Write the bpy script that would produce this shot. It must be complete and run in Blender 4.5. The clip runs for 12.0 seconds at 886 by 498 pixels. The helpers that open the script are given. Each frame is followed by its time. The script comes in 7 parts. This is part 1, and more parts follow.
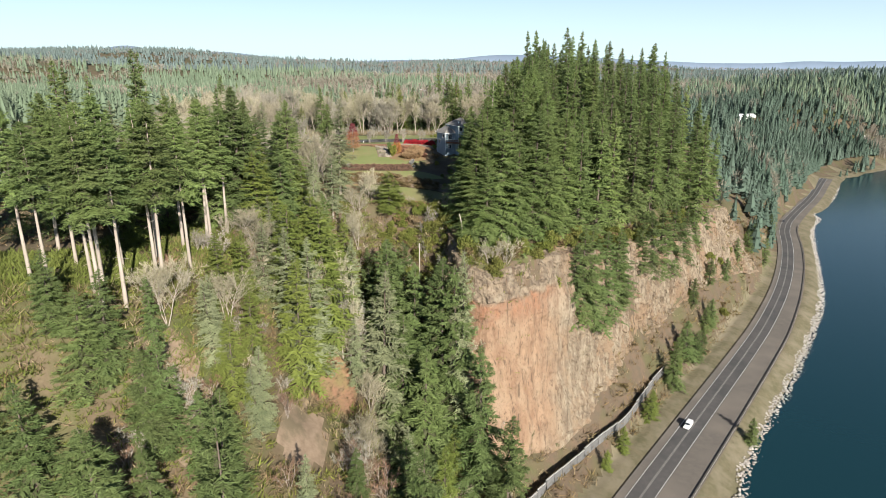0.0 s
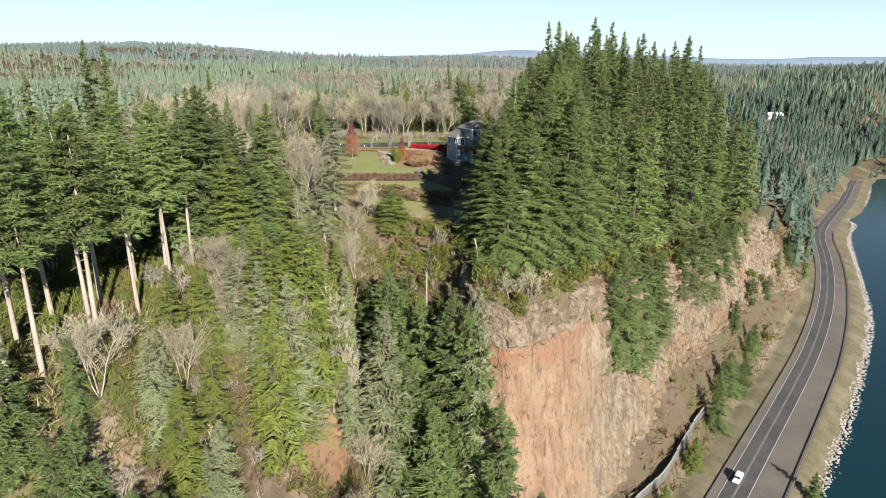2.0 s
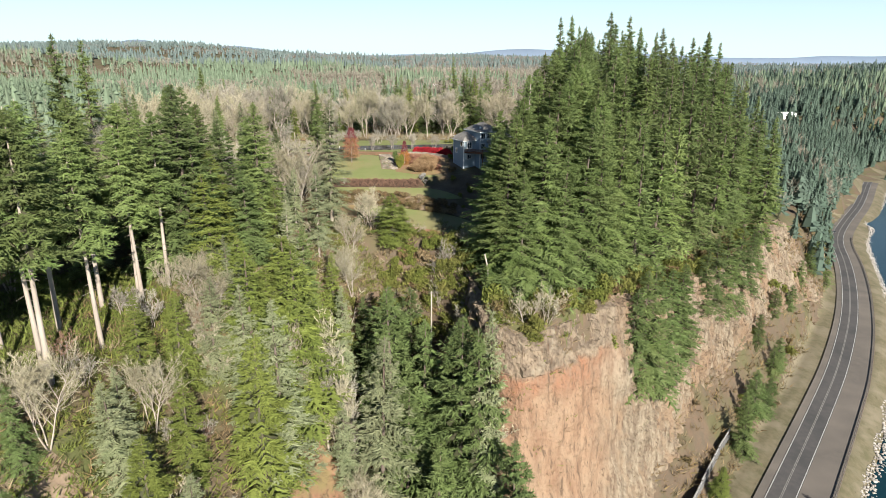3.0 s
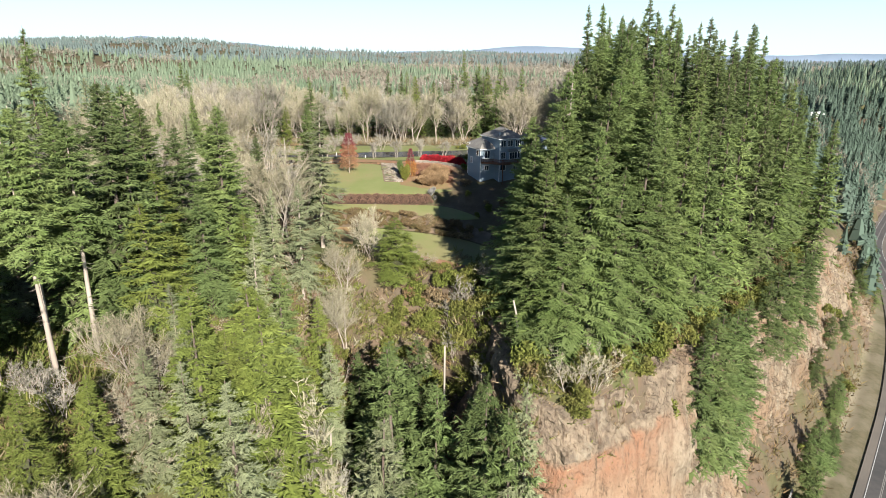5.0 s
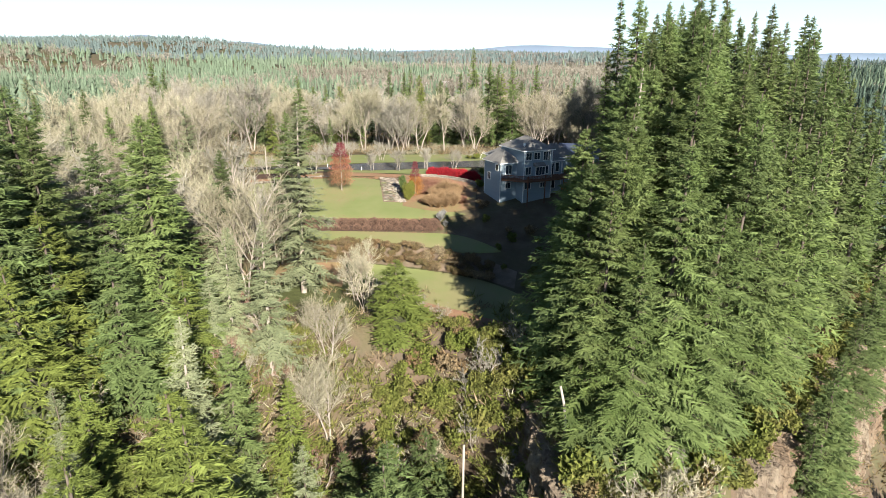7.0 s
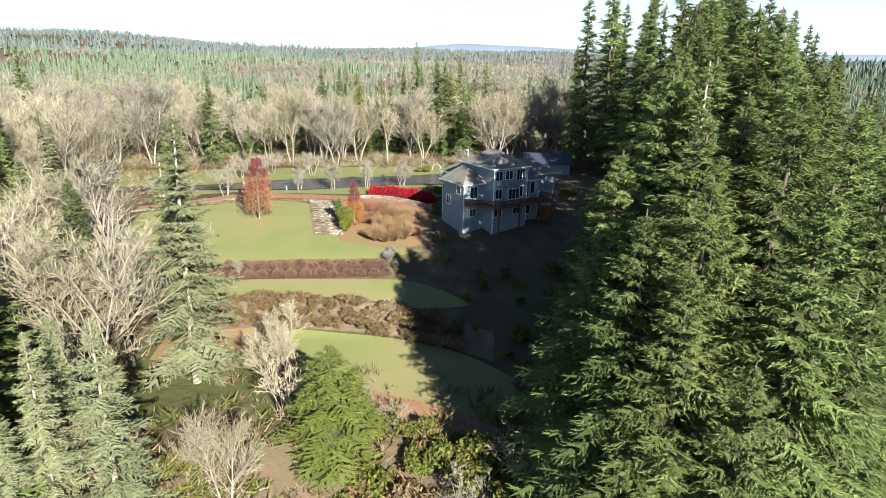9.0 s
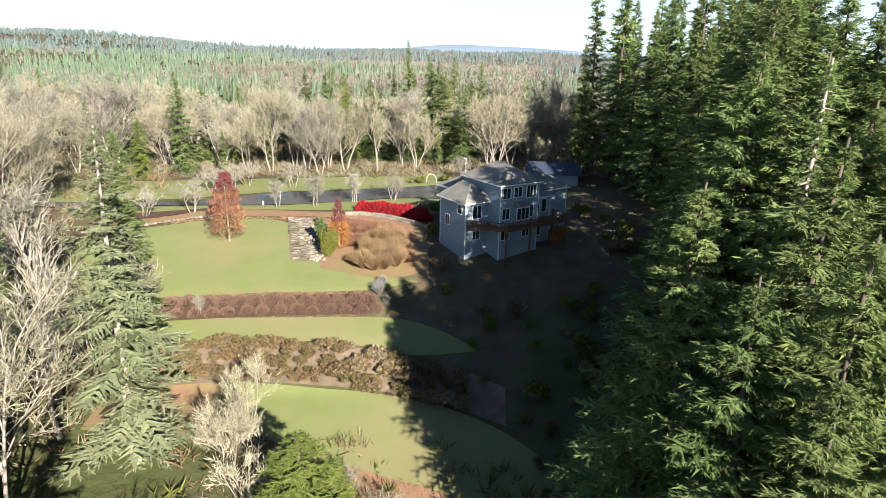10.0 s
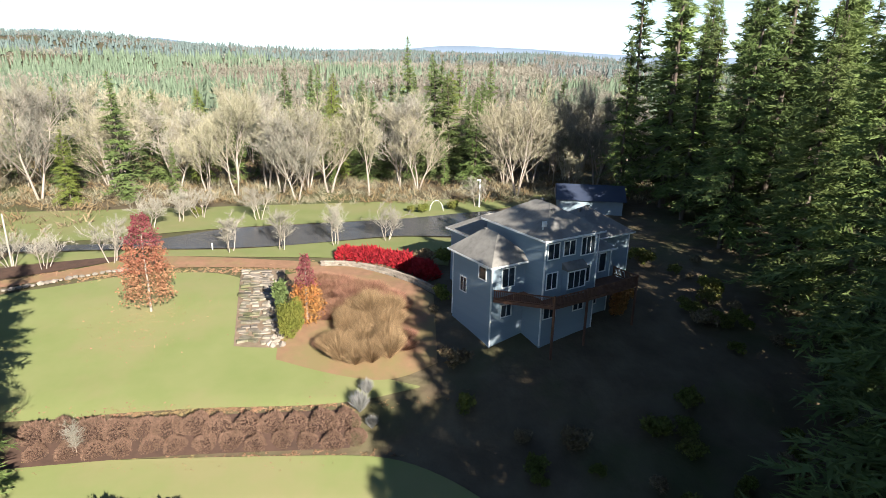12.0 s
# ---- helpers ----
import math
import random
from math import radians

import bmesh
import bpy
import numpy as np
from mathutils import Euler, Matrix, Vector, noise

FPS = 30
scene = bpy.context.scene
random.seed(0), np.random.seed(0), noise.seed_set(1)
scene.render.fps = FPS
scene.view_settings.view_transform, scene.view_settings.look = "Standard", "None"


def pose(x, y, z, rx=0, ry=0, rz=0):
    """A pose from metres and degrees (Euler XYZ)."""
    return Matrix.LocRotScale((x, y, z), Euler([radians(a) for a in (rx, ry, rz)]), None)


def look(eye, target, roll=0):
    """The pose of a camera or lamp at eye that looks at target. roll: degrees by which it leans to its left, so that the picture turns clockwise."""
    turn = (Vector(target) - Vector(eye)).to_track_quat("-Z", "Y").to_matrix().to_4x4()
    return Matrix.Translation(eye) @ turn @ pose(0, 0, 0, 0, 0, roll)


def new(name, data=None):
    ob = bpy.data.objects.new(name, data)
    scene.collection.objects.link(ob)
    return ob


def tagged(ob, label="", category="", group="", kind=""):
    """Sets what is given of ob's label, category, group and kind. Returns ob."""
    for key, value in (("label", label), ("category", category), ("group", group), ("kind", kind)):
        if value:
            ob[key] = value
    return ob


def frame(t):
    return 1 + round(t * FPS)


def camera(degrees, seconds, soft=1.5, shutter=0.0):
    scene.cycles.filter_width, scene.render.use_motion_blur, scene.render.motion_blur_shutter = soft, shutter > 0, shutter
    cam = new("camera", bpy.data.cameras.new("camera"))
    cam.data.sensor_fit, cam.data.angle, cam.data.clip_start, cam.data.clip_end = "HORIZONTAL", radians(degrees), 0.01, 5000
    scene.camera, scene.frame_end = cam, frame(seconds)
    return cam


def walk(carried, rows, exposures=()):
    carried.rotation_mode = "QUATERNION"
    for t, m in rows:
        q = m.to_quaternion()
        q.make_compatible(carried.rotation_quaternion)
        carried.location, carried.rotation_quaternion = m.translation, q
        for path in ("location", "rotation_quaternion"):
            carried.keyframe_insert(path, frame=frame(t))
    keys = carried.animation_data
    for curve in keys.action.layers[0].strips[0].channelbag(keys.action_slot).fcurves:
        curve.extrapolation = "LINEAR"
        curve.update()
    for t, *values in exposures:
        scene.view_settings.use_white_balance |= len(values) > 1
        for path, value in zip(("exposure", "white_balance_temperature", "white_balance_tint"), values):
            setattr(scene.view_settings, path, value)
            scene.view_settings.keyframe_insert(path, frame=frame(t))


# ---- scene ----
cam = camera(72.2, 12.0, soft=0.75)
METRES, EYE, TILT, LEAN, TURN = 190.0, 131.0, 0.0, 0.0, 0.0
ROWS = [
    (0.0, 0.0, 0.0, 0.0, 0.11, -16.91, -0.37),
    (0.5, -0.0006, 0.042, 0.001, 0.38, -17.14, -0.36),
    (1.0, -0.0016, 0.0834, 0.0005, 0.6, -17.2, -0.36),
    (1.5, -0.0032, 0.1244, -0.0006, 0.74, -17.25, -0.35),
    (2.0, -0.0051, 0.1653, -0.0018, 0.93, -17.3, -0.38),
    (2.5, -0.0077, 0.2061, -0.0034, 1.11, -17.34, -0.4),
    (3.0, -0.0108, 0.2467, -0.0048, 1.24, -17.39, -0.42),
    (5.0, -0.0259, 0.4104, -0.0101, 1.74, -17.63, -0.5),
    (5.5, -0.03, 0.4515, -0.0117, 1.86, -17.68, -0.5),
    (6.0, -0.0338, 0.4929, -0.0133, 2.0, -17.71, -0.51),
    (6.5, -0.0381, 0.5344, -0.0151, 2.1, -17.68, -0.51),
    (8.5, -0.0528, 0.7019, -0.0217, -1.54, -17.79, -0.84),
    (9.0, -0.0552, 0.7437, -0.0233, -3.72, -17.76, -1.04),
    (9.5, -0.0562, 0.7857, -0.0246, -4.29, -17.74, -1.11),
    (10.0, -0.0561, 0.8274, -0.0258, -4.6, -17.68, -1.19),
    (10.5, -0.0548, 0.8697, -0.0272, -4.72, -17.67, -1.17),
    (11.0, -0.0531, 0.9124, -0.0288, -4.72, -17.64, -1.15),
    (11.5, -0.0517, 0.9546, -0.0308, -4.65, -17.57, -1.16),
    (12.0, -0.0506, 0.997, -0.0323, -4.61, -17.56, -1.16),
]
walk(cam, [(t, pose(0, 0, EYE, TILT, LEAN, TURN) @ pose(METRES * x, METRES * y, METRES * z, 90 + pitch, roll, yaw)) for t, x, y, z, yaw, pitch, roll in ROWS],
     exposures=[(0, 1.15), (3, 1.25), (6, 1.45), (8.5, 1.6), (10.5, 1.65), (12, 1.65)])

# ---------------------------------------------------------------- light
SUN_ELEV, SUN_AZ = 25.0, 158.0      # degrees above the horizon; clockwise from +y
world = bpy.data.worlds.new("sky")
scene.world = world
world.use_nodes = True
wn = world.node_tree.nodes
sky = wn.new("ShaderNodeTexSky")
sky.sky_type, sky.sun_disc = "NISHITA", False
sky.sun_elevation, sky.sun_rotation = radians(SUN_ELEV), radians(SUN_AZ)
sky.air_density, sky.dust_density, sky.ozone_density = 0.7, 0.0, 3.0
wn["Background"].inputs["Strength"].default_value = 0.050
# a veil of haze pales the clear sky, thickest at the horizon and gone overhead
up_axis = wn.new("ShaderNodeSeparateXYZ")
direction = wn.new("ShaderNodeTexCoord")
world.node_tree.links.new(direction.outputs["Generated"], up_axis.inputs[0])
thin = wn.new("ShaderNodeMath")
thin.operation, thin.use_clamp, thin.inputs[0].default_value = "SUBTRACT", True, 1.0
world.node_tree.links.new(up_axis.outputs[2], thin.inputs[1])
depth = wn.new("ShaderNodeMath")
depth.operation, depth.inputs[1].default_value = "POWER", 6.0
world.node_tree.links.new(thin.outputs[0], depth.inputs[0])
veil = wn.new("ShaderNodeMix")
veil.data_type, veil.inputs[7].default_value = "RGBA", (7.6, 9.6, 10.2, 1)
world.node_tree.links.new(depth.outputs[0], veil.inputs[0])
world.node_tree.links.new(sky.outputs[0], veil.inputs[6])
world.node_tree.links.new(veil.outputs[2], wn["Background"].inputs[0])
sun_data = bpy.data.lights.new("sun", "SUN")
sun_data.energy, sun_data.angle, sun_data.color = 5.0, radians(0.53), (1.0, 0.95, 0.86)
sun = new("sun", sun_data)
sun.matrix_world = look((0, 0, 0), (-math.sin(radians(SUN_AZ)), -math.cos(radians(SUN_AZ)), -math.tan(radians(SUN_ELEV))))

# ---------------------------------------------------------------- materials


def material(name, colour, rough=0.9, metal=0.0, second=None, scale=1.0, detail=5.0, bump=0.0, bump_scale=None,
             island=0.0, per_object=0.0, coords="Object", stretch=(1, 1, 1), third=None, third_scale=0.1, spec=0.3, translucent=0.0, contrast=(0.35, 0.65)):
    """A procedural surface: two or three colours mixed by noise at two scales, random shade per leaf and per object, fine relief."""
    m = bpy.data.materials.new(name)
    m.use_nodes = True
    n, l = m.node_tree.nodes, m.node_tree.links
    b = n["Principled BSDF"]
    b.inputs["Roughness"].default_value, b.inputs["Metallic"].default_value = rough, metal
    b.inputs["Specular IOR Level"].default_value = spec
    tc = n.new("ShaderNodeTexCoord")
    mp = n.new("ShaderNodeMapping")
    mp.inputs["Scale"].default_value = stretch
    if coords == "World":
        geo = n.new("ShaderNodeNewGeometry")
        l.new(geo.outputs["Position"], mp.inputs[0])
    else:
        l.new(tc.outputs[coords], mp.inputs[0])

    def noise_mix(a, colour_b, sc, lo, hi):
        t = n.new("ShaderNodeTexNoise")
        t.inputs["Scale"].default_value, t.inputs["Detail"].default_value, t.inputs["Roughness"].default_value = sc, detail, 0.62
        l.new(mp.outputs[0], t.inputs["Vector"])
        r = n.new("ShaderNodeMapRange")
        r.inputs[1].default_value, r.inputs[2].default_value = lo, hi
        l.new(t.outputs[0], r.inputs[0])
        x = n.new("ShaderNodeMix")
        x.data_type = "RGBA"
        l.new(r.outputs[0], x.inputs[0])
        if isinstance(a, tuple):
            x.inputs[6].default_value = (*a, 1)
        else:
            l.new(a, x.inputs[6])
        x.inputs[7].default_value = (*colour_b, 1)
        return x.outputs[2]

    out = colour
    if second:
        out = noise_mix(out, second, scale, *contrast)
    if third:
        out = noise_mix(out, third, third_scale, 0.45, 0.62)
    if isinstance(out, tuple):
        rgb = n.new("ShaderNodeRGB")
        rgb.outputs[0].default_value = (*out, 1)
        out = rgb.outputs[0]
    for amount, kind in ((island, "island"), (per_object, "object")):
        if amount:
            src = n.new("ShaderNodeNewGeometry" if kind == "island" else "ShaderNodeObjectInfo")
            sock = src.outputs["Random Per Island"] if kind == "island" else src.outputs["Random"]
            r = n.new("ShaderNodeMapRange")
            r.inputs[3].default_value, r.inputs[4].default_value = 1 - amount, 1 + amount
            l.new(sock, r.inputs[0])
            h = n.new("ShaderNodeHueSaturation")
            l.new(r.outputs[0], h.inputs["Value"])
            if kind == "object":
                r2 = n.new("ShaderNodeMapRange")
                r2.inputs[3].default_value, r2.inputs[4].default_value = 0.5 - amount * 0.07, 0.5
                mul = n.new("ShaderNodeMath")
                mul.operation = "FRACT"
                m7 = n.new("ShaderNodeMath")
                m7.operation, m7.inputs[1].default_value = "MULTIPLY", 7.31
                l.new(sock, m7.inputs[0])
                l.new(m7.outputs[0], mul.inputs[0])
                l.new(mul.outputs[0], r2.inputs[0])
                l.new(r2.outputs[0], h.inputs["Hue"])
            l.new(out, h.inputs["Color"])
            out = h.outputs[0]
    l.new(out, b.inputs["Base Color"])
    if bump:
        t = n.new("ShaderNodeTexNoise")
        t.inputs["Scale"].default_value, t.inputs["Detail"].default_value = bump_scale or scale * 3, 6
        l.new(mp.outputs[0], t.inputs["Vector"])
        bp = n.new("ShaderNodeBump")
        bp.inputs["Strength"].default_value, bp.inputs["Distance"].default_value = min(1, bump), bump
        l.new(t.outputs[0], bp.inputs["Height"])
        l.new(bp.outputs[0], b.inputs["Normal"])
    if translucent:
        tr = n.new("ShaderNodeBsdfTranslucent")
        l.new(out, tr.inputs[0])
        mx = n.new("ShaderNodeMixShader")
        mx.inputs[0].default_value = translucent
        l.new(b.outputs[0], mx.inputs[1])
        l.new(tr.outputs[0], mx.inputs[2])
        l.new(mx.outputs[0], n["Material Output"].inputs[0])
    return m


M_GROUND = material("forest_floor", (0.086, 0.061, 0.036), second=(0.132, 0.101, 0.061), third=(0.070, 0.079, 0.025), scale=0.22, third_scale=0.035, bump=0.5, bump_scale=0.8, coords="World")
M_TALUS = material("talus_soil", (0.118, 0.080, 0.052), second=(0.088, 0.068, 0.046), third=(0.085, 0.078, 0.036), scale=0.3, third_scale=0.06, bump=0.5, bump_scale=1.2, coords="World")
M_VERGE = material("dry_grass", (0.142, 0.118, 0.072), second=(0.098, 0.090, 0.048), third=(0.172, 0.146, 0.098), scale=0.35, third_scale=0.09, bump=0.25, bump_scale=3, coords="World")
M_LAWN = material("lawn", (0.160, 0.188, 0.062), second=(0.195, 0.208, 0.080), third=(0.212, 0.196, 0.088), scale=0.16, third_scale=0.06, bump=0.06, bump_scale=9, coords="World", contrast=(0.3, 0.7))
M_LEAFLITTER = material("fallen_leaves", (0.270, 0.150, 0.090), second=(0.215, 0.122, 0.072), third=(0.200, 0.155, 0.070), scale=0.9, third_scale=0.15, bump=0.1, bump_scale=6, coords="World")
M_SOIL = material("pale_soil", (0.225, 0.165, 0.115), second=(0.165, 0.118, 0.080), third=(0.125, 0.098, 0.062), scale=0.6, third_scale=0.14, bump=0.3, bump_scale=2, coords="World")
M_MULCH = material("mulch", (0.085, 0.048, 0.034), second=(0.060, 0.036, 0.026), scale=0.8, bump=0.2, bump_scale=3, coords="World")
M_ASPHALT = material("asphalt", (0.076, 0.072, 0.071), second=(0.094, 0.088, 0.083), third=(0.063, 0.062, 0.061), scale=0.5, third_scale=0.07, bump=0.02, bump_scale=30, rough=0.85, coords="World")
M_SHOULDER = material("shoulder_asphalt", (0.144, 0.126, 0.108), second=(0.122, 0.108, 0.094), third=(0.166, 0.144, 0.122), scale=0.4, third_scale=0.05, bump=0.03, bump_scale=20, coords="World")
M_DRIVE = material("driveway_asphalt", (0.061, 0.063, 0.072), second=(0.079, 0.079, 0.083), scale=0.5, rough=0.24, spec=0.5, bump=0.01, bump_scale=20, coords="World")
M_LINE = material("road_paint", (0.518, 0.518, 0.504), second=(0.360, 0.353, 0.338), scale=1.2, rough=0.7, coords="World")
M_LINE_WORN = material("worn_road_paint", (0.259, 0.245, 0.223), second=(0.158, 0.151, 0.144), scale=0.9, rough=0.8, coords="World")
M_NEEDLE = material("fir_needles", (0.113, 0.168, 0.044), island=0.24, per_object=0.24, rough=0.8, translucent=0.20, second=(0.150, 0.200, 0.070), scale=0.12)
M_NEEDLE_DARK = material("dark_fir_needles", (0.082, 0.122, 0.035), island=0.24, per_object=0.24, rough=0.8, translucent=0.14, second=(0.116, 0.154, 0.055), scale=0.12)
M_NEEDLE_YELLOW = material("yellow_green_needles", (0.126, 0.160, 0.032), island=0.24, per_object=0.16, rough=0.8, translucent=0.12, second=(0.150, 0.185, 0.042), scale=0.12)
M_NEEDLE_GREY = material("grey_green_needles", (0.180, 0.210, 0.105), island=0.24, per_object=0.16, rough=0.85, translucent=0.06, second=(0.232, 0.250, 0.142), scale=0.12)
M_BARK = material("fir_bark", (0.085, 0.062, 0.048), second=(0.13, 0.105, 0.085), scale=0.9, stretch=(1, 1, 0.25), bump=0.15, bump_scale=3)
M_BARK_PALE = material("pale_bark", (0.357, 0.306, 0.255), second=(0.238, 0.196, 0.162), scale=0.7, stretch=(1, 1, 0.2), bump=0.1, bump_scale=3)
M_BARK_WHITE = material("white_bark", (0.50, 0.46, 0.40), second=(0.36, 0.32, 0.27), scale=0.9, stretch=(1, 1, 0.3), bump=0.05, bump_scale=4)
# inner twigs of the firs: crown shade is put into this dark green
M_INNERSHADE = material("shade_toned_inner_twigs", (0.060, 0.068, 0.032), second=(0.075, 0.072, 0.042), scale=0.6, island=0.3, spec=0.1)
M_TWIG = material("mossy_twigs", (0.325, 0.298, 0.212), second=(0.262, 0.244, 0.156), scale=0.35, island=0.3, per_object=0.25, rough=0.95, spec=0.1)
M_TWIG_MOSS = material("pale_mossy_twigs", (0.315, 0.290, 0.202), second=(0.262, 0.240, 0.155), scale=0.35, island=0.25, per_object=0.2, rough=0.95, spec=0.1)
M_TWIG_GREY = material("grey_twigs", (0.285, 0.268, 0.215), second=(0.222, 0.204, 0.160), scale=0.4, island=0.3, per_object=0.2, spec=0.1)
M_TWIG_BROWN = material("brown_twigs", (0.221, 0.145, 0.098), second=(0.170, 0.111, 0.072), scale=0.4, island=0.3, per_object=0.2, spec=0.1)
M_BROWNLEAF = material("bracken", (0.185, 0.118, 0.058), second=(0.150, 0.115, 0.062), third=(0.24, 0.19, 0.115), scale=0.2, third_scale=0.12, island=0.4, translucent=0.1, coords="World")
M_GREENLEAF = material("shrub_leaves", (0.125, 0.150, 0.028), second=(0.160, 0.150, 0.042), scale=0.2, island=0.4, translucent=0.25, coords="World")
M_REDLEAF = material("red_leaves", (0.42, 0.022, 0.03), second=(0.30, 0.02, 0.03), scale=0.8, island=0.35, translucent=0.25, coords="World")
M_ORANGELEAF = material("orange_leaves", (0.42, 0.16, 0.05), second=(0.36, 0.21, 0.07), scale=0.5, island=0.35, translucent=0.3, coords="World")
M_MAROONLEAF = material("maroon_leaves", (0.225, 0.060, 0.065), second=(0.175, 0.050, 0.055), scale=0.6, island=0.35, translucent=0.3, coords="World")
M_CONELEAF = material("golden_conifer", (0.15, 0.165, 0.03), second=(0.19, 0.185, 0.04), scale=0.8, island=0.35, translucent=0.25, coords="World")
M_ROCK = material("rip_rap", (0.44, 0.41, 0.37), second=(0.31, 0.28, 0.245), scale=0.8, per_object=0.2, island=0.3, bump=0.1, coords="World")
M_STONE = material("garden_stone", (0.288, 0.252, 0.202), second=(0.202, 0.173, 0.137), scale=0.7, per_object=0.25, bump=0.08, coords="World")
M_CONCRETE = material("concrete", (0.135, 0.132, 0.128), second=(0.095, 0.093, 0.090), scale=0.7, per_object=0.1, bump=0.03, coords="World")
M_STEEL = material("galvanised_steel", (0.46, 0.45, 0.43), second=(0.34, 0.33, 0.31), scale=1.5, rough=0.5, metal=0.25, coords="World")
M_WOODPOST = material("weathered_post", (0.173, 0.137, 0.108), second=(0.115, 0.094, 0.072), scale=2, coords="World")
M_SIDING = material("blue_grey_siding", (0.245, 0.305, 0.345), second=(0.225, 0.282, 0.320), scale=1.2, rough=0.7, bump=0.03, bump_scale=5.5, stretch=(0.02, 0.02, 1))
M_TRIM = material("white_trim", (0.78, 0.78, 0.76), second=(0.71, 0.71, 0.69), scale=2, rough=0.5)
M_ROOF = material("roof_shingle", (0.185, 0.172, 0.155), second=(0.148, 0.138, 0.124), third=(0.215, 0.202, 0.180), scale=2.2, third_scale=0.5, bump=0.05, bump_scale=7)
M_DECK = material("deck_wood", (0.173, 0.083, 0.050), second=(0.122, 0.061, 0.040), scale=1.5, stretch=(1, 1, 0.2))
M_GLASS = material("window_glass", (0.03, 0.04, 0.05), rough=0.06, spec=0.6)
M_WHITEPAINT = material("white_car_paint", (0.680, 0.680, 0.680), rough=0.3, spec=0.5)
M_DARKPAINT = material("dark_car_paint", (0.035, 0.035, 0.04), rough=0.3, spec=0.5)
M_RUBBER = material("tyre_rubber", (0.02, 0.02, 0.02), rough=0.9)
M_SNAG = material("bleached_wood", (0.374, 0.331, 0.281), second=(0.259, 0.223, 0.187), scale=0.8, stretch=(1, 1, 0.2))


def water_material():
    m = bpy.data.materials.new("river_water")
    m.use_nodes = True
    n, l = m.node_tree.nodes, m.node_tree.links
    b = n["Principled BSDF"]
    b.inputs["Base Color"].default_value = (0.007, 0.030, 0.038, 1)
    b.inputs["Roughness"].default_value, b.inputs["IOR"].default_value = 0.16, 1.33
    g = n.new("ShaderNodeNewGeometry")
    t = n.new("ShaderNodeTexNoise")
    t.inputs["Scale"].default_value, t.inputs["Detail"].default_value = 0.6, 5
    l.new(g.outputs["Position"], t.inputs["Vector"])
    bp = n.new("ShaderNodeBump")
    bp.inputs["Strength"].default_value, bp.inputs["Distance"].default_value = 0.25, 0.12
    l.new(t.outputs[0], bp.inputs["Height"])
    l.new(bp.outputs[0], b.inputs["Normal"])
    return m


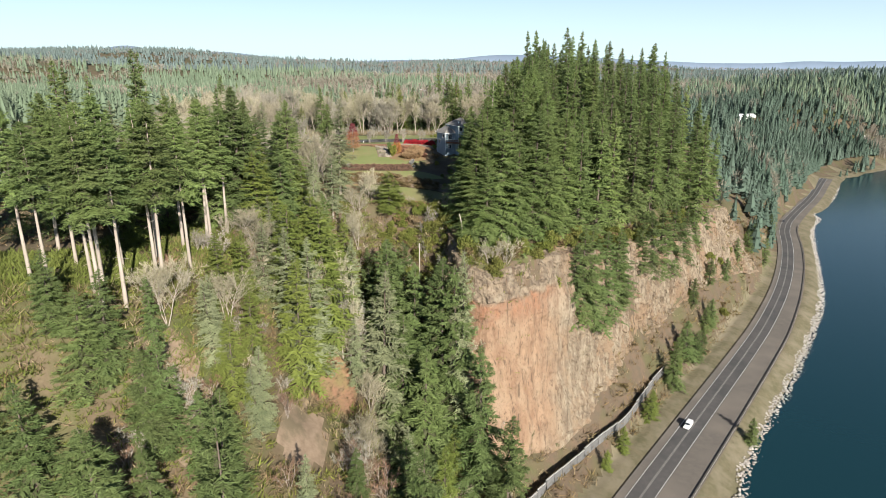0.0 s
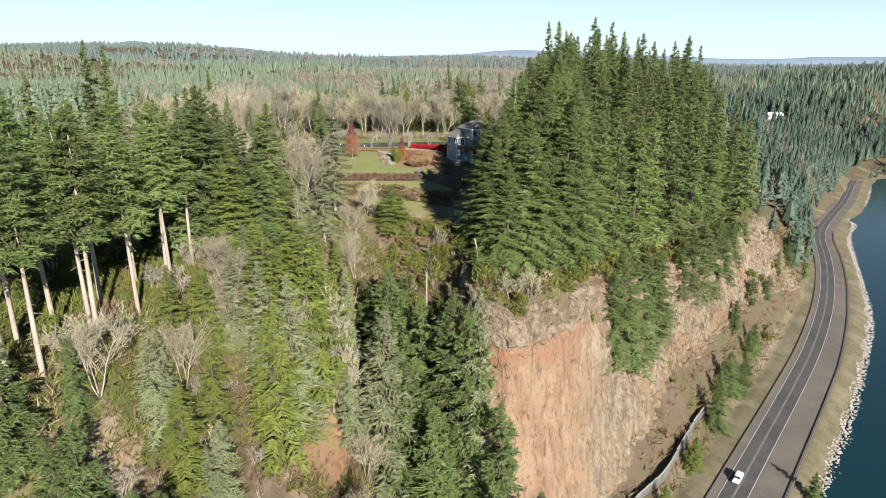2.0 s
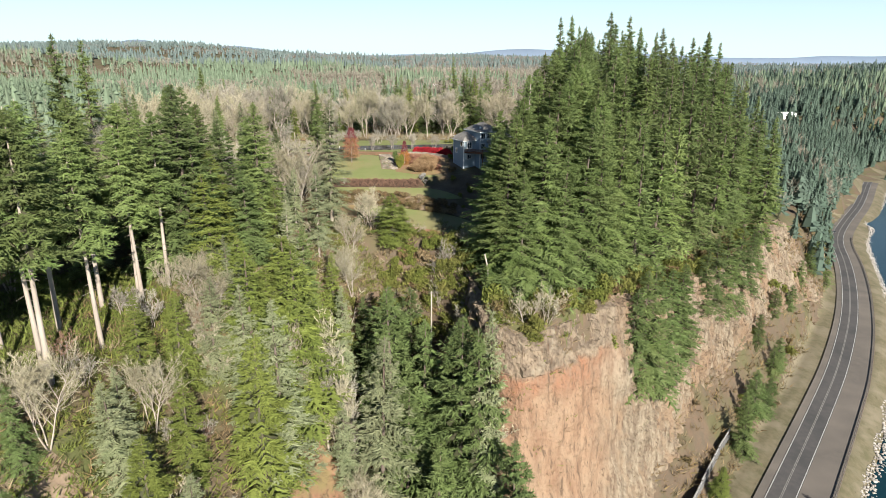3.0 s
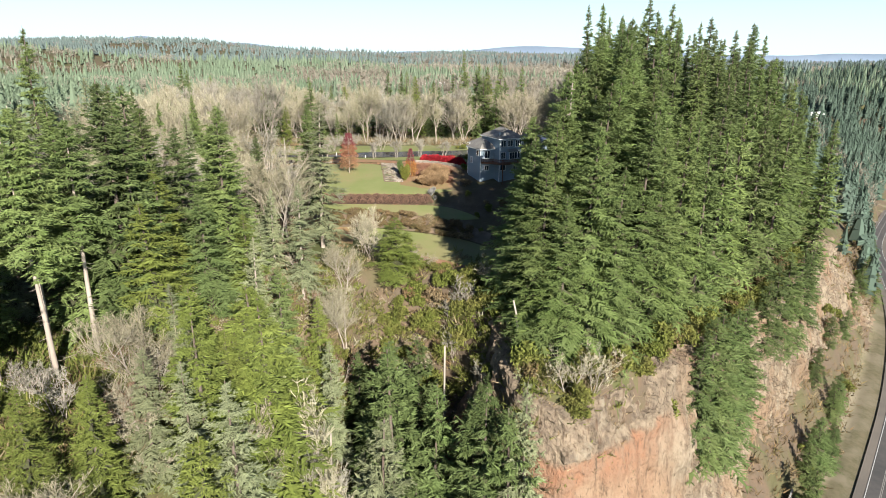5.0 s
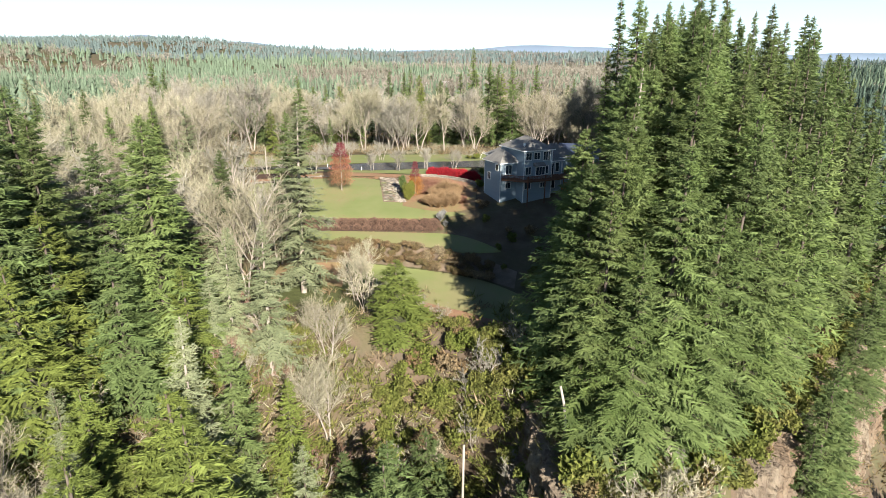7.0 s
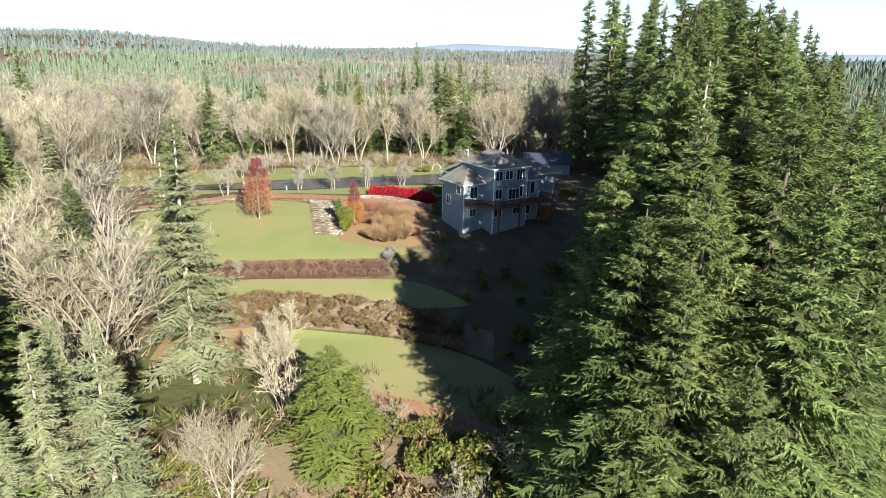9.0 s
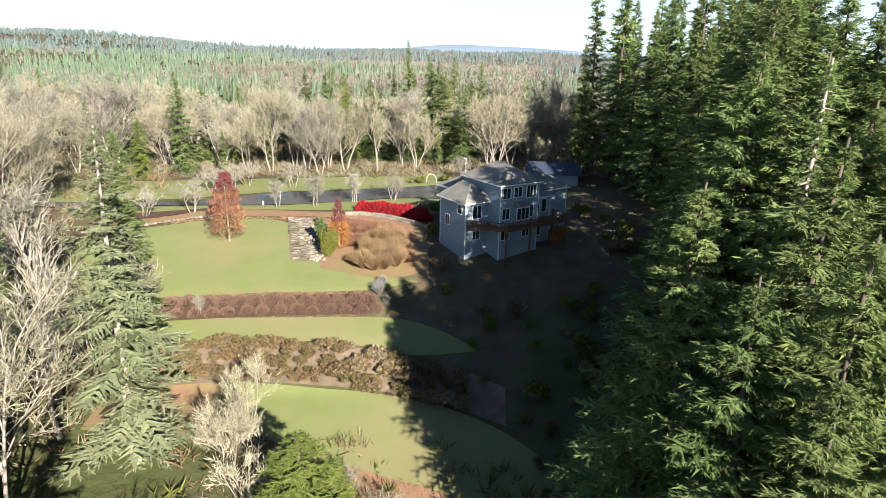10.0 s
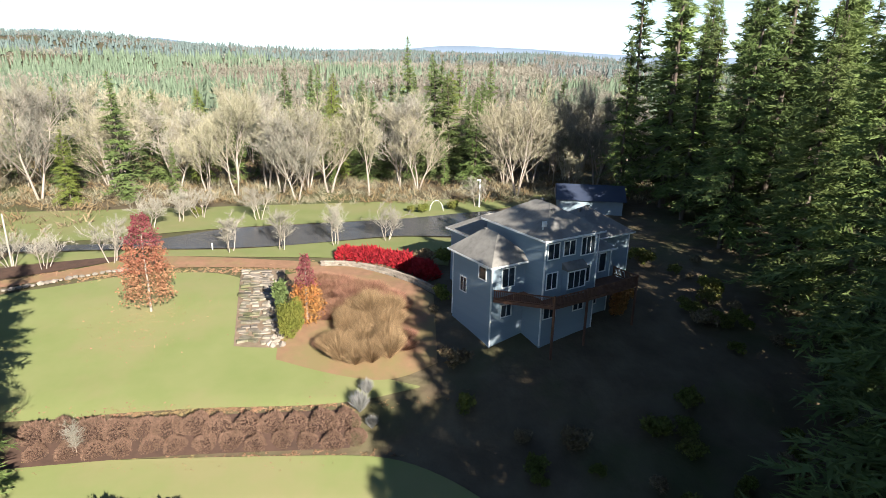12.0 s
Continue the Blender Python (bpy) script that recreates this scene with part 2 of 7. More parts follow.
def cliff_material():
    """Weathered basalt: fractured grey-brown blocks above, a rusty band and a tan face below, pale columns along the road."""
    m = bpy.data.materials.new("cliff_rock")
    m.use_nodes = True
    n, l = m.node_tree.nodes, m.node_tree.links
    b = n["Principled BSDF"]
    b.inputs["Roughness"].default_value, b.inputs["Specular IOR Level"].default_value = 0.95, 0.15
    g = n.new("ShaderNodeNewGeometry")
    sep = n.new("ShaderNodeSeparateXYZ")
    l.new(g.outputs["Position"], sep.inputs[0])

    def mapped(stretch):
        mp = n.new("ShaderNodeMapping")
        mp.inputs["Scale"].default_value = stretch
        l.new(g.outputs["Position"], mp.inputs[0])
        return mp.outputs[0]

    def tex(scale, stretch, detail=6):
        t = n.new("ShaderNodeTexNoise")
        t.inputs["Scale"].default_value, t.inputs["Detail"].default_value, t.inputs["Roughness"].default_value = scale, detail, 0.65
        l.new(mapped(stretch), t.inputs["Vector"])
        return t.outputs[0]

    def cells(scale, stretch, feature="DISTANCE_TO_EDGE"):
        t = n.new("ShaderNodeTexVoronoi")
        t.feature = feature
        t.inputs["Scale"].default_value = scale
        l.new(mapped(stretch), t.inputs["Vector"])
        return t.outputs[0]

    def ranged(sock, lo, hi):
        r = n.new("ShaderNodeMapRange")
        r.inputs[1].default_value, r.inputs[2].default_value = lo, hi
        l.new(sock, r.inputs[0])
        return r.outputs[0]

    def maths(op, a, c):
        x = n.new("ShaderNodeMath")
        x.operation = op
        for k, v in ((0, a), (1, c)):
            if isinstance(v, (int, float)):
                x.inputs[k].default_value = v
            else:
                l.new(v, x.inputs[k])
        return x.outputs[0]

    def mixed(f, a, c):
        x = n.new("ShaderNodeMix")
        x.data_type = "RGBA"
        l.new(f, x.inputs[0])
        for i, v in ((6, a), (7, c)):
            if isinstance(v, tuple):
                x.inputs[i].default_value = (*v, 1)
            else:
                l.new(v, x.inputs[i])
        return x.outputs[2]

    height = maths("ADD", sep.outputs[2], maths("MULTIPLY", maths("SUBTRACT", tex(0.16, (1, 1, 0.5)), 0.5), 9.0))
    low = mixed(ranged(tex(0.45, (1, 1, 0.16)), 0.38, 0.62), (0.275, 0.182, 0.118), (0.200, 0.122, 0.078))
    low = mixed(ranged(tex(0.10, (1, 1, 0.7)), 0.46, 0.62), low, (0.275, 0.195, 0.130))
    rust = mixed(ranged(tex(0.35, (1, 1, 0.4)), 0.40, 0.60), (0.250, 0.130, 0.078), (0.225, 0.142, 0.094))
    grey = mixed(ranged(tex(0.5, (1, 1, 0.9)), 0.40, 0.58), (0.250, 0.195, 0.138), (0.145, 0.112, 0.082))
    grey = mixed(ranged(tex(0.22, (1, 1, 1)), 0.55, 0.66), grey, (0.245, 0.205, 0.150))
    front = mixed(ranged(height, 57.0, 61.0), low, rust)
    front = mixed(ranged(height, 63.4, 65.0), front, grey)
    pale = mixed(ranged(tex(0.6, (1, 1, 0.14)), 0.40, 0.60), (0.270, 0.222, 0.160), (0.150, 0.115, 0.082))
    pale = mixed(ranged(tex(0.09, (1, 1, 0.6)), 0.48, 0.60), pale, (0.215, 0.150, 0.098))
    face = mixed(ranged(maths("ADD", sep.outputs[0], maths("MULTIPLY", tex(0.12, (1, 1, 1)), 10)), 35, 46), front, pale)
    face = mixed(ranged(tex(0.20, (1, 1, 0.8), 8), 0.64, 0.70), face, (0.080, 0.078, 0.036))
    worn = ranged(maths("ADD", height, maths("MULTIPLY", sep.outputs[0], 0.75)), 84.0, 92.0)
    blocks = maths("MAXIMUM", cells(0.62, (1, 1, 0.5)), maths("SUBTRACT", 0.12, maths("MULTIPLY", worn, 0.12)))
    blocks = maths("MAXIMUM", blocks, maths("SUBTRACT", tex(0.7, (1, 1, 0.6), 4), 0.44))
    face = mixed(ranged(blocks, 0.0, 0.05), (0.095, 0.070, 0.052), face)
    face = mixed(ranged(tex(1.6, (1, 1, 0.5), 8), 0.28, 0.44), (0.095, 0.066, 0.046), face)
    face = mixed(ranged(tex(0.8, (1, 1, 0.10), 7), 0.34, 0.44), (0.120, 0.082, 0.056), face)
    l.new(face, b.inputs["Base Color"])
    relief = maths("ADD", maths("MULTIPLY", ranged(blocks, 0.0, 0.10), 0.35), maths("ADD", maths("MULTIPLY", tex(0.55, (1, 1, 0.5), 5), 1.2), tex(1.8, (1, 1, 0.6), 9)))
    bp = n.new("ShaderNodeBump")
    bp.inputs["Strength"].default_value, bp.inputs["Distance"].default_value = 1.0, 0.6
    l.new(relief, bp.inputs["Height"])
    l.new(bp.outputs[0], b.inputs["Normal"])
    return m


M_WATER, M_CLIFF = water_material(), cliff_material()

# ---------------------------------------------------------------- small tools


def mesh_from(name, verts, faces, mat, smooth=False):
    me = bpy.data.meshes.new(name)
    me.from_pydata([tuple(v) for v in verts], [], [tuple(f) for f in faces])
    me.materials.append(mat)
    if smooth:
        me.polygons.foreach_set("use_smooth", [True] * len(me.polygons))
    me.update()
    return me


def tri_mesh(name, verts, count, mat, inner=None, inner_count=0):
    """A mesh of separate triangles from an array of 3 * count corners."""
    me = bpy.data.meshes.new(name)
    me.vertices.add(3 * count)
    me.vertices.foreach_set("co", np.asarray(verts, dtype=np.float32).ravel())
    me.loops.add(3 * count)
    me.loops.foreach_set("vertex_index", np.arange(3 * count, dtype=np.int32))
    me.polygons.add(count)
    me.polygons.foreach_set("loop_start", np.arange(0, 3 * count, 3, dtype=np.int32))
    me.materials.append(mat)
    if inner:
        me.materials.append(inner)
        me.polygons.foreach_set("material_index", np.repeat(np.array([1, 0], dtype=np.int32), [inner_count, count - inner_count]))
    me.update(calc_edges=True)
    return me


def thing(name, label, category, m=None, group="", kind="", data=None):
    ob = new(name, data)
    if m is not None:
        ob.matrix_basis = m
    return tagged(ob, label, category, group, kind)


def part(name, data, parent, label="", mat=None):
    """Links a mesh (or a bmesh with its material) as one object under a thing or a part."""
    if isinstance(data, bmesh.types.BMesh):
        me = bpy.data.meshes.new(name)
        data.normal_update()
        data.to_mesh(me)
        data.free()
        me.materials.append(mat)
        data = me
    ob = new(name, data)
    ob.parent = parent
    return tagged(ob, label)


def add_box(bm, x0, y0, z0, x1, y1, z1, bevel=0.0):
    m = Matrix.LocRotScale(((x0 + x1) / 2, (y0 + y1) / 2, (z0 + z1) / 2), None, (abs(x1 - x0), abs(y1 - y0), abs(z1 - z0)))
    g = bmesh.ops.create_cube(bm, size=1, matrix=m)
    if bevel:
        edges = list({e for v in g["verts"] for e in v.link_edges})
        bmesh.ops.bevel(bm, geom=edges, offset=bevel, segments=1, affect="EDGES")
    return bm


def box(*a, bevel=0.0):
    return add_box(bmesh.new(), *a, bevel=bevel)


def tube(path, radii, sides=6):
    """Vertices and faces of a tapered tube along a path."""
    vs, fs = [], []
    path = [Vector(p) for p in path]
    for i, (p, r) in enumerate(zip(path, radii)):
        d = (path[min(i + 1, len(path) - 1)] - path[max(i - 1, 0)]).normalized()
        a = d.orthogonal().normalized() if abs(d.z) < 0.9 else Vector((1, 0, 0)).cross(d).normalized()
        c = d.cross(a)
        for k in range(sides):
            q = 2 * math.pi * k / sides
            vs.append(p + a * (math.cos(q) * r) + c * (math.sin(q) * r))
    for i in range(len(path) - 1):
        for k in range(sides):
            k2 = (k + 1) % sides
            fs.append((i * sides + k, i * sides + k2, (i + 1) * sides + k2, (i + 1) * sides + k))
    fs.append(tuple(range((len(path) - 1) * sides, len(path) * sides)))
    return vs, fs


def joined(pieces):
    vs, fs = [], []
    for v, f in pieces:
        o = len(vs)
        vs += list(v)
        fs += [tuple(i + o for i in q) for q in f]
    return vs, fs


def smooth01(t):
    t = np.clip(t, 0, 1)
    return t * t * (3 - 2 * t)


def resample(points, step):
    """A polyline rounded off and cut into even steps."""
    p = np.array(points, float)
    for _ in range(3):
        q = np.empty((2 * len(p), p.shape[1]))
        q[0::2], q[1::2] = p, p
        a, b = p[:-1] * 0.75 + p[1:] * 0.25, p[:-1] * 0.25 + p[1:] * 0.75
        p = np.vstack([p[:1], np.stack([a, b], 1).reshape(-1, p.shape[1]), p[-1:]])
    s = np.concatenate([[0], np.cumsum(np.linalg.norm(np.diff(p[:, :2], axis=0), axis=1))])
    at = np.linspace(0, s[-1], max(2, int(s[-1] / step) + 1))
    return np.stack([np.interp(at, s, p[:, i]) for i in range(p.shape[1])], 1)


def nearest(line, x, y):
    """Distance to a polyline, + to its left and - to its right, with its other columns there."""
    x, y = np.atleast_1d(x).astype(float), np.atleast_1d(y).astype(float)
    best = np.full(x.shape, 1e18)
    side = np.zeros(x.shape)
    extra = np.zeros((line.shape[1] - 2,) + x.shape)
    for a, b in zip(line[:-1], line[1:]):
        dx, dy = b[0] - a[0], b[1] - a[1]
        t = np.clip(((x - a[0]) * dx + (y - a[1]) * dy) / (dx * dx + dy * dy), 0, 1)
        px, py = x - a[0] - t * dx, y - a[1] - t * dy
        d = px * px + py * py
        c = d < best
        best[c] = d[c]
        side[c] = np.sign(dx * py - dy * px)[c]
        for k in range(len(extra)):
            extra[k][c] = (a[2 + k] + t * (b[2 + k] - a[2 + k]))[c]
    return np.sqrt(best) * np.where(side == 0, 1, side), extra


def value_noise(x, y, size, seed):
    """Smooth noise, -1 to 1, over the plan."""
    r = np.random.RandomState(seed).rand(256, 256) * 2 - 1
    u, v = x / size + 1000, y / size + 1000
    i, j = np.floor(u).astype(int), np.floor(v).astype(int)
    fu, fv = smooth01(u - i), smooth01(v - j)
    g = lambda a, b: r[a % 256, b % 256]
    return (g(i, j) * (1 - fu) + g(i + 1, j) * fu) * (1 - fv) + (g(i, j + 1) * (1 - fu) + g(i + 1, j + 1) * fu) * fv


def cell_noise(x, y, wide, high, seed):
    """Blocky steps, -1 to 1, over a face, the courses shifted against one another."""
    r = np.random.RandomState(seed).rand(256, 256) * 2 - 1
    j = np.floor(y / high + 1000).astype(int)
    i = np.floor(x / wide + 0.5 * r[7, j % 256] + 1000).astype(int)
    return r[i % 256, j % 256]


# ---------------------------------------------------------------- the lie of the land
ROAD = resample([(5, -300), (10, -30), (14, 40), (24, 100), (42, 132), (60.8, 156.2), (81, 181.3), (102, 207.4), (134, 247), (167.7, 289.6), (211, 352),
                 (252.6, 425), (280.6, 486), (320.5, 540), (374, 606), (441, 702), (490, 766), (545, 820), (640, 862), (900, 955), (1500, 1085)], 6)
SHORE = resample([(45, -300), (45, -30), (52, 60), (70, 120), (96.2, 161.5), (111.7, 185.7), (126.3, 203.6), (144.2, 224.7), (164.2, 249.6), (186.9, 279.8),
                  (220.6, 325.4), (247.5, 374.5), (289.7, 454.2), (319, 506.8), (343, 532), (341, 548), (381, 585), (444.9, 672), (471.9, 717.6), (521.6, 774), (568, 811),
                  (650, 838), (900, 930), (1500, 1060), (4800, 1400)], 8)
# the rim of the bluff: x, y, height, width of the drop below it, height of its toe
RIM = resample([(-1500, -300, 100, 150, 8), (-500, 0, 97, 130, 8), (-260, 66, 94, 110, 8), (-150, 96, 93, 70, 12), (-100, 105, 90, 36, 38), (-76, 109, 88, 27, 44), (-65, 117, 85, 25, 46), (-59.5, 128, 83, 25, 46), (-57.5, 142, 85, 25, 46), (-50, 164, 88, 27, 42),
                (-38, 186, 88, 22, 44), (-24, 201, 86, 18, 46), (-9, 200, 84.5, 17, 44), (2, 190, 82, 13, 38), (5.5, 175, 78, 9, 26), (10, 164, 74, 9, 12), (20, 170, 75, 9, 12), (34, 182, 76, 9, 16), (47, 196, 72, 9, 22), (58, 215, 67, 8, 24),
                (79, 240, 63, 8, 26), (97, 260, 60, 9, 28), (122, 297, 57, 11, 30), (148, 332, 54, 20, 24), (185, 385, 48, 34, 9), (230, 455, 48, 36, 8), (285, 550, 62, 44, 8),
                (322, 640, 72, 70, 8), (350, 700, 80, 80, 8), (368, 755, 79, 80, 8), (405, 850, 75, 110, 8), (520, 980, 84, 160, 8), (800, 1130, 94, 200, 6), (1500, 1330, 100, 220, 6), (4800, 1750, 120, 260, 6)], 5)


BARRIER = resample([(24, 146.5), (30.5, 153.5), (50.9, 175.1), (65.6, 190.1), (74.7, 203.3), (89.4, 222.6)], 4.2)


def thinned(line):
    """Fewer points far from the garden and the cliff."""
    far = np.hypot(line[:, 0] - 30, line[:, 1] - 220)
    keep = [i for i in range(len(line)) if far[i] < 260 or i % (4 if far[i] < 700 else 24) == 0 or i == len(line) - 1]
    return line[keep]


ROAD_FULL = ROAD
ROAD, SHORE_FULL, SHORE, RIM_FULL, RIM = thinned(ROAD), SHORE, thinned(SHORE), RIM, thinned(RIM)


def plateau(x, y):
    """Height of the high ground behind the rim: terraced garden, house mound, rolling woods, far ridges."""
    z = np.interp(y, [-300, 150, 195, 222, 228, 237, 241, 262, 275, 320, 400, 520, 700, 900, 1200, 1700, 2400, 3300, 4800], [92, 88, 86, 87.6, 89.6, 91, 92.6, 95.4, 96.5, 96.6, 92, 78, 64, 67, 82, 102, 120, 131, 118])
    z = z + 2.6 * np.exp(-((x - 8) ** 2 + (y - 258) ** 2) / (2 * 13.0 ** 2))
    far = smooth01((y - 420) / 900) + smooth01((np.abs(x) - 250) / 900) * 0.7
    z = z + far * (9 * value_noise(x, y, 420, 3) + 5 * value_noise(x, y, 170, 4))
    z = z + 40 * smooth01((-x - 800) / 480) * smooth01((y - 450) / 1300)
    z = z - 34 * smooth01((x / np.maximum(y, 1) - 0.22) / 0.2) * smooth01((y - 1100) / 700)
    z = z + 20 * np.exp(-((x - 720) ** 2 + (y - 1160) ** 2) / (2 * 240.0 ** 2))
    z = z + smooth01((y - 2600) / 1400) * 26 * value_noise(x, y, 900, 5)
    return z + 0.5 * value_noise(x, y, 23, 6) * smooth01((np.abs(x + 20) - 40) / 30)


def ground_z(x, y):
    x, y = np.atleast_1d(x).astype(float), np.atleast_1d(y).astype(float)
    d, (top, drop, toe) = nearest(RIM, x, y)
    road, _ = nearest(ROAD, x, y)
    shore, _ = nearest(SHORE, x, y)
    inner = top + (plateau(x, y) - top) * smooth01(d / 32)
    out = np.maximum(-d, 0)
    s = np.clip(out / drop, 0, 1)
    steep = np.clip((40 - drop) / 30, 0, 1)
    prof = (1 - s) * steep + (1 - smooth01(s)) * (1 - steep)
    face = toe + (top - toe) * prof
    flat = np.maximum(road - 15, 0)
    r = np.clip((out - drop) / np.maximum(out - drop + flat, 0.01), 0, 1)
    foot = toe + (4.2 - toe) * r
    lower = np.where(out < drop, face, foot)
    lower = lower + np.where(out > 2, 1, 0) * smooth01(flat / 12) * (1.6 * value_noise(x, y, 9, 8) + 2.2 * value_noise(x, y, 27, 9)) * np.where(out < drop, 0.5 + 0.5 * (1 - steep), 1.0)
    z = np.where(d > 0, inner, lower)
    bar, _ = nearest(BARRIER, x, y)
    z = z - 2.6 * np.clip(1 - np.abs(bar - 3.2) / 3.2, 0, 1) * (d < -2)
    z = np.where((road < 15) & (d < 0), np.minimum(z, 3.6 + np.maximum(road - 8, 0) * 0.3), z)
    right = np.maximum(-road - 13, 0)
    bank = 3.6 - 4.4 * np.clip(right / np.maximum(right + np.maximum(shore, 0), 0.01), 0, 1)
    z = np.where((road < 0) & (shore > 0), np.minimum(z, bank), z)
    return np.where(shore <= 0, np.maximum(-6, -0.8 + shore * 0.5), z)



def axis(lo, hi, step, far_lo, far_hi, grow=1.16):
    mid = list(np.arange(lo, hi + 0.01, step))
    a, s = [], step
    while (a[-1] if a else lo) > far_lo:
        s = min(s * grow, 130)
        a.append((a[-1] if a else lo) - s)
    b, s = [], step
    while (b[-1] if b else hi) < far_hi:
        s = min(s * grow, 130)
        b.append((b[-1] if b else hi) + s)
    return np.array(a[::-1] + mid + b)


GRID_X, GRID_Y = axis(-120, 200, 2.0, -4700, 4700, 1.07), axis(70, 330, 2.0, -300, 4700, 1.07)
GRID_Z = ground_z(*[g.ravel() for g in np.meshgrid(GRID_X, GRID_Y)]).reshape(len(GRID_Y), len(GRID_X))


def surface(x, y):
    """Height of the ground sheet under points of the plan."""
    x, y = np.atleast_1d(x).astype(float), np.atleast_1d(y).astype(float)
    i = np.clip(np.searchsorted(GRID_X, x) - 1, 0, len(GRID_X) - 2)
    j = np.clip(np.searchsorted(GRID_Y, y) - 1, 0, len(GRID_Y) - 2)
    u, v = (x - GRID_X[i]) / (GRID_X[i + 1] - GRID_X[i]), (y - GRID_Y[j]) / (GRID_Y[j + 1] - GRID_Y[j])
    return (GRID_Z[j, i] * (1 - u) + GRID_Z[j, i + 1] * u) * (1 - v) + (GRID_Z[j + 1, i] * (1 - u) + GRID_Z[j + 1, i + 1] * u) * v


def gz(x, y):
    return float(surface(x, y)[0])


def build_ground():
    xs, ys = GRID_X, GRID_Y
    gx, gy = np.meshgrid(xs, ys)
    z = GRID_Z.ravel()
    me = bpy.data.meshes.new("ground")
    v = np.stack([gx.ravel(), gy.ravel(), z], 1)
    nx, ny = len(xs), len(ys)
    i = (np.arange(ny - 1)[:, None] * nx + np.arange(nx - 1)[None, :]).ravel()
    f = np.stack([i, i + 1, i + 1 + nx, i + nx], 1)
    me.from_pydata(v.tolist(), [], f.tolist())
    c = v[f].mean(1)
    d, _ = nearest(RIM, c[:, 0], c[:, 1])
    road, _ = nearest(ROAD, c[:, 0], c[:, 1])
    wob = 5 * value_noise(c[:, 0], c[:, 1], 14, 11)
    idx = np.zeros(len(f), dtype=np.int32)
    idx[(d < 0) & (c[:, 0] > -30 + wob) & (c[:, 1] < 900 + 4 * wob)] = 1
    idx[(road < np.where(c[:, 1] > 420, 5, 15 + wob * 0.5)) & (d < 0)] = 2
    idx[np.hypot((c[:, 0] + 29.5) / 6.5, (c[:, 1] - 148) / 10) + wob * 0.05 < 1] = 3
    idx[(np.hypot((c[:, 0] + 33) / 7, (c[:, 1] - 127) / 11) + wob * 0.06 < 1) | (np.hypot((c[:, 0] + 54) / 8, (c[:, 1] - 110) / 7) + wob * 0.06 < 1)] = 4
    for m in (M_GROUND, M_TALUS, M_VERGE, M_LEAFLITTER, M_SOIL):
        me.materials.append(m)
    me.polygons.foreach_set("material_index", idx)
    me.polygons.foreach_set("use_smooth", [True] * len(f))
    tagged(new("ground", me), "wooded bluff top, brown slopes and dry verges above a river", "ground", kind="structure")


build_ground()
rv = [(-200, -300, 0), (4800, -300, 0), (4800, 2600, 0), (-200, 2600, 0)]
tagged(new("water", mesh_from("water", rv, [(0, 1, 2, 3)], M_WATER)), "calm dark blue-green river beside the road", "river", kind="structure")


def strip(name, line, lo, hi, lift, mat, across=6, z=None):
    """A band along a line between two offsets (+ to the left), following the ground or a height."""
    line = np.asarray(line)[:, :2]
    t = np.gradient(line, axis=0)
    t /= np.linalg.norm(t, axis=1)[:, None]
    nrm = np.stack([-t[:, 1], t[:, 0]], 1)
    lo, hi = np.broadcast_to(lo, len(line)), np.broadcast_to(hi, len(line))
    pts = np.concatenate([line + nrm * (lo + (hi - lo) * k / across)[:, None] for k in range(across + 1)])
    zz = surface(pts[:, 0], pts[:, 1]) + lift if z is None else np.full(len(pts), z + lift)
    n = len(line)
    fs = [(k * n + i, k * n + i + 1, (k + 1) * n + i + 1, (k + 1) * n + i) for k in range(across) for i in range(n - 1)]
    fs = [f[::-1] for f in fs] if np.mean(hi) > np.mean(lo) else fs
    return mesh_from(name, np.column_stack([pts, zz]), [f[::-1] for f in fs][::1], mat, True)


def sheet(name, low, high, mat, lift=0.1, nu=40, nv=12):
    """A patch between two edges in plan, laid on the ground."""
    low, high = resample(low, 1.0), resample(high, 1.0)
    a = np.stack([np.interp(np.linspace(0, 1, nu), np.linspace(0, 1, len(low)), low[:, i]) for i in (0, 1)], 1)
    b = np.stack([np.interp(np.linspace(0, 1, nu), np.linspace(0, 1, len(high)), high[:, i]) for i in (0, 1)], 1)
    pts = np.concatenate([a + (b - a) * k / nv for k in range(nv + 1)])
    fs = [(k * nu + i, k * nu + i + 1, (k + 1) * nu + i + 1, (k + 1) * nu + i) for k in range(nv) for i in range(nu - 1)]
    return mesh_from(name, np.column_stack([pts, surface(pts[:, 0], pts[:, 1]) + lift]), fs, mat, True)

# ---------------------------------------------------------------- road
road_near = ROAD_FULL[(ROAD_FULL[:, 1] > -60) & (ROAD_FULL[:, 1] < 720)]
shoulder_r = np.interp(road_near[:, 1], [200, 280, 352, 425, 500], [-13.2, -12.5, -10.8, -10.2, -9.5])
ROAD_Z = 4.0


def ribbon(name, line, lo, hi, z, mat):
    """A level band along a line."""
    return strip(name, line, lo, hi, 0.0, mat, 2, z)


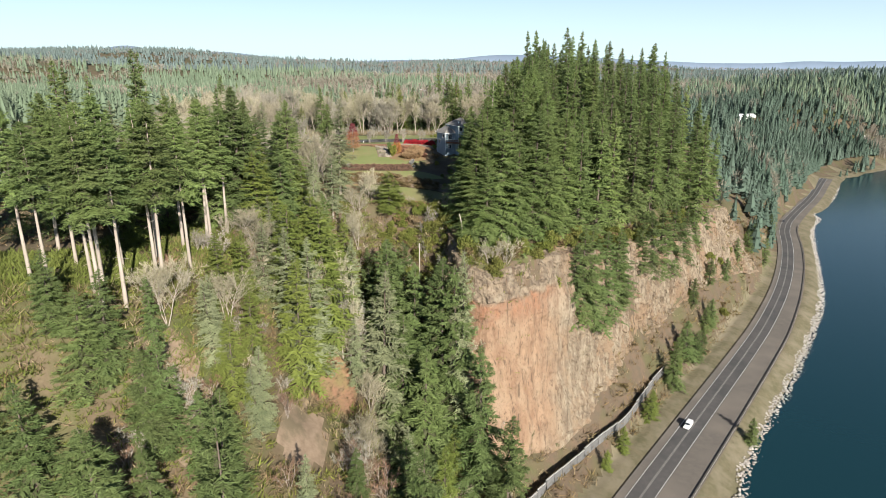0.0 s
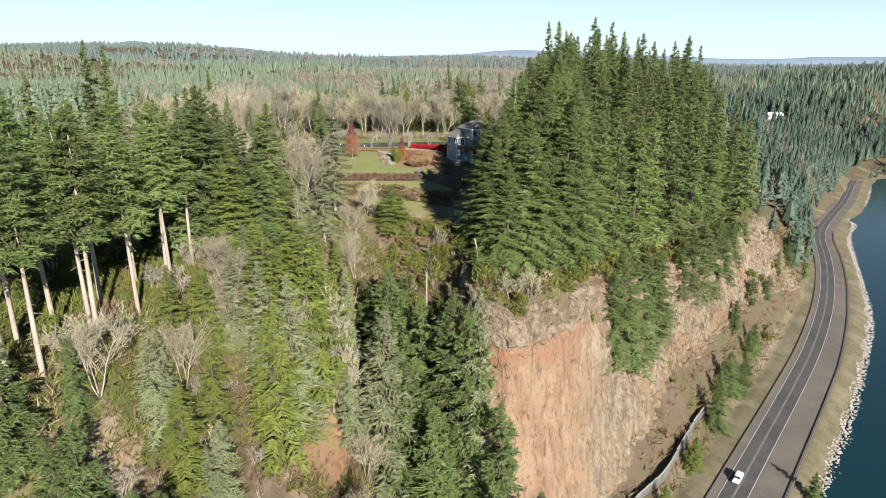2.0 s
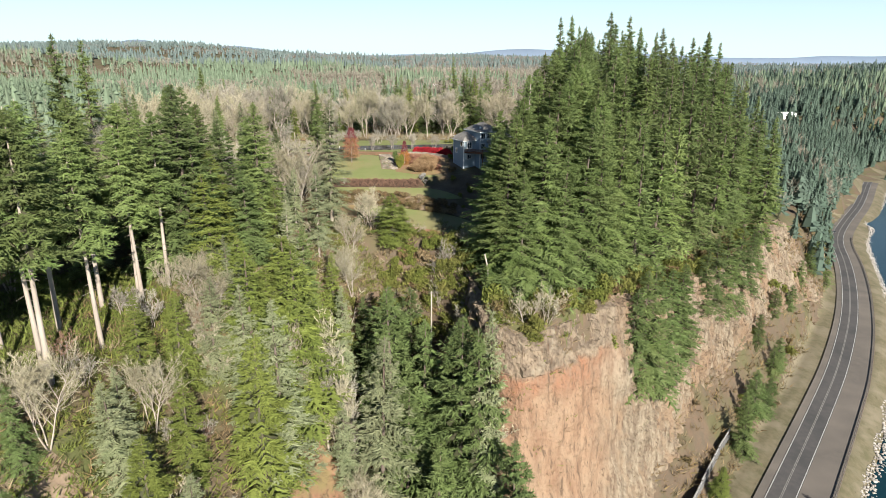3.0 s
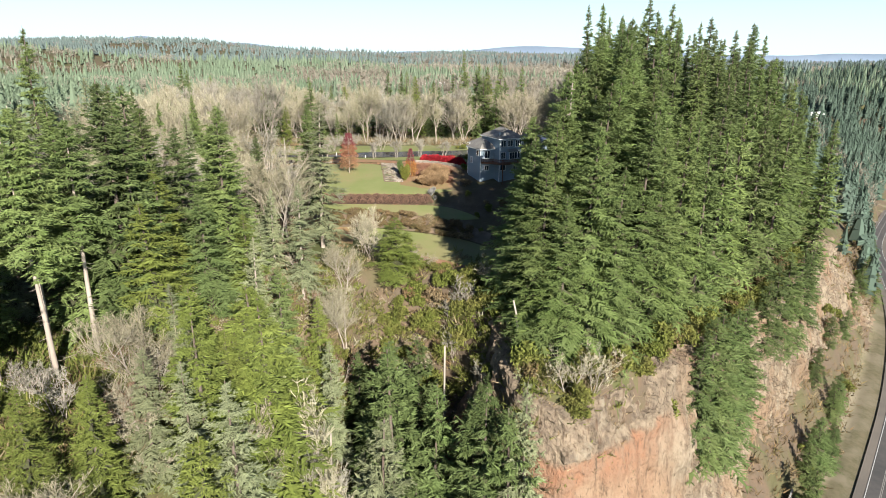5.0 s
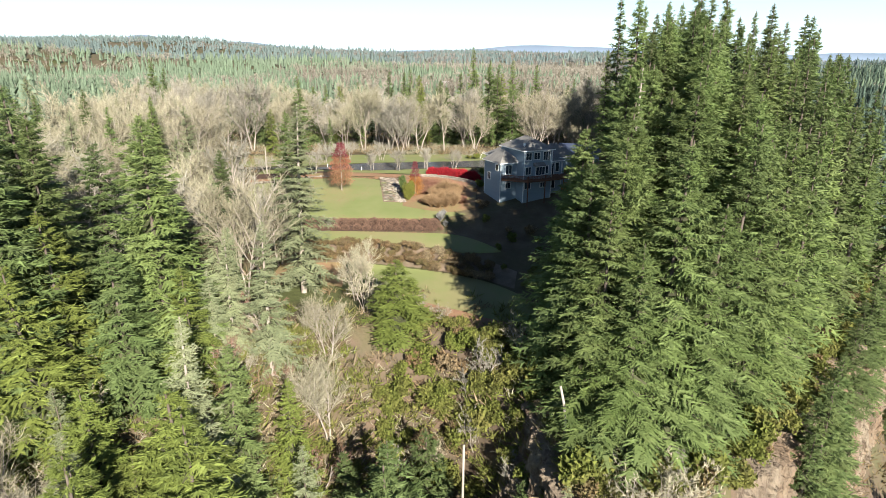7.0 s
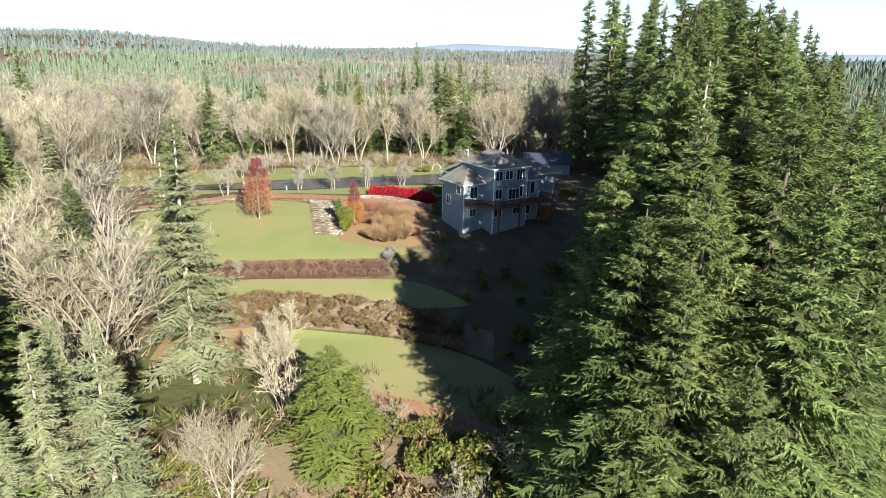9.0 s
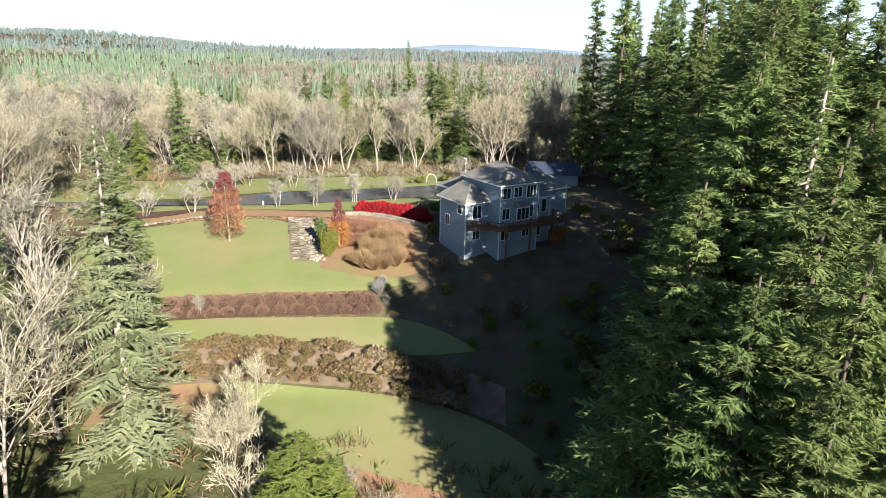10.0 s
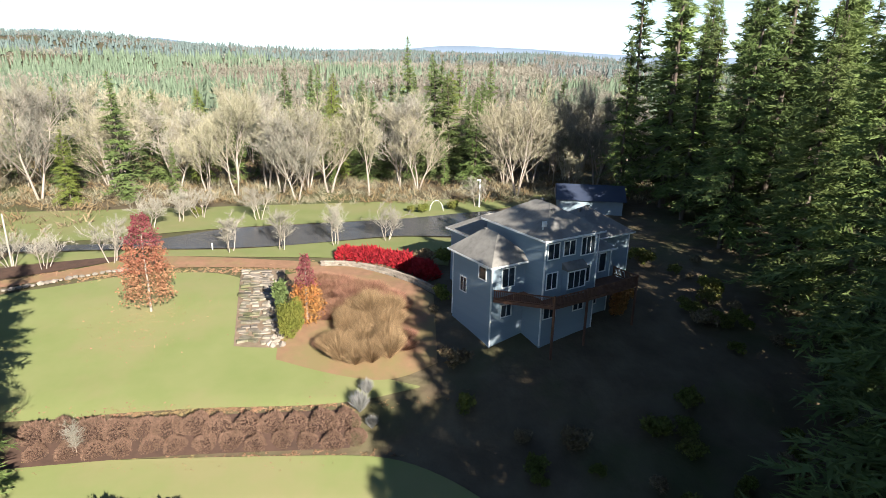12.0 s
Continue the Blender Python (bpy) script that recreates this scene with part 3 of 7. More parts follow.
tagged(new("road_shoulder", ribbon("road_shoulder", road_near, shoulder_r, 6.4, ROAD_Z - 0.05, M_SHOULDER)), "pale worn asphalt shoulders of the river road", "road shoulder", kind="structure")
tagged(new("road", ribbon("road", road_near, -3.9, 3.9, ROAD_Z, M_ASPHALT)), "two-lane grey asphalt road with painted lines along the river", "road", kind="structure")
for nm, a, b, mat in (("edge_line", 3.5, 3.72, M_LINE), ("edge_line", -3.72, -3.5, M_LINE), ("centre_line", 0.08, 0.30, M_LINE_WORN), ("centre_line", -0.30, -0.08, M_LINE_WORN)):
    tagged(new(nm, ribbon(nm, road_near, a, b, ROAD_Z + 0.02, mat)), "painted line on the asphalt road", "road marking", kind="structure")
tagged(new("road_wear", ribbon("road_wear", road_near, -0.08, 0.08, ROAD_Z + 0.012, M_ASPHALT)), "worn strip between the centre lines", "road", kind="structure")


def frames_along(line, step, offset):
    """Places, headings (degrees) along an offset line, at even steps."""
    line = resample(line[:, :2], step)
    t = np.gradient(line, axis=0)
    t /= np.linalg.norm(t, axis=1)[:, None]
    off = offset(line[:, 1]) if callable(offset) else offset
    p = line + np.stack([-t[:, 1], t[:, 0]], 1) * np.reshape(off, (-1, 1))
    return p, np.degrees(np.arctan2(t[:, 1], t[:, 0]))


def guardrail():
    g = thing("guardrail", "galvanised steel guardrail on wooden posts beside the road", "guardrail")
    seg = ROAD_FULL[(ROAD_FULL[:, 1] > 120) & (ROAD_FULL[:, 1] < 500)]
    p, hd = frames_along(seg, 2.0, lambda y: np.interp(y, [200, 280, 352, 425, 500], [-13.0, -12.3, -10.6, -10.0, -9.3]))
    post = box(-0.1, -0.12, -0.6, 0.1, 0.12, 0.85, bevel=0.02)
    me = bpy.data.meshes.new("post")
    post.to_mesh(me)
    post.free()
    me.materials.append(M_WOODPOST)
    prof = [(0.16, 0.45), (0.24, 0.5), (0.16, 0.58), (0.16, 0.64), (0.24, 0.72), (0.16, 0.78)]
    vs, fs = [], []
    for (x, y), h in zip(p, hd):
        ob = part("post", me, g)
        ob.matrix_basis = pose(x, y, ROAD_Z - 0.1, 0, 0, h)
        a = radians(h)
        for o, z in prof:
            vs.append((x - math.sin(a) * o, y + math.cos(a) * o, ROAD_Z - 0.1 + z))
    k = len(prof)
    for i in range(len(p) - 1):
        for j in range(k - 1):
            fs.append((i * k + j, i * k + j + 1, (i + 1) * k + j + 1, (i + 1) * k + j))
    part("rail", mesh_from("rail", vs, fs, M_STEEL), g, "galvanised corrugated steel rail")


def rockfall_barrier():
    """A line of tall grey concrete panels with a rail, at the foot of the cliff."""
    line = BARRIER
    b = thing("rockfall_barrier", "long grey concrete rockfall barrier at the cliff foot", "barrier")
    bm = box(-2.05, -0.34, -2.5, 2.05, 0.34, 0.9, bevel=0.05)
    add_box(bm, -2.05, -0.24, 0.85, 2.05, 0.24, 2.9, bevel=0.04)
    me = bpy.data.meshes.new("panel")
    bm.to_mesh(me)
    bm.free()
    me.materials.append(M_CONCRETE)
    bm = box(-2.08, -0.2, 2.93, 2.08, 0.2, 3.15, bevel=0.02)
    rail = bpy.data.meshes.new("rail")
    bm.to_mesh(rail)
    bm.free()
    rail.materials.append(M_STEEL)
    t = np.gradient(line, axis=0)
    for (x, y), (dx, dy) in zip(line, t):
        z = max(4.4, gz(x, y))
        o = part("panel", me, b)
        o.matrix_basis = pose(x, y, z + random.uniform(-0.05, 0.05), 0, random.uniform(-0.6, 0.6), math.degrees(math.atan2(dy, dx)))
        part("rail", rail, o)


def vehicle(name, label, x, y, heading, paint, length, width, height, van):
    """A parked-looking car or van: body shell, glass, wheels with tyre and rim, lamps."""
    v = thing(name, label, "van" if van else "car", pose(x, y, ROAD_Z + 0.01, 0, 0, heading))
    L, W, H = length / 2, width / 2, height
    side = [(-L, 0.35), (-L, 0.95), (-L * 0.97, H * 0.96), (-L * 0.85, H), (L * 0.28, H), (L * 0.55, 1.15), (L * 0.95, 1.0), (L, 0.75), (L, 0.35)] if van else \
        [(-L, 0.35), (-L, 0.9), (-L * 0.72, 0.98), (-L * 0.45, H), (L * 0.1, H), (L * 0.42, 0.98), (L * 0.92, 0.82), (L, 0.6), (L, 0.35)]
    bm = bmesh.new()
    rows = []
    for yy, k in ((-W, 0.94), (-W * 0.93, 1.0), (W * 0.93, 1.0), (W, 0.94)):
        rows.append([bm.verts.new((px, yy * (0.9 if pz > 1.1 else 1.0), pz * (k if pz > 1.1 else 1))) for px, pz in side])
    n = len(side)
    for a, b in zip(rows[:-1], rows[1:]):
        for i in range(n):
            bm.faces.new((a[i], a[(i + 1) % n], b[(i + 1) % n], b[i]))
    bm.faces.new(rows[0][::-1])
    bm.faces.new(rows[-1])
    part("body", bm, v, "", paint)
    w0 = W * 0.9
    if van:
        part("windscreen", box(L * 0.30, -w0 * 0.9, 1.2, L * 0.50, w0 * 0.9, H * 0.93), v, "dark tinted windscreen", M_GLASS)
        for s in (-1, 1):
            part("side_window", box(-L * 0.1, s * (w0 - 0.03), 1.2, L * 0.3, s * (w0 + 0.02), H * 0.9), v, "dark side window", M_GLASS)
    else:
        part("windscreen", box(L * 0.12, -w0 * 0.85, 1.0, L * 0.32, w0 * 0.85, H * 0.97), v, "dark windscreen", M_GLASS)
        part("rear_window", box(-L * 0.6, -w0 * 0.85, 1.0, -L * 0.47, w0 * 0.85, H * 0.96), v, "dark rear window", M_GLASS)
    for sx in (-0.62, 0.62):
        for s in (-1, 1):
            bm = bmesh.new()
            bmesh.ops.create_cone(bm, cap_ends=True, segments=16, radius1=0.34, radius2=0.34, depth=0.24, matrix=pose(L * sx, s * (W - 0.1), 0.34, 90))
            wh = part("wheel", bm, v, "", M_RUBBER)
            bm = bmesh.new()
            bmesh.ops.create_cone(bm, cap_ends=True, segments=12, radius1=0.2, radius2=0.18, depth=0.26, matrix=pose(L * sx, s * (W - 0.09), 0.34, 90))
            part("rim", bm, wh, "", M_STEEL)
    for s in (-1, 1):
        part("headlight", box(L - 0.06, s * W * 0.55, 0.62, L + 0.02, s * W * 0.88, 0.82, bevel=0.02), v, "clear headlight", M_TRIM)


guardrail()
rockfall_barrier()
vehicle("van", "small white van driving on the asphalt road", 90.6, 195.0, 231, M_WHITEPAINT, 4.9, 2.0, 2.05, True)
vehicle("car", "dark car driving on the asphalt road", 291.2, 505.0, 240, M_DARKPAINT, 4.5, 1.85, 1.45, False)

# ---------------------------------------------------------------- cliff


def cliff():
    """The steep rock face below the rim, with columns, ledges and fallen hollows."""
    line = RIM_FULL[(RIM_FULL[:, 0] > 2) & (RIM_FULL[:, 0] < 168) & (RIM_FULL[:, 1] > 150)]
    s_pos = np.concatenate([[0], np.cumsum(np.linalg.norm(np.diff(line[:, :2], axis=0), axis=1))])
    su = np.arange(0, s_pos[-1], 0.5)
    cols = [np.interp(su, s_pos, line[:, k]) for k in range(5)]
    k = np.ones(15) / 15
    t = np.stack([np.gradient(cols[0]), np.gradient(cols[1])], 1)
    t = np.stack([np.convolve(np.pad(t[:, i], 7, mode="edge"), k, "valid") for i in (0, 1)], 1)
    t /= np.linalg.norm(t, axis=1)[:, None]
    nv = 105
    vs = np.zeros((nv + 1, len(su), 3))
    east = smooth01((cols[0] - 30) / 12)
    for j in range(nv + 1):
        f = j / nv
        z = cols[2] + 0.6 - f * (cols[2] - cols[4] + 3)
        broken = np.maximum(east, smooth01((z - 62) / 3))
        # rock stands proud of the slope: buttresses, fallen hollows, broken blocks and columns above a smoother worn face
        big = 1.7 * value_noise(su, z * 0.7, 14, 21) + 0.8 * value_noise(su, z * 0.8, 6, 22)
        wob = su + 0.5 * value_noise(su, z, 5, 27)
        block = 0.55 * cell_noise(wob, z + 0.3 * value_noise(su, z, 3, 30), 1.9, 2.4, 23) + 0.28 * cell_noise(wob, z, 0.9, 1.3, 24)
        column = 0.55 * cell_noise(wob, z, 1.4, 7.5, 29) + 0.5 * value_noise(su, z * 0.15, 2.2, 31)
        rill = 0.45 * value_noise(wob, z * 0.18, 1.7, 32) + 0.35 * value_noise(su, z, 3.2, 33) + 0.12 * cell_noise(wob, z, 1.0, 0.9, 34)
        ledge = 0.5 * np.sign(np.sin(z * 0.42 + 2.5 * value_noise(su, z, 11, 25))) * (value_noise(su, z, 14, 26) > 0)
        out = 1.4 + f * cols[3] * 1.02 + big + broken * (block + ledge + column * east) + (1 - broken) * rill
        out = np.where(f > 0.97, out + 1.0, out) - np.where(f < 0.02, 2.5, 0)
        vs[j, :, 0] = cols[0] + t[:, 1] * out
        vs[j, :, 1] = cols[1] - t[:, 0] * out
        vs[j, :, 2] = z + 0.3 * value_noise(su, z, 2.2, 28) * (f > 0.02)
    n = len(su)
    i = (np.arange(nv)[:, None] * n + np.arange(n - 1)[None, :]).ravel()
    fs = np.stack([i, i + n, i + n + 1, i + 1], 1)
    ob = tagged(new("cliff", mesh_from("cliff", vs.reshape(-1, 3).tolist(), fs.tolist(), M_CLIFF)), "rust-orange and grey basalt rock cliff, bare and fractured", "cliff", kind="structure")
    return ob


cliff()


def stone_mesh(name, seed, mat, flat=0.7):
    r = random.Random(seed)
    bm = bmesh.new()
    bmesh.ops.create_icosphere(bm, subdivisions=1, radius=0.5)
    for v in bm.verts:
        v.co *= r.uniform(0.75, 1.2)
        v.co.z *= flat
    me = bpy.data.meshes.new(name)
    bm.to_mesh(me)
    bm.free()
    me.materials.append(mat)
    return me


def riprap():
    """Pale broken stone along the waterline."""
    rr = np.random.RandomState(5)
    seg = SHORE_FULL[(SHORE_FULL[:, 1] > 120) & (SHORE_FULL[:, 1] < 700)]
    base = [np.array([v.co[:] for v in stone_mesh("riprap", i, M_ROCK).vertices]) for i in range(4)]
    faces = [[tuple(p.vertices) for p in stone_mesh("riprap", 0, M_ROCK).polygons]][0]
    line = resample(seg, 0.55)
    t = np.gradient(line, axis=0)
    t /= np.linalg.norm(t, axis=1)[:, None]
    vs, fs, o = [], [], 0
    for p, d in zip(line, t):
        if p[1] > 540 and rr.rand() < 0.6:
            continue
        for _ in range(3):
            off = rr.uniform(-1.0, 3.6) + 0.9 * math.sin(p[1] * 0.3)
            x, y = p[0] - d[1] * off, p[1] + d[0] * off
            s = rr.uniform(0.45, 1.25)
            a = rr.uniform(0, 6.28)
            b = base[rr.randint(4)] * s
            c, sn = math.cos(a), math.sin(a)
            vs.append(np.stack([b[:, 0] * c - b[:, 1] * sn + x, b[:, 0] * sn + b[:, 1] * c + y, b[:, 2] + max(-0.3, off * 0.3 - 0.1)], 1))
            fs += [tuple(i + o for i in f) for f in faces]
            o += len(b)
    tagged(new("riprap", mesh_from("riprap", np.concatenate(vs).tolist(), fs, M_ROCK)), "pale broken riprap stones along the waterline", "riprap", kind="stuff")


riprap()

# ---------------------------------------------------------------- trees


def fir_meshes(seed, H=30.0, R=4.2, base=0.1, whorls=46, per=6, twigs=6, needles=None, bark=None, ragged=0.25, sag=1.0, stubs=0, tufts=3, size=0.6, dead_top=0.0):
    """Trunk and crown of a fir: whorls of feathered, drooping boughs round a tapered trunk, every side twig a row of narrow needle shoots."""
    r = np.random.RandomState(seed)
    lean = r.uniform(-0.02, 0.02, 2) * H
    zs = np.linspace(0, 1, 8)
    path = [(lean[0] * f * f, lean[1] * f * f, H * f) for f in zs]
    pieces = [tube(path, [0.011 * H * (1 - 0.93 * f) + 0.02 for f in zs], 7)]
    for _ in range(stubs):
        f = r.uniform(0.12, base) if not dead_top else r.uniform(1 - dead_top, 0.97)
        a = r.uniform(0, 6.28)
        L = r.uniform(0.6, 1.8) * (1 if not dead_top else 1.25 - f)
        q = Vector((lean[0] * f * f, lean[1] * f * f, H * f))
        pieces.append(tube([q, q + Vector((math.cos(a) * L, math.sin(a) * L, -0.2 * L))], [0.06, 0.02], 3))
    trunk = mesh_from("trunk", *joined(pieces), bark or M_BARK, True)

    n = whorls * per
    u = (np.repeat(np.arange(whorls), per) + r.uniform(0, 0.9, n)) / whorls
    g = 1 - (1 - u) ** 1.3
    f = base + (0.985 - base) * g
    rad = R * (1 - g) ** 0.76 * np.minimum(1, 0.62 + g * 3.2) + 0.16
    a = r.uniform(0, 6.283, n)
    lump = 1 + 0.07 * np.sin(2 * a + r.uniform(0, 6) + 5 * g) + 0.06 * np.sin(3 * a + r.uniform(0, 6) - 9 * g)
    L = rad * lump * r.uniform(1 - ragged * 1.6, 1 + ragged * 0.7, n)
    if dead_top:
        L = np.where(f > 1 - dead_top, L * r.uniform(0.15, 0.55, n), L)
    rise = (-0.02 + 0.80 * g ** 1.6) * r.uniform(0.6, 1.3, n)
    fall = (0.50 - 0.28 * g) * sag * r.uniform(0.7, 1.3, n)
    ax, ay = np.cos(a), np.sin(a)
    c = np.stack([lean[0] * f * f, lean[1] * f * f, H * f + r.uniform(-0.3, 0.3, n)], 1)

    def spine(s):
        x = L[:, None] * s
        return np.stack([c[:, 0:1] + ax[:, None] * x, c[:, 1:2] + ay[:, None] * x, c[:, 2:3] + x * (rise[:, None] - fall[:, None] * s + 0.16 * s ** 3)], -1)

    nt = twigs
    s = 0.12 + 0.86 * (np.arange(nt)[None, :] + r.uniform(0.0, 1.0, (n, nt))) / nt
    p = spine(s)
    keep = np.arange(nt)[None, :] * 7 % nt < np.maximum(2, nt * (0.30 + 0.70 * L / R))[:, None]
    tl = np.minimum(2.0, (L[:, None] * (0.13 + 0.42 * (1 - s) * np.minimum(1, s * 3)) + 0.18)) * r.uniform(0.65, 1.15, (n, nt))
    out = np.stack([ax, ay, 0 * ax], 1)[:, None, None, :]
    side = np.stack([-ay, ax, 0 * ax], 1)[:, None, None, :] * np.array([-1, 1])[None, None, :, None]
    d = out * r.uniform(0.45, 1.1, (n, nt, 2, 1)) + side
    d[..., 2] = r.uniform(-0.62, -0.02, (n, nt, 2)) * sag
    d /= np.linalg.norm(d, axis=-1, keepdims=True)
    keep = np.broadcast_to(keep[:, :, None], (n, nt, 2))
    pk, dk, tk = np.broadcast_to(p[:, :, None, :], d.shape)[keep], d[keep], np.broadcast_to(tl[:, :, None], keep.shape)[keep][:, None]
    ok, lk = np.broadcast_to(out, d.shape)[keep], np.broadcast_to(L[:, None, None], keep.shape)[keep][:, None]
    up = np.array((0, 0, 1.0))
    w = np.cross(dk, up + 0.5 * ok + r.normal(size=dk.shape) * 0.3)
    w /= np.linalg.norm(w, axis=1)[:, None]
    tri = [np.stack([pk - w * tk * 0.09, pk + w * tk * 0.09, pk + dk * tk * 0.9], 1)]
    for k in range(tufts):
        e = (k + r.uniform(0, 1, tk.shape)) / tufts
        b = pk + dk * tk * e * 0.9 + r.normal(size=pk.shape) * 0.10 * size
        v = dk + 0.25 * ok + r.normal(size=pk.shape) * 0.42 + (0, 0, 0.10)
        v /= np.linalg.norm(v, axis=1)[:, None]
        ln = size * r.uniform(0.6, 1.15, tk.shape) * (0.22 + 0.78 * np.minimum(1, lk / 2.0))
        w = np.cross(v, up * 0.75 + 0.55 * ok + r.normal(size=pk.shape) * 0.5)
        w /= np.linalg.norm(w, axis=1)[:, None]
        w *= ln * r.uniform(0.10, 0.19, tk.shape)
        tri.append(np.stack([b - v * ln * 0.2 - w, b - v * ln * 0.2 + w, b + v * ln], 1))
    # the ends of the boughs and the leader
    end = spine(np.array([[0.80, 1.10]]))
    w = np.stack([-ay, ax, 0 * ax], 1) * (0.04 * L + 0.06)[:, None]
    tri.append(np.stack([end[:, 0] - w, end[:, 0] + w, end[:, 1]], 1))
    tip = np.array([lean[0], lean[1], H * 0.965])
    q = np.arange(10) * 1.9
    w = np.stack([np.cos(q), np.sin(q), 0 * q], 1)
    hz = np.linspace(0, 0.025, 10)[:, None] * H * up
    tri.append(np.stack([tip + hz + 0.05 * w, tip + hz - 0.05 * w, tip + hz + w * np.linspace(0.35, 0.05, 10)[:, None] + up * 0.3], 1))
    tri.append(np.stack([tip + w * 0.07, tip - w * 0.07, np.broadcast_to(tip + up * H * 0.045, w.shape)], 1))
    # dense inner boughs round the trunk, coloured dark for the shade inside the crown
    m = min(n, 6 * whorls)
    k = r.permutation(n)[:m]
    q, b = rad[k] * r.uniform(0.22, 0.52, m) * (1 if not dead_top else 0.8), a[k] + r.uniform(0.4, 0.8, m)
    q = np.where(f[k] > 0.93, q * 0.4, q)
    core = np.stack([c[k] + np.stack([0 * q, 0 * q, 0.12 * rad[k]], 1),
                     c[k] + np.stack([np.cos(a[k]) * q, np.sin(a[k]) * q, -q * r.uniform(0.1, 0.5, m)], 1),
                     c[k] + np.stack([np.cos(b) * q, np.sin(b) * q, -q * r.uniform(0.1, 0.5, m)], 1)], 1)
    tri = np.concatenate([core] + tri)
    return trunk, tri_mesh("crown", tri, len(tri), needles or M_NEEDLE, M_INNERSHADE, m)


def bare_meshes(seed, H=18.0, spread=0.42, stems=1, limbs=9, twigs=9, bark=None, twig=None, fine=0.05, clear=0.28, girth=1.0):
    """Trunk and twigs of a leafless broadleaf tree."""
    r = np.random.RandomState(seed)
    pieces, tri = [], []

    def blade(p, q, w):
        d = q - p
        sidev = d.cross(Vector(r.uniform(-1, 1, 3))).normalized() * w
        tri.append((p - sidev, p + sidev, q))

    def limb(p, d, L, rad, level):
        n = 4 if level < 1 else 2
        pts, dirs = [p], [d]
        for i in range(n):
            d = (d + Vector(r.uniform(-0.16, 0.16, 3)) + Vector((0, 0, 0.05))).normalized()
            p = p + d * (L / n)
            pts.append(p)
            dirs.append(d)
        if level < 2:
            pieces.append(tube(pts, [rad * (1 - 0.8 * i / n) + 0.012 for i in range(n + 1)], 5 if level == 0 else 3))
        else:
            for p0, p1 in zip(pts[:-1], pts[1:]):
                blade(p0, p1 + (p1 - p0) * 0.3, rad + 0.015)
        if level < 2:
            m = limbs if level == 0 else int(limbs * 0.7)
            for j in range(m):
                f = r.uniform(clear if level == 0 else 0.2, 1.0)
                i = min(n - 1, int(f * n))
                q = pts[i].lerp(pts[i + 1], f * n - i)
                a = r.uniform(0, 6.28)
                o = dirs[i].orthogonal().normalized()
                o = (Matrix.Rotation(a, 3, dirs[i]) @ o)
                nd = (dirs[i] * r.uniform(0.5, 1.1) + o * r.uniform(0.5, 1.0) * spread * 2 + Vector((0, 0, 0.25))).normalized()
                limb(q, nd, L * r.uniform(0.38, 0.62) * (1.15 - 0.5 * f if level == 0 else 1), rad * 0.42, level + 1)
        if level >= 1:
            for j in range(twigs if level == 2 else twigs // 2):
                f = r.uniform(0.15, 1.0)
                i = min(n - 1, int(f * n))
                q = pts[i].lerp(pts[i + 1], f * n - i)
                nd = (dirs[i] * 0.7 + Vector(r.uniform(-1, 1, 3)) * 0.75 + Vector((0, 0, 0.25))).normalized()
                e = q + nd * r.uniform(0.07, 0.15) * H * 0.6
                blade(q, e, fine)
                e2 = q.lerp(e, 0.5)
                blade(e2, e2 + (nd + Vector(r.uniform(-0.8, 0.8, 3))).normalized() * 0.04 * H, fine * 0.8)

    for s in range(stems):
        a = 2 * math.pi * s / stems + r.uniform(0, 1)
        k = 0.0 if stems == 1 else r.uniform(0.12, 0.34)
        limb(Vector((math.cos(a) * k, math.sin(a) * k, -0.3)), Vector((math.cos(a) * k, math.sin(a) * k, 1)).normalized(), H * (0.72 if stems == 1 else r.uniform(0.6, 0.8)), 0.013 * girth * H / stems ** 0.4, 0)
    v, f = joined(pieces)
    return mesh_from("trunk", v, f, bark or M_BARK_PALE, True), tri_mesh("crown", np.array([[tuple(p) for p in t] for t in tri]), len(tri), twig or M_TWIG)


def leafy_mesh(name, seed, n, rx, ry, rz, size, mat, clumps=14, upright=0.0):
    """A crown or shrub of many small leaf blades in uneven clumps, standing on z = 0."""
    r = np.random.RandomState(seed)
    d = r.normal(size=(clumps, 3))
    d /= np.linalg.norm(d, axis=1)[:, None]
    c = d * r.uniform(0.25, 0.72, (clumps, 1)) * (rx, ry, rz)
    k = r.randint(clumps, size=n)
    o = r.normal(size=(n, 3))
    o /= np.linalg.norm(o, axis=1)[:, None]
    p = c[k] + o * r.uniform(0.5, 1.0, (n, 1)) * np.array((rx, ry, rz)) * r.uniform(0.26, 0.46, clumps)[k][:, None]
    p[:, 2] += rz
    p[:, 2] = np.maximum(p[:, 2], 0.02)
    a = r.normal(size=(n, 3))
    a /= np.linalg.norm(a, axis=1)[:, None]
    a[:, 2] = a[:, 2] * (1 - upright) + upright * 1.5
    b = np.cross(a, r.normal(size=(n, 3)))
    b /= np.linalg.norm(b, axis=1)[:, None] + 1e-6
    s = size * r.uniform(0.6, 1.4, (n, 1))
    w = s * (0.5 - 0.36 * upright)
    tri = np.stack([p - b * w, p + b * w, p + a * s], 1)
    return tri_mesh(name, tri, n, mat)


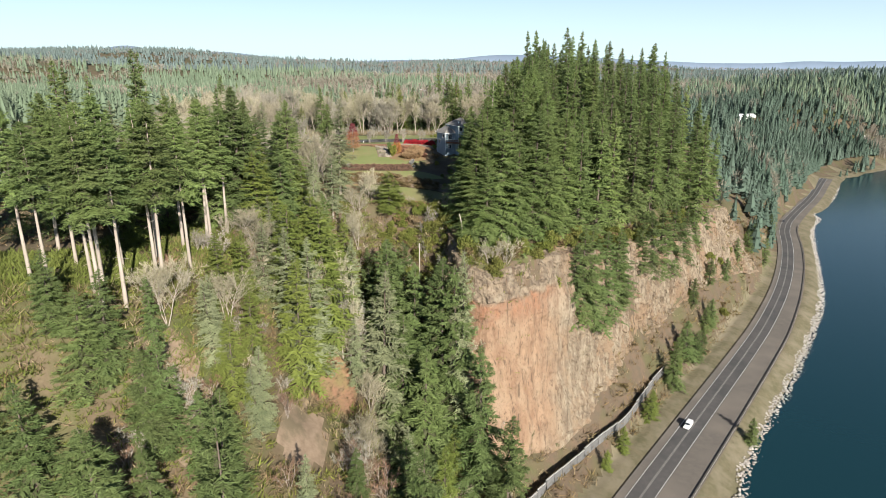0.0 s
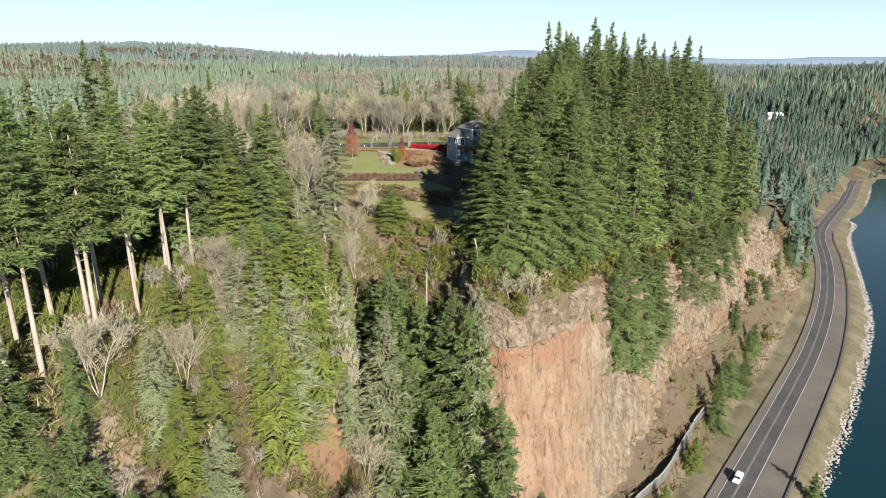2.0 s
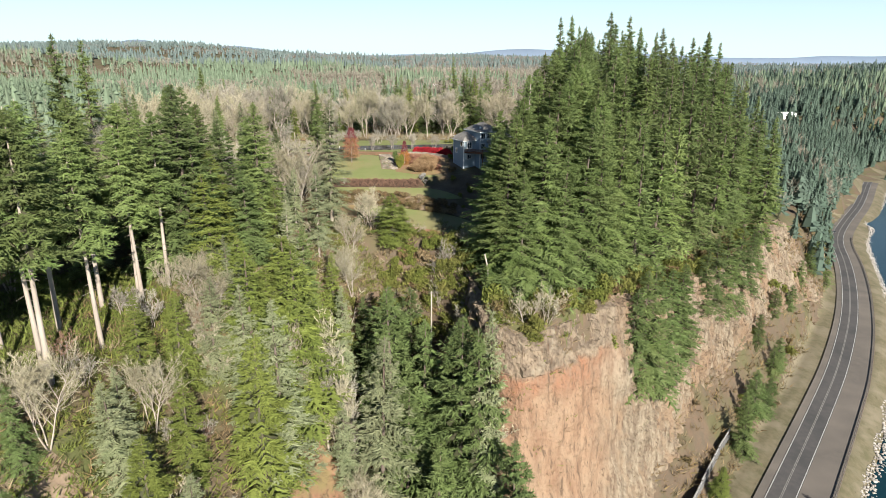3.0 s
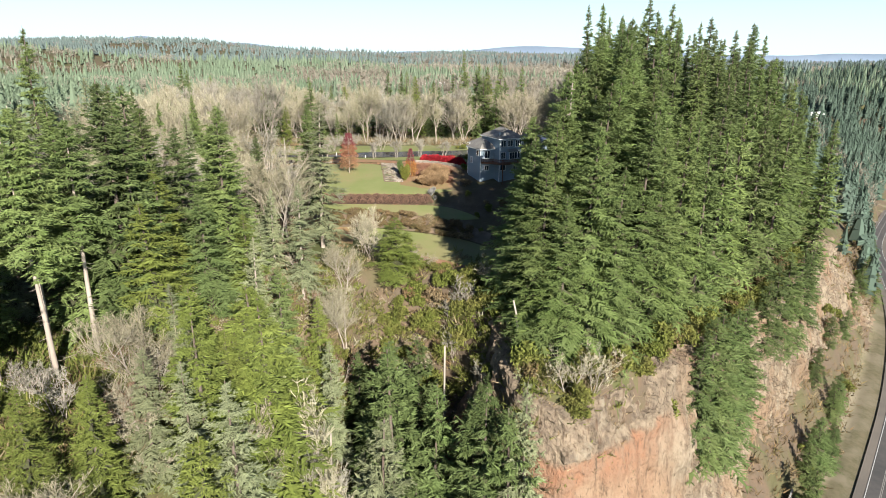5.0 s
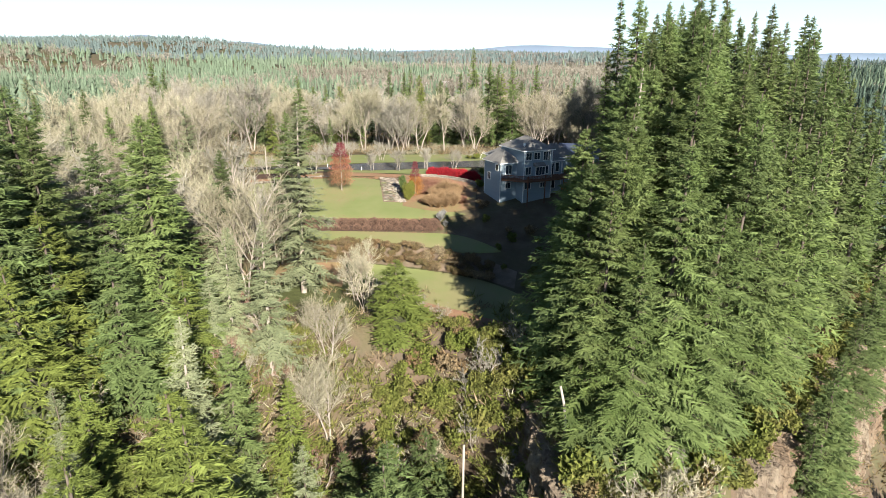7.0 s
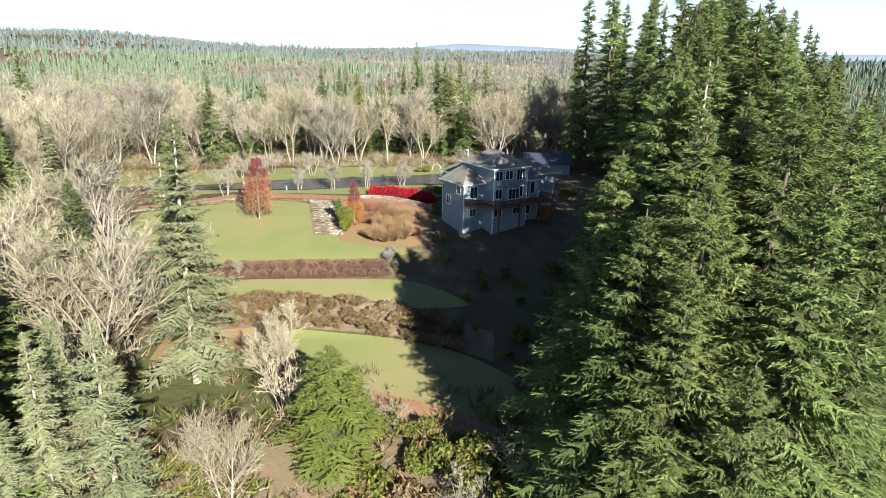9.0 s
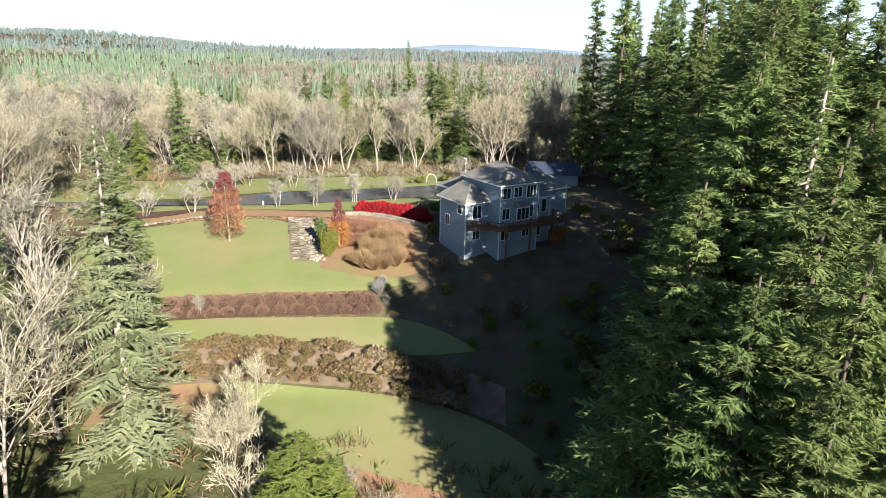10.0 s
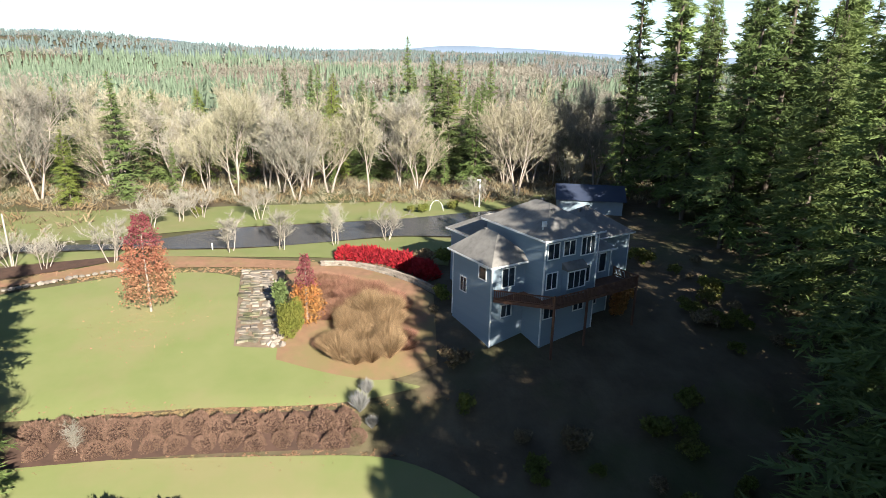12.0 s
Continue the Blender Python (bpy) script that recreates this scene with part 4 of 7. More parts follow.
FIRS = {
    "back": [fir_meshes(18 + i, 36, 5.2, 0.06, 32, 6, 6, (M_NEEDLE, M_NEEDLE, M_NEEDLE_DARK)[i], ragged=0.32, tufts=3, size=0.95) for i in range(3)],
    "stand": [fir_meshes(11 + i, 36, 6.0, 0.05, 44, 7, 9, M_NEEDLE, ragged=0.34, tufts=6, size=0.54) for i in range(3)] + [fir_meshes(17, 36, 5.7, 0.05, 44, 7, 9, M_NEEDLE_DARK, ragged=0.32, sag=1.2, tufts=6, size=0.54)],
    "edge": [fir_meshes(14, 36, 6.9, 0.03, 50, 7, 12, M_NEEDLE, ragged=0.38, tufts=9, size=0.40), fir_meshes(15, 36, 6.4, 0.03, 50, 7, 12, M_NEEDLE, ragged=0.36, sag=1.15, tufts=9, size=0.40)],
    "bald": [fir_meshes(16, 36, 6.0, 0.03, 46, 7, 12, M_NEEDLE, bark=M_BARK_PALE, ragged=0.36, stubs=45, tufts=9, size=0.40, dead_top=0.22)],
    "slope": [fir_meshes(21, 26, 5.2, 0.03, 34, 6, 8, M_NEEDLE_DARK, ragged=0.26, tufts=5, size=0.58), fir_meshes(22, 26, 5.0, 0.03, 34, 6, 8, M_NEEDLE_DARK, ragged=0.28, tufts=5, size=0.58), fir_meshes(23, 26, 5.0, 0.04, 34, 6, 8, M_NEEDLE_DARK, ragged=0.3, sag=1.3, tufts=5, size=0.55)],
    "grey": [fir_meshes(31, 26, 4.2, 0.04, 34, 6, 9, M_NEEDLE_GREY, ragged=0.28, tufts=9, size=0.34), fir_meshes(32, 26, 4.0, 0.04, 32, 6, 9, M_NEEDLE_GREY, ragged=0.35, tufts=9, size=0.34)],
    "pale": [fir_meshes(33, 32, 4.8, 0.04, 40, 6, 10, M_NEEDLE_GREY, bark=M_BARK_PALE, ragged=0.32, tufts=10, size=0.32), fir_meshes(34, 32, 4.5, 0.04, 40, 6, 10, M_NEEDLE_GREY, bark=M_BARK_PALE, ragged=0.36, sag=1.1, tufts=10, size=0.32)],
    "yellow": [fir_meshes(41, 22, 4.0, 0.03, 32, 6, 8, M_NEEDLE_YELLOW, ragged=0.28, sag=1.2, tufts=6, size=0.44), fir_meshes(42, 22, 3.8, 0.03, 32, 6, 8, M_NEEDLE_YELLOW, ragged=0.3, tufts=6, size=0.44)],
    "tall": [fir_meshes(51 + i, 40, 6.2, 0.50, 32, 7, 9, M_NEEDLE, bark=M_BARK_PALE, ragged=0.36, stubs=12, tufts=5, size=0.66) for i in range(3)],
    "far": [fir_meshes(61, 28, 4.2, 0.06, 24, 6, 5, M_NEEDLE_DARK, ragged=0.3, tufts=3, size=0.9), fir_meshes(62, 28, 3.8, 0.06, 24, 6, 5, M_NEEDLE, ragged=0.35, tufts=3, size=0.9)],
}
FIR_H = {"back": 36, "stand": 36, "edge": 36, "bald": 36, "slope": 26, "pale": 32, "grey": 26, "yellow": 22, "tall": 40, "far": 28}
FIR_LABEL = {
    "edge": ("tall bushy green fir at the sunlit edge of the stand", "firs on the bluff"),
    "bald": ("tall fir with a thinning crown and bare pale top", "firs on the bluff"),
    "stand": ("tall green fir in the dense stand on the bluff", "firs on the bluff"),
    "slope": ("dark green hemlock with drooping branches on the steep slope", "hemlocks on the slope"),
    "grey": ("grey-green lichen-covered fir on the slope", "grey firs"),
    "pale": ("pale grey-green fir with a light trunk beside the garden", "pale firs"),
    "yellow": ("yellow-green conifer with sweeping branches on the slope", "yellow-green conifers"),
    "tall": ("tall fir with long bare pale trunk and high crown", "high-crowned firs"),
    "far": ("dark fir in the woods behind the garden", "firs in the woods"),
}
BARES = {
    "maple": [bare_meshes(71, 19, 0.40, 3, 10, 12, fine=0.032, clear=0.24), bare_meshes(72, 19, 0.42, 2, 13, 12, fine=0.032, clear=0.26), bare_meshes(73, 19, 0.44, 4, 9, 13, fine=0.034, clear=0.24, twig=M_TWIG_MOSS), bare_meshes(75, 19, 0.48, 3, 11, 13, fine=0.034, clear=0.22, twig=M_TWIG_MOSS), bare_meshes(74, 19, 0.42, 2, 13, 12, fine=0.032, clear=0.26, twig=M_TWIG_GREY)],
    "alder": [bare_meshes(81, 18, 0.26, 1, 12, 8, twig=M_TWIG_GREY, clear=0.3), bare_meshes(82, 18, 0.3, 1, 12, 8, clear=0.3)],
    "brush": [bare_meshes(91, 7, 0.36, 5, 5, 7, twig=M_TWIG_BROWN, bark=M_BARK_PALE, fine=0.035, clear=0.15), bare_meshes(92, 7, 0.42, 5, 5, 7, twig=M_TWIG_GREY, fine=0.035, clear=0.15), bare_meshes(93, 7, 0.4, 6, 5, 7, twig=M_TWIG, fine=0.035, clear=0.15)],
    "orchard": [bare_meshes(101, 5.5, 0.55, 4, 8, 13, twig=M_TWIG_GREY, bark=M_BARK_PALE, fine=0.011, clear=0.4, girth=1.35), bare_meshes(102, 5.5, 0.55, 3, 9, 13, twig=M_TWIG_GREY, bark=M_BARK_PALE, fine=0.011, clear=0.4, girth=1.35)],
}
BARE_H = {"maple": 19, "alder": 18, "brush": 7, "orchard": 5.5}
BARE_LABEL = {
    "maple": ("leafless mossy broadleaf tree with pale spreading limbs", "bare maples"),
    "alder": ("slender leafless grey tree in the woods", "bare alders"),
    "brush": ("leafless pale many-stemmed shrub on the slope", "bare shrubs"),
    "orchard": ("small leafless ornamental tree with pale forked trunk beside the driveway", "driveway trees"),
}
rng = random.Random(4)
TREES = []


def plant(kind, x, y, height, z=None, lean=1.5, width=1.0):
    """Plants one tree of a kind, of a given height, on the ground."""
    fir = kind in FIRS
    pool = "back" if kind == "stand" and (x > 45 or y > 290 or x < -66) else kind
    width *= 1.2 if kind in ("slope", "grey", "yellow") else 1.12 if pool == "back" else 1.08
    meshes = rng.choice((FIRS if fir else BARES)[pool])
    label, group = (FIR_LABEL if fir else BARE_LABEL)[kind]
    z = gz(x, y) - 0.15 if z is None else z
    if kind in ("stand", "edge", "bald") and x > 5:
        # the stand steps down towards the cliff edge
        height = min(height, float(np.interp(nearest(RIM, x, y)[0][0], [0, 6, 9, 15, 22, 28, 45], [109, 117, 121, 128, 133, 139, 149])) - z)
    s = height / (FIR_H if fir else BARE_H)[kind]
    m = pose(x, y, z, rng.uniform(-lean, lean), rng.uniform(-lean, lean), rng.uniform(0, 360)) @ Matrix.Diagonal((s * width, s * width, s, 1))
    t = thing({"grey": "lichen_fir", "pale": "lichen_fir", "yellow": "cedar_tree", "slope": "hemlock_tree"}.get(kind, "fir_tree") if fir else "bare_tree" if kind != "brush" else "bare_shrub", label, "tree" if kind != "brush" else "shrub", m, group)
    part("trunk", meshes[0], t)
    part("crown", meshes[1], t)
    TREES.append((x, y, height))


def inside(poly, x, y):
    c = False
    for (x0, y0), (x1, y1) in zip(poly, poly[1:] + poly[:1]):
        if (y0 > y) != (y1 > y) and x < (x1 - x0) * (y - y0) / (y1 - y0) + x0:
            c = not c
    return c


def fill(poly, spacing, kinds, height, seed, avoid=()):
    """Scatters trees through a stretch of the plan, no closer than the spacing to any other tree."""
    r = random.Random(seed)
    x0, x1 = min(p[0] for p in poly), max(p[0] for p in poly)
    y0, y1 = min(p[1] for p in poly), max(p[1] for p in poly)
    for _ in range(int(6 * (x1 - x0) * (y1 - y0) / spacing ** 2)):
        x, y = r.uniform(x0, x1), r.uniform(y0, y1)
        if not inside(poly, x, y) or any(inside(a, x, y) for a in avoid):
            continue
        if any((x - a) ** 2 + (y - b) ** 2 < spacing ** 2 for a, b, _ in TREES):
            continue
        k = r.choices([q[0] for q in kinds], [q[1] for q in kinds])[0]
        h = height(x, y) * r.uniform(0.76, 1.14)
        if k in ("maple", "alder"):
            h = min(h * 0.9, 23)
        plant(k, x, y, h, width=r.uniform(0.85, 1.1))


# firs that stand out: kind, x, y, height of the tip
for kind, x, y, tip, wide in (
        ("slope", -75, 107, 95, 1.25), ("slope", -56, 102, 80, 1.0), ("grey", -51, 125, 87, 1.0), ("grey", -39, 144.5, 92.5, 0.85), ("slope", -16, 176, 80.5, 0.9), ("slope", -23, 178, 77, 0.85), ("slope", -9, 171, 75, 0.8),
        ("slope", 4.5, 160, 78, 0.8), ("slope", -2, 168, 75, 0.8), ("slope", -12, 183, 78, 0.9), ("slope", -1, 174, 74, 0.9), ("grey", -27, 172, 82, 0.9), ("yellow", -30, 178, 88, 0.9), ("grey", -20, 165, 66, 1.0), ("slope", -12, 160, 62, 1.0), ("slope", -5, 152, 56, 1.0), ("grey", -24, 155, 64, 1.0), ("slope", 11, 150, 58, 0.9), ("slope", 18, 140, 43, 0.9), ("slope", -55, 82, 76, 1.2), ("slope", -39.5, 92, 75, 0.9), ("slope", -67, 102, 92, 1.2), ("slope", -69, 118, 90, 1.1), ("slope", -62, 120, 88, 1.1),
        ("yellow", -49, 140, 93, 1.0), ("grey", -41, 118, 68, 1.2), ("yellow", -45, 131, 83, 1.0), ("slope", -4.5, 115, 50, 1.0), ("yellow", -33, 163, 75, 0.9), ("pale", -41, 183, 101, 1.4), ("pale", -34.5, 185.5, 107, 1.25), ("yellow", -42, 178, 103, 1.3), ("yellow", -34.6, 159.5, 97, 1.5), ("pale", -36.1, 163.7, 103.5, 1.1), ("yellow", -39, 157, 92, 1.3), ("grey", -50.2, 121, 87.3, 1.2), ("yellow", -46, 119, 80, 1.2), ("yellow", -40, 151, 97, 1.2), ("grey", -34, 146, 90, 1.1), ("yellow", -36, 140, 86, 1.1), ("grey", -46, 147, 93, 1.1), ("grey", -47, 160, 97, 1.0),
        ("pale", -36.3, 211, 120, 1.3), ("yellow", -18.2, 199.5, 97, 2.3), ("yellow", -15.4, 201, 93, 1.8), ("grey", -42, 193, 104, 1.0), ("slope", -54, 200, 113, 1.2), ("slope", -61, 180, 124, 1.0), ("slope", -54, 166, 119, 1.0), ("slope", -58, 190, 116, 1.1),
        ("stand", -92.5, 188.6, 135, 0.9), ("stand", -105.8, 170, 132, 1.0), ("stand", -96.7, 170, 128, 1.0), ("stand", -112, 230, 135, 0.9), ("stand", -69, 190, 124, 1.0), ("stand", -99, 163, 130, 1.0),
        ("edge", 12.7, 188, 123, 1.15), ("edge", 16.5, 179, 119, 1.1), ("edge", 20, 195, 124, 1.1), ("stand", 29.6, 215, 135, 1.1), ("stand", 27, 224, 134, 1.1), ("stand", 42.1, 318, 147.5, 0.75), ("stand", 36.5, 308, 130, 0.75), ("stand", 42.3, 278, 141.5, 0.8), ("stand", 46, 286, 140, 0.8), ("stand", 64.9, 312, 142, 0.75), ("stand", 56, 300, 140, 0.75), ("stand", 72.9, 311, 141.5, 0.75), ("stand", 77.1, 302, 141, 0.75), ("stand", 71.4, 296, 136.8, 0.8), ("stand", 100.8, 298.5, 129.4, 0.9),
        ("stand", 84.7, 300, 135.5, 1.0), ("stand", 98, 290, 129, 1.0), ("stand", 107.6, 290, 124, 1.0), ("stand", 128, 300, 114, 1.0), ("stand", 79, 250, 124, 1.0), ("stand", 57, 230, 123, 1.0), ("stand", 51, 260, 136, 1.0), ("stand", 56.4, 265, 137, 1.0), ("stand", 60, 255, 132.5, 1.0), ("stand", 68, 250, 128, 1.0),
        ("slope", -56.4, 103, 80.5, 1.1), ("slope", -59.4, 114.5, 90, 1.0), ("grey", -41.6, 153, 95, 1.0), ("pale", -39.7, 185.5, 106, 1.1), ("slope", -15.4, 167.6, 83, 1.0), ("slope", 1, 178, 73.5, 1.0), ("grey", 5.6, 172, 81, 0.7), ("slope", -64.2, 105.3, 94.5, 1.1), ("yellow", -32.7, 157, 96, 1.1), ("yellow", -51.6, 144.8, 90.5, 1.2), ("slope", -47.8, 106, 69.5, 1.2), ("yellow", -44.4, 160.4, 97, 1.2), ("grey", -44.2, 154, 92, 1.2),
        ("yellow", -39.6, 153, 92, 1.2), ("slope", 0.2, 162.8, 78.5, 0.9), ("grey", 5.9, 160, 82, 0.6), ("grey", -17, 157, 77, 1.0), ("stand", -45.9, 179.8, 121, 1.2), ("stand", -55.9, 165, 125.5, 1.3), ("yellow", -50.6, 162, 108.5, 1.3), ("slope", -73.6, 105.5, 98.5, 1.2), ("slope", -54.5, 104.9, 82, 1.0), ("slope", -43.7, 103.6, 71, 1.1), ("slope", -59, 84.3, 75, 1.2), ("grey", -40.8, 121.3, 71.5, 1.2), ("slope", -9, 133, 40, 1.2),
        ("stand", -50, 186, 117, 1.1), ("stand", -57, 176, 121, 1.2), ("stand", -68, 172, 122, 1.2), ("stand", -62, 163, 121, 1.1), ("slope", -46, 171, 108, 1.2), ("yellow", -52, 170, 112, 1.2), ("slope", 146, 315, 43, 1.0), ("slope", 154, 326, 36, 1.1),
        ("slope", -14, 336, 117, 0.9), ("slope", -11, 340, 114, 0.9), ("slope", -17, 341, 119, 0.9), ("slope", 5, 345, 121, 0.9), ("slope", 9.5, 342, 117, 0.9), ("slope", 1.5, 350, 124, 0.9), ("slope", 14, 351, 119, 0.9), ("slope", -1, 339, 116, 0.8), ("slope", -62, 330, 117, 1.0), ("slope", -78, 322, 115, 1.0), ("far", -3.7, 420, 132, 0.8), ("far", 2.9, 400, 126, 0.9), ("far", 17, 430, 126, 1.0), ("far", 28, 430, 124, 1.0), ("far", 8, 415, 124, 1.0), ("far", -10, 430, 120, 1.0), ("far", -2, 345, 116, 0.9), ("far", -22, 350, 112, 0.9), ("far", 12, 350, 116, 1.0), ("far", -6, 335, 112, 0.9)):
    base = gz(x, y) - 0.3
    if tip - base < 6:
        continue
    plant(kind, x, y, tip - base, base, 1.0, wide)
for x, y, tip in ((-61.2, 125.2, 124), (-63.6, 127.4, 122), (-64.6, 115.3, 121), (-59.7, 136.2, 120), (-67.5, 112, 122), (-70.2, 114.5, 120), (-66, 148, 124), (-61.7, 153, 123), (-60, 151, 119), (-58, 157.5, 121), (-72, 121, 124), (-78, 113, 121), (-85, 118, 123), (-74, 133, 125), (-82, 129, 122), (-92, 112, 122), (-69, 140, 124), (-97, 122, 124), (-90, 136, 125), (-104, 114, 122)):
    plant("tall", x, y, tip - gz(x, y), None, 1.0)

# firs rooted in ledges of the cliff: x, y, foot, tip
for x, y, foot, tip in ((42.2, 184.9, 55, 77), (45.8, 188.8, 48, 81), (50.7, 194.5, 43, 80.5), (57.3, 205.8, 40, 75.5), (64.5, 216.5, 40, 73.5), (69, 221.9, 42, 70), (80.5, 235.5, 50, 72), (87.2, 243.1, 46, 74.5), (94.5, 251.2, 43, 75), (101.9, 260.1, 41, 73.5), (112.7, 276, 40, 68), (126, 296, 39, 61.5), (139.4, 313.7, 38, 59)):
    plant("slope", x, y, tip - foot, foot, 2.0, 1.12)

# roadside shrubs and young firs
for kind, x, y, h in (("slope", 93.7, 221, 19), ("slope", 106, 240, 19), ("slope", 111, 243, 16), ("slope", 128.8, 270, 15), ("slope", 124, 264, 13), ("yellow", 77.1, 198.5, 13), ("yellow", 80, 203, 10), ("yellow", 62.3, 179.5, 10), ("yellow", 54, 169.5, 8), ("slope", 99, 233, 13), ("slope", 118, 268, 14), ("slope", 135, 290, 13), ("slope", 150, 305, 12), ("slope", 165, 326, 13), ("slope", 180, 345, 14), ("slope", 190, 358, 16), ("slope", 111.6, 189.3, 11), ("slope", 206, 372, 18), ("slope", 230, 415, 16), ("slope", 253, 454, 18), ("slope", 262, 480, 20), ("slope", 118, 252, 12), ("yellow", 100, 232, 8)):
    plant(kind, x, y, h, width=1.35)

for x, y, tip in ((7.5, 193, 120), (15, 192, 129), (17, 202.3, 128.5), (8, 190, 114), (8.5, 184, 116), (10, 179.5, 113), (9, 197, 116), (15, 201, 127), (20, 206, 132), (13, 176, 108), (24, 213, 134), (25, 196, 127), (28, 188, 122), (33, 197, 125), (27, 206, 132), (33, 190, 120), (39, 198, 121), (22, 179, 112)):
    plant("bald" if (x, y) == (15, 192) else "edge" if x < 23 and y < 203 else "stand", x, y, tip - gz(x, y), None, 1.0, 1.15 if x < 12 else 1.0)
for x, y, tip in ((12, 183, 119), (18, 198, 127), (21, 190, 125), (26, 202, 129), (30, 204, 129), (23, 209, 133), (30, 210, 134), (34, 204, 126), (37, 210, 127), (31, 220, 136), (34, 228, 138)):
    plant("edge" if x < 25 and y < 193 else "stand", x, y, tip - gz(x, y), None, 1.0, 1.1)
stand_h = lambda x, y: max(27 + 18 * float(smooth01((y - 178) / 85)), min(48.0, float(np.interp(x, [10, 30, 62, 90, 120], [118, 126, 123, 110, 100])) - gz(x, y)) if y < 262 else 0)
fill([(8, 182), (20, 176), (40, 192), (55, 216), (78, 243), (95, 263), (120, 299), (146, 334), (160, 352), (130, 360), (60, 345), (47, 320), (40, 275), (35, 250), (29, 222), (16, 203)], 8.0, (("stand", 1),), stand_h, 31)
fill([(-110, 148), (-72, 146), (-66, 160), (-50, 164), (-42, 180), (-40, 192), (-42, 200), (-110, 204)], 7.2, (("slope", 3), ("stand", 4), ("grey", 2), ("maple", 3), ("yellow", 2)), lambda x, y: 29, 32)
fill([(-42, 200), (-42, 232), (-68, 238), (-74, 262), (-80, 290), (-120, 290), (-120, 204)], 7.0, (("maple", 7), ("grey", 4), ("stand", 2), ("alder", 1)), lambda x, y: 25, 38)
fill([(-52, 150), (-40, 176), (-24, 184), (-2, 178), (6, 160), (8, 146), (-2, 138), (-20, 146), (-40, 138), (-46, 110), (-54, 112)], 6.8, (("slope", 3), ("grey", 3), ("yellow", 4), ("maple", 2)), lambda x, y: min(25, max(8.0, 98 - gz(x, y) - 0.9 * max(0, x + 32))), 33, avoid=([(-36, 136), (-22, 136), (-22, 158), (-34, 158)],))
low_h = lambda x, y: min(25.0, max(6.0, 129 - 0.335 * y - gz(x, y)))
fill([(-120, 84), (-100, 76), (-70, 74), (-40, 85), (-44, 120), (-46, 145), (-53, 140), (-55, 116), (-66, 104), (-100, 98), (-120, 96)], 8.6, (("slope", 7), ("grey", 2), ("yellow", 2), ("maple", 1)), low_h, 37)
fill([(-60, 60), (-40, 62), (-8, 100), (12, 138), (-4, 138), (-12, 128), (-18, 148), (-44, 140), (-46, 104)], 8.8, (("slope", 5), ("grey", 2), ("yellow", 1), ("maple", 3)), lambda x, y: 17, 36, avoid=([(-40, 116), (-23, 116), (-22, 158), (-36, 158)],))
for x, y, h in ((-33, 319, 19), (-28, 322, 21), (-23, 319, 20), (-37, 324, 20), (-8, 327, 20), (-4, 322, 18), (-49, 321, 17), (-56, 324, 18), (-66, 318, 18), (17, 330, 20), (24, 334, 21)):
    plant("maple", x, y, h, width=1.2)
r_h = random.Random(77)
fill([(-130, 312), (-60, 306), (-20, 312), (10, 318), (36, 312), (46, 330), (60, 350), (60, 400), (-150, 400)], 7.6, (("maple", 7), ("alder", 3), ("far", 6), ("yellow", 1)), lambda x, y: r_h.uniform(13, 28), 34)
for x, y in ((-61.5, 272.3), (-56.7, 271.5), (-48.6, 273.3), (-33.6, 277.6), (-26.3, 278.6), (-18.4, 280.6), (-10.5, 282.8), (-46.4, 295.1), (-43.6, 297.5), (-33.1, 296), (-49.7, 290.8)):
    plant("orchard", x, y, rng.uniform(6.0, 7.4))
plant("orchard", 7, 306, 7.5, width=0.8)

# ---------------------------------------------------------------- garden
tagged(new("lawn", sheet("lawn", [(-62, 241), (-45, 240), (-30, 241.5), (-14, 241), (-7, 242.6)], [(-62, 262), (-52, 266), (-44, 269.5), (-31, 270), (-26, 262), (-20, 250), (-12, 245), (-7, 242.8)], M_LAWN, 0.14)), "upper mown lawn with fallen leaves below the maple", "lawn", kind="structure")
tagged(new("lawn", sheet("lawn", [(-46, 229), (-30, 231), (-16, 230), (-9, 227), (0, 227.5)], [(-46, 236), (-30, 236.2), (-14, 235.8), (-9, 235), (-4, 232), (0, 228)], M_LAWN, 0.14)), "middle lawn terrace between two rows of shrubs", "lawn", kind="structure")
tagged(new("lawn", sheet("lawn", [(-27, 216), (-20, 212), (-13, 209.5), (-6, 207), (1, 204), (7, 207)], [(-30, 224), (-20, 223), (-12, 222), (-5, 219.5), (2, 215), (7, 207.4)], M_LAWN, 0.14)), "lower lawn terrace above the cliff edge", "lawn", kind="structure")
tagged(new("leaf_bank", sheet("leaf_bank", [(-21, 206), (-13, 203), (-6, 201.5), (0, 198)], [(-22, 213.4), (-13, 211), (-6, 208.6), (1, 204.6)], M_LEAFLITTER, 0.10, 24, 8)), "orange-brown bank of dry grass and leaves", "bank", kind="structure")
tagged(new("leaf_bank", sheet("leaf_bank", [(-44, 216), (-38, 215), (-30, 214)], [(-44, 228), (-38, 229), (-31, 224)], M_LEAFLITTER, 0.10, 20, 8)), "orange-brown bank of fallen leaves", "bank", kind="structure")
tagged(new("shrub_bed", sheet("shrub_bed", [(-42, 222.8), (-30, 224), (-20, 223.4), (-12, 222.4), (-5, 220), (2, 215.6)], [(-42, 229.2), (-30, 230.4), (-16, 229.4), (-9, 226.6), (-3, 225.4), (3, 222)], M_SOIL, 0.17, 40, 8)), "brown leaf-strewn bed under the lower shrub row", "garden bed", kind="structure")
